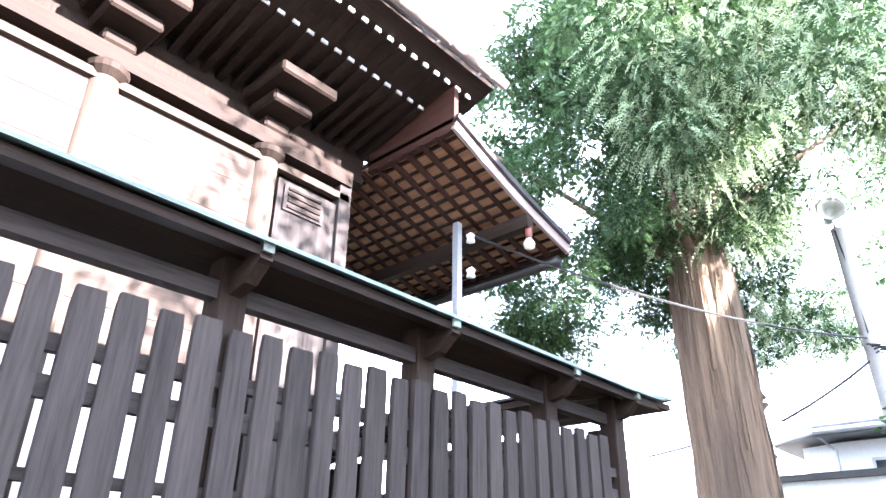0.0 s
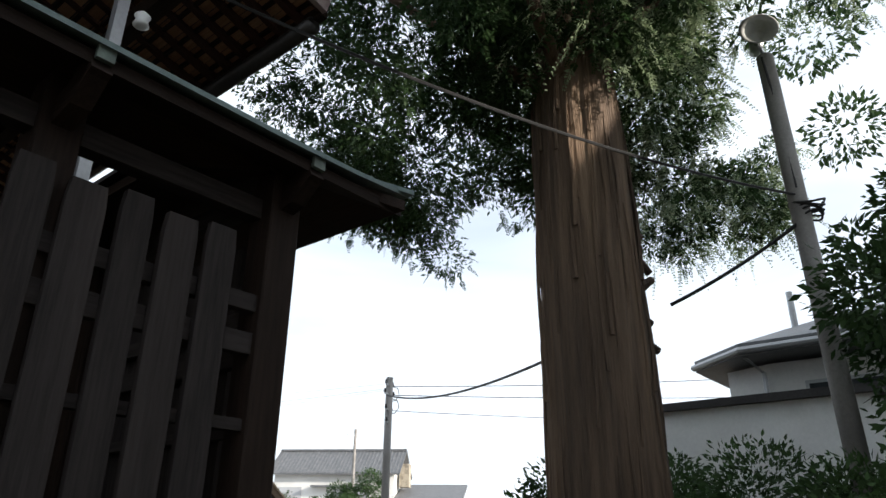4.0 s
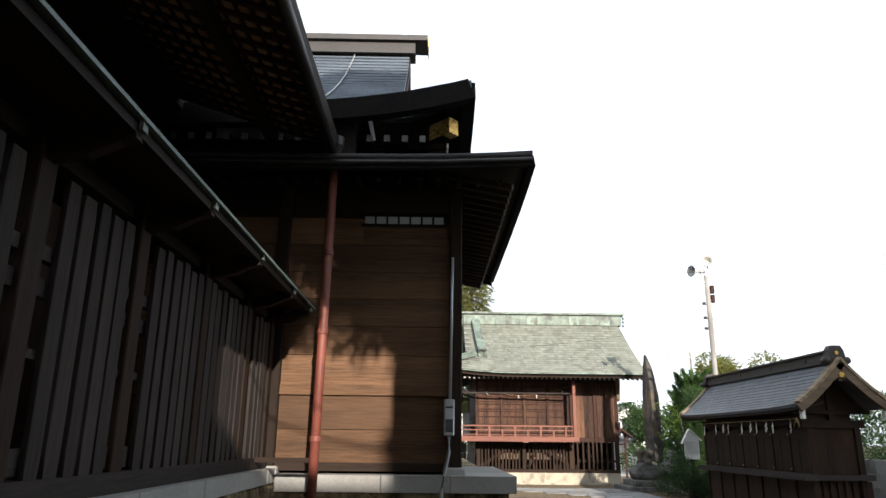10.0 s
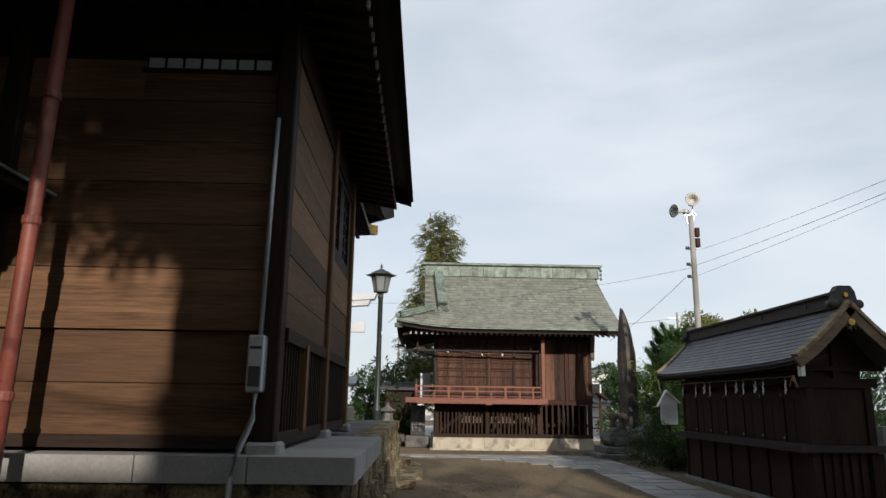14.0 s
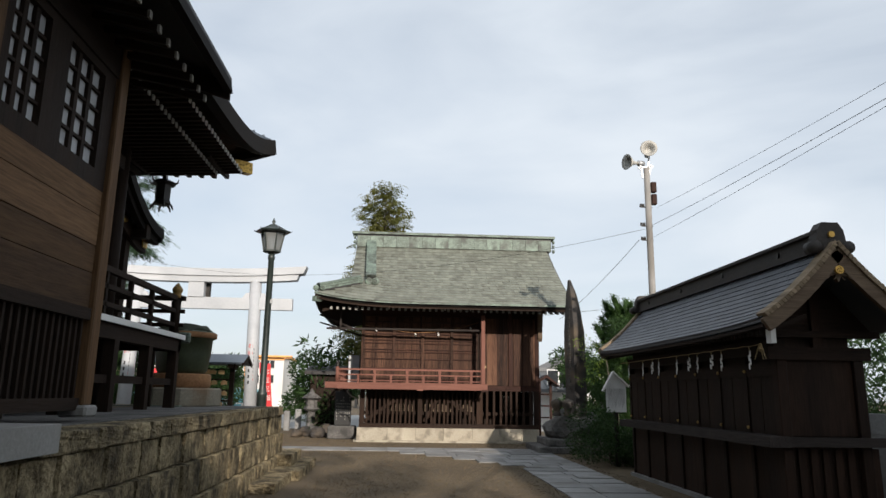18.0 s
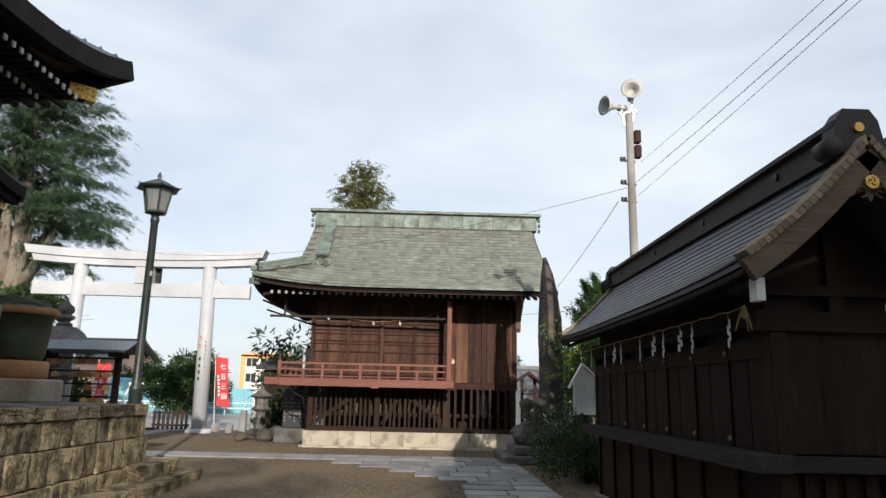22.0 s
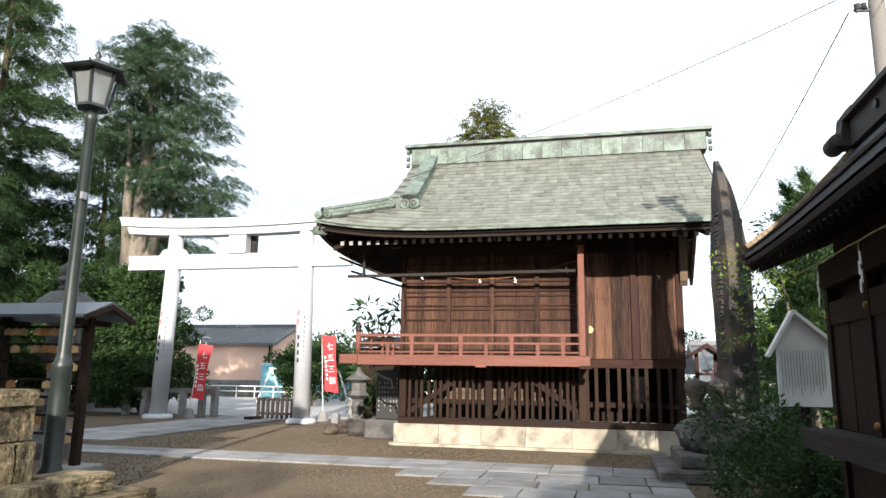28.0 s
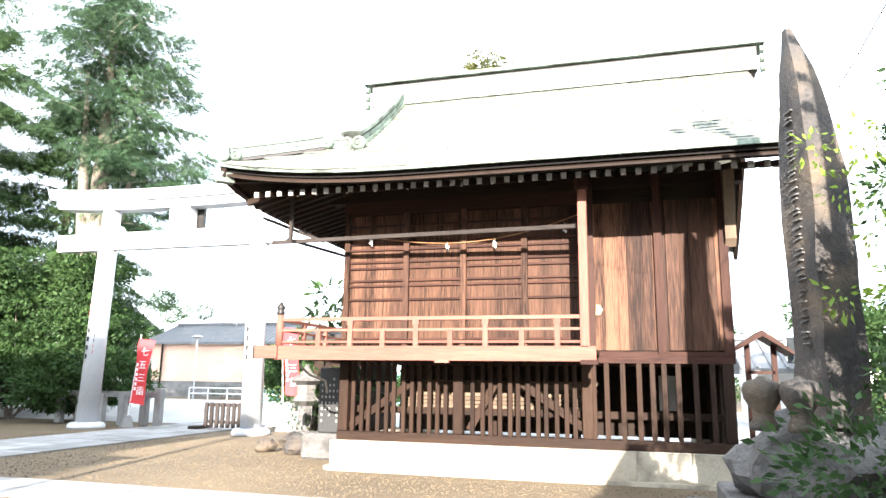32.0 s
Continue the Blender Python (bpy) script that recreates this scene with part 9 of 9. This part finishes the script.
def gable_house(name, label, x0, x1, y0, y1, wall_z, ridge_z, wall_mat, roof_mat, along="x", over=0.5):
    h = thing(name, ((x0 + x1) / 2, (y0 + y1) / 2, 0), label, "house")
    b = bmesh.new()
    if along == "x":
        prism(b, [(x0, y0, 0), (x0, y1, 0), (x0, y1, wall_z), (x0, (y0 + y1) / 2, ridge_z - 0.2), (x0, y0, wall_z)], (0, 0, 0), (x1 - x0, 0, 0))
    else:
        prism(b, [(x0, y0, 0), (x1, y0, 0), (x1, y0, wall_z), ((x0 + x1) / 2, y0, ridge_z - 0.2), (x0, y0, wall_z)], (0, 0, 0), (0, y1 - y0, 0))
    part("wall", b, wall_mat, h)
    for s in (-1, 1):
        b = bmesh.new()
        if along == "x":
            ym, ye = (y0 + y1) / 2, (y0 - over if s < 0 else y1 + over)
            ez = wall_z - (ridge_z - wall_z) * over / ((y1 - y0) / 2)
            sheet(b, lambda u, v: Vector((x0 - over + (x1 - x0 + 2 * over) * u, ye + (ym - ye) * v, ez + (ridge_z - ez) * v + 0.1)), 2, 2, 0.14)
        else:
            xm, xe = (x0 + x1) / 2, (x0 - over if s < 0 else x1 + over)
            ez = wall_z - (ridge_z - wall_z) * over / ((x1 - x0) / 2)
            sheet(b, lambda u, v: Vector((xe + (xm - xe) * v, y0 - over + (y1 - y0 + 2 * over) * u, ez + (ridge_z - ez) * v + 0.1)), 2, 2, 0.14)
        rf = part("roof", b, roof_mat, h)
        b = bmesh.new()
        n = int(((x1 - x0) if along == "x" else (y1 - y0)) / 0.3)
        for k in range(n + 1):
            f = k / n
            if along == "x":
                xx = x0 - over + (x1 - x0 + 2 * over) * f
                pipe(b, [(xx, ye, ez + 0.12), (xx, ym, ridge_z + 0.12)], 0.045, 5)
            else:
                yy = y0 - over + (y1 - y0 + 2 * over) * f
                pipe(b, [(xe, yy, ez + 0.12), (xm, yy, ridge_z + 0.12)], 0.045, 5)
        tagged(part("tile_roll", b, roof_mat, rf), kind="stuff")
    b = bmesh.new()
    if along == "x":
        beam(b, (x0 - over, (y0 + y1) / 2, ridge_z + 0.17), (x1 + over, (y0 + y1) / 2, ridge_z + 0.17), 0.3, 0.18)
    else:
        beam(b, ((x0 + x1) / 2, y0 - over, ridge_z + 0.17), ((x0 + x1) / 2, y1 + over, ridge_z + 0.17), 0.3, 0.18)
    part("ridge", b, roof_mat, h)
    return h


HCX, HCY = 46.2, 50.1
wh = gable_house("white_house", "white two-storey house with grey tiled roof", HCX - 5.5, HCX + 5.5, HCY - 2.7, HCY + 2.7, 6.75, 8.6, plaster, tile_grey, "x", 0.55)
for x0, x1, z0, z1, m in ((-5.3, -2.9, 3.6, 5.3, shoji), (0.0, 3.3, 3.7, 5.2, shoji), (-4.8, -3.0, 0.9, 2.2, dark_glass), (0.4, 3.0, 0.6, 2.3, dark_glass)):
    window_at(wh, HCX + x0, HCX + x1, z0, z1, HCY - 2.7, metal_grey, m)
b = bmesh.new()
box(b, HCX - 1.9, HCY - 3.4, 5.3, HCX + 3.6, HCY - 2.7, 5.45)
part("canopy", b, tile_grey, wh)
b = bmesh.new()
box(b, HCX + 5.7, HCY - 1.6, 5.4, HCX + 6.6, HCY - 0.6, 7.4)
part("roof_unit", b, stone_cream, wh, "cream tank on the wall")
b = bmesh.new()
sheet(b, lambda u, v: Vector((HCX + 5.6 + 6.0 * u, HCY - 3.4 + 4.6 * v, 4.3 + 1.5 * v)), 1, 1, 0.2)
part("lean_to_roof", b, tile_grey, wh)
b = bmesh.new()
box(b, HCX + 5.55, HCY - 2.9, 0, HCX + 11.2, HCY + 1.2, 4.4)
part("lean_to", b, plaster, wh)
wh.rotation_euler = (0, 0, radians(-58))
# house beyond the hedge
nh = thing("neighbour_house", (15.0, 2.0, 0), "cream plastered house with a tiled hipped roof", "house")
b = bmesh.new()
prism(b, [(13.0, 4.2, 0), (12.7, 3.4, 0), (12.7, -2.5, 0), (20, -2.5, 0), (20, 4.2, 0)], (0, 0, 0), (0, 0, 4.35))
part("wall", b, plaster, nh)
b = bmesh.new()
vs = [b.verts.new(p) for p in ((12.95, 4.75, 4.62), (12.1, 3.7, 4.62), (12.1, -3.1, 4.62), (20.6, -3.1, 4.62), (20.6, 4.75, 4.62), (14.6, 2.2, 5.6), (14.6, -0.6, 5.6), (18.0, 0.8, 5.9))]
for f in ((0, 1, 5), (1, 2, 6, 5), (2, 3, 7, 6), (3, 4, 7), (4, 0, 5, 7), (5, 6, 7)):
    b.faces.new([vs[i] for i in f])
lo = [b.verts.new(vs[i].co - Vector((0, 0, 0.2))) for i in range(5)]
b.faces.new(list(reversed(lo)))
for i in range(5):
    b.faces.new((vs[i], lo[i], lo[(i + 1) % 5], vs[(i + 1) % 5]))
part("roof", b, tile_grey, nh)
b = bmesh.new()
pipe(b, [(12.95, 4.78, 4.5), (12.08, 3.7, 4.5), (12.06, -3.1, 4.5)], 0.06, 8)
part("gutter", b, metal_grey, nh)
b = bmesh.new()
pipe(b, [(12.3, 3.7, 4.45), (12.66, 3.5, 4.2), (12.66, 3.5, 0)], 0.035, 8)
part("rain_pipe", b, metal_grey, nh)
b = bmesh.new()
tube(b, (14.2, 3.2, 5.0), (14.2, 3.2, 6.0), 0.06, 0.06, 10)
part("flue", b, metal_grey, nh)
b = bmesh.new()
box(b, 12.66, 1.6, 3.3, 12.71, 2.9, 4.0)
nw_ = part("window", b, metal_grey, nh)
b = bmesh.new()
box(b, 12.64, 1.66, 3.36, 12.655, 2.84, 3.94)
part("pane", b, dark_glass, nw_)
sd = thing("garden_shed", (11.8, 4.0, 0), "low shed clad in white horizontal siding", "shed")
b = bmesh.new()
box(b, 11.45, 1.8, 0, 12.5, 5.15, 3.5)
part("wall", b, plaster, sd)
sid_me = unit_box("siding_board", white_paint, 0.0)
for k in range(18):
    z = 0.3 + 0.18 * k
    m = Matrix.Translation((11.43, 3.5, z + 0.09)) @ Matrix.Rotation(-0.09, 4, "Y") @ Matrix.Diagonal((0.02, 3.4, 0.19, 1))
    piece("siding_board", sid_me, m, sd)
b = bmesh.new()
box(b, 11.3, 1.7, 3.5, 12.7, 5.3, 3.62)
part("roof", b, copper_old, sd)
# unseen plain blocks added behind the walker to shade fence, hedges and shrine row
for x0, x1, y0, y1, h, words in ((-16.0, 4.1, -14.0, -6.2, 6.9, "unseen wide grey block added to shade the fence"), (4.15, 5.5, -12.0, -6.2, 9.8, "unseen narrow grey block added to shade the side fence"), (5.55, 8.1, -12.0, -6.2, 7.15, "unseen low grey block added, leaving a gap for low sun"), (8.15, 10.3, -10.0, -6.1, 9.2, "unseen tall grey block added to shade the annex wall"), (10.4, 16.0, -12.0, -6.1, 7.8, "unseen grey block added to shade the hedges"), (16.2, 20.6, -11.0, -4.0, 11.2, "unseen tall grey block added to shade the shrine row"), (21.6, 25.4, -9.0, -4.0, 11.0, "outermost unseen tall grey block added for shade")):
    bh = thing("shade_block", ((x0 + x1) / 2, (y0 + y1) / 2, 0), words, "house")
    b = bmesh.new()
    box(b, x0, y0, 0, x1, y1, h)
    part("wall", b, plaster, bh)
    b = bmesh.new()
    box(b, x0 - 0.03, y0 - 0.1, h, x1 + 0.03, y1 + 0.1, h + 0.15)
    part("roof", b, tile_grey, bh)
# boundary wall along the path side
bw = thing("boundary_wall", (14.6, 15.0, 0), "grey concrete block wall along the precinct edge", "wall", "", "structure")
blk = unit_box("wall_block", stone_pave, 0.01)
for k in range(36):
    for r in range(4):
        y = 5.6 + 0.8 * k + (0.4 if r % 2 else 0)
        boxed(blk, 14.5, y + 0.003, r * 0.32, 14.68, y + 0.797, r * 0.32 + 0.316, bw, "block")
# beyond the gate
b = bmesh.new()
box(b, -60, 38.2, 0.0, 60, 56.0, 0.012)
road = single("road", b, asphalt, "pale asphalt playground and lane beyond the gate", "road", "structure")
ph = gable_house("pink_hall", "long pink stucco hall with a grey tiled roof", -21.0, -12.2, 60.0, 66.0, 3.55, 4.75, pink_wall, tile_grey, "x", 0.4)
b = bmesh.new()
box(b, -21.05, 59.9, 0, -12.15, 59.98, 1.0)
part("dado", b, stone_pave, ph)
for x in (-20.2, -12.4):
    b = bmesh.new()
    tube(b, (x, 59.9, 0), (x, 59.9, 3.4), 0.06, 0.06, 8)
    part("rain_pipe", b, dark_z, ph)
b = bmesh.new()
pipe(b, [(-16.6, 62.8, 4.7), (-16.6, 62.8, 6.6)], 0.03, 6)
ant = part("antenna", b, metal_grey, ph)
for z, w in ((6.5, 0.6), (6.2, 0.9)):
    b = bmesh.new()
    beam(b, (-16.6 - w, 62.8, z), (-16.6 + w, 62.8, z + 0.15), 0.04, 0.04)
    part("antenna_arm", b, metal_grey, ant)
oh = gable_house("orange_building", "white and orange three-storey building with dark windows", -7.0, -3.6, 72.0, 80.0, 4.4, 4.6, plaster, orange_wall, "x", 0.1)
for z in (2.2, 3.5):
    for x in (-6.6, -5.3):
        window_at(oh, x, x + 0.9, z, z + 0.75, 72.0)
b = bmesh.new()
box(b, -7.05, 71.9, 4.25, -3.55, 71.99, 4.62)
part("orange_band", b, orange_wall, oh)
b = bmesh.new()
box(b, -7.06, 71.88, 0, -6.7, 71.98, 4.3)
part("orange_pier", b, orange_wall, oh)
for args in (("far_house", "distant white house with a dark roof", 17.6, 22.5, 60, 66, 3.3, 4.5, plaster, tile_grey, "y"), ("far_house", "distant cream house with a tiled roof", 24, 31, 55, 61, 3.6, 5.0, plaster, tile_grey, "x"), ("far_house", "distant grey house with a tiled roof", -34, -25, 58, 65, 4.6, 6.2, plaster, tile_grey, "x"), ("far_house", "distant house roof behind trees", 4, 11, 72, 78, 3.8, 5.2, plaster, tile_grey, "x"), ("far_house", "distant house with a brown roof", 13.6, 16.0, 44, 48, 1.9, 2.7, plaster, tile_grey, "x")):
    fh = gable_house(*args[:10], args[10] if len(args) > 10 else "x")
    window_at(fh, args[2] + 0.8, args[2] + 2.0, 1.8, 2.8, args[4])
tk = thing("water_tank", (-10.2, 56.5, 0), "round blue-green plastic water tank", "tank")
b = bmesh.new()
lathe(b, (-10.6, 57.0, 0), [(0.7, 0), (0.72, 0.1), (0.72, 1.9), (0.66, 2.05), (0.2, 2.1)], 20)
part("body", b, blue_tank, tk, "", True)
for x0 in (-9.3,):
    f = thing("blue_panel_fence", (-8.0, 57.5, 0), "blue-green corrugated panel fence", "fence")
    for k in range(14):
        b = bmesh.new()
        box(b, x0 + 0.5 * k, 57.4 + 0.05 * (k % 2), 0, x0 + 0.5 * k + 0.48, 57.5 + 0.05 * (k % 2), 1.6)
        part("panel", b, blue_tank, f)
sw = thing("swing_set", (-5.2, 50.0, 0), "white steel swing frame", "swing")
for x in (-7.1, -5.2, -3.4):
    for s in (-1, 1):
        b = bmesh.new()
        tube(b, (x + 0.4 * s, 50.0 + 0.6 * s, 0), (x, 50.0, 1.7), 0.045, 0.045, 8)
        part("leg", b, white_paint, sw)
b = bmesh.new()
tube(b, (-7.2, 50.0, 1.7), (-3.3, 50.0, 1.7), 0.05, 0.05, 8)
part("top_bar", b, white_paint, sw)
for x in (-6.4, -5.8, -4.6, -4.0):
    b = bmesh.new()
    tube(b, (x, 50, 1.7), (x, 50, 0.5), 0.012, 0.012, 5)
    part("chain", b, metal_grey, sw)
gr = thing("guard_rail", (-5.0, 54.5, 0), "low white pipe guard rail", "rail")
for k in range(14):
    b = bmesh.new()
    x = -14 + 1.2 * k
    tube(b, (x, 54.5, 0), (x, 54.5, 0.7), 0.03, 0.03, 8)
    part("post", b, white_paint, gr)
for z in (0.4, 0.7):
    b = bmesh.new()
    tube(b, (-14, 54.5, z), (1.6, 54.5, z), 0.03, 0.03, 8)
    part("rail", b, white_paint, gr)
slamp = thing("street_lamp", (-14.8, 56.0, 0), "slim grey lamp post in the lane", "lamp")
b = bmesh.new()
tube(b, (-14.8, 56.0, 0), (-14.8, 56.0, 3.5), 0.05, 0.04, 8)
part("shaft", b, metal_grey, slamp)
b = bmesh.new()
lathe(b, (-14.8, 56.0, 3.5), [(0.1, 0), (0.3, 0.08), (0.28, 0.14), (0.05, 0.2)], 12)
part("head", b, metal_grey, slamp)
for x, y, h in ((27.0, 64.0, 9.5), (38.0, 40.0, 9.0), (2.5, 80.0, 9.2)):
    up_ = thing("far_pole", (x, y, 0), "distant utility pole with cross arms", "pole", "far poles")
    b = bmesh.new()
    tube(b, (x, y, 0), (x, y, h), 0.14, 0.1, 8)
    part("shaft", b, concrete_pole, up_)
    for z in (h - 0.5, h - 1.2):
        b = bmesh.new()
        beam(b, (x - 0.8, y, z), (x + 0.8, y, z), 0.08, 0.08)
        part("cross_arm", b, metal_grey, up_)

# ---- stone paving in the gravel ----
pave = thing("paving", (5.0, 27.4, 0), "worn grey stone paving slabs set in gravel", "paving", "", "structure")
pv = unit_box("paving_slab", stone_pave, 0.02)
pr = random.Random(5)
x = -9.0
while x < 10.4:
    w = pr.uniform(0.75, 1.25)
    for y0, y1 in ((27.22, 27.75), (27.75, 28.28)):
        boxed(pv, x + 0.006, y0 + 0.006, -0.04, x + w - 0.006, y1 - 0.006, 0.022 + pr.uniform(0, 0.008), pave, "slab")
    x += w
y = 22.6
while y < 60:
    w = pr.uniform(0.8, 1.3)
    for x0, x1 in ((-2.35, -1.55), (-1.55, -0.65), (-0.65, 0.15)):
        if not (26.9 < y + w / 2 < 28.6):
            boxed(pv, x0 + 0.006, y + 0.006, -0.04, x1 - 0.006, y + w - 0.006, 0.024 + pr.uniform(0, 0.006), pave, "slab")
    y += w
    if y > 38.0:
        break
rows_y = [14.0]
while rows_y[-1] < 26.6:
    rows_y.append(rows_y[-1] + pr.uniform(0.5, 0.72))
rows_y[-1] = 27.21
for y, y2 in zip(rows_y, rows_y[1:]):
    x = 9.47 if y < 23.2 else 9.47 - 2.9 * ((y - 23.2) / 3.6) ** 1.25 + pr.uniform(-0.15, 0.15)
    while x < 10.85:
        w = pr.uniform(0.55, 0.85)
        x2 = 10.88 if x + w > 10.6 else x + w
        drop = pr.uniform(0.0, 0.04)
        boxed(pv, x + 0.012, y + 0.012 + drop, -0.04, x2 - 0.012, y2 - 0.012, 0.016 + pr.uniform(0, 0.012), pave, "slab", pr.uniform(-0.02, 0.02))
        x = x2
# loose stones in the gravel
g = np.random.default_rng(77)
n = 60000
px, py = g.uniform(-3, 11.2, n), 12.5 + 22 * g.random(n) ** 1.15
keep = ~((px < 5.4) & (py < 24)) & ~((px > 5.4) & (py > 30.4))
px, py = px[keep], py[keep]
s = g.uniform(0.006, 0.015, len(px))
a = g.uniform(0, 6.28, len(px))
q = np.zeros((len(px), 2, 4, 3))
for f, (du, dv) in enumerate(((1, 0), (0, 1))):
    for k, (i, j, h) in enumerate(((-1, 0, 0.0), (-0.45, 0, 1.0), (0.45, 0, 0.9), (1, 0, 0.0))):
        ux, uy = (np.cos(a), np.sin(a)) if f == 0 else (-np.sin(a), np.cos(a))
        q[:, f, k, 0], q[:, f, k, 1], q[:, f, k, 2] = px + ux * i * s, py + uy * i * s, h * s * 0.8
me = quads("loose_stones", q.reshape(-1, 4, 3), pebble)
me.materials.append(pebble)
st = new("gravel_stones", me)
tagged(st, "loose brown gravel stones strewn over the yard", "gravel", "", "stuff")
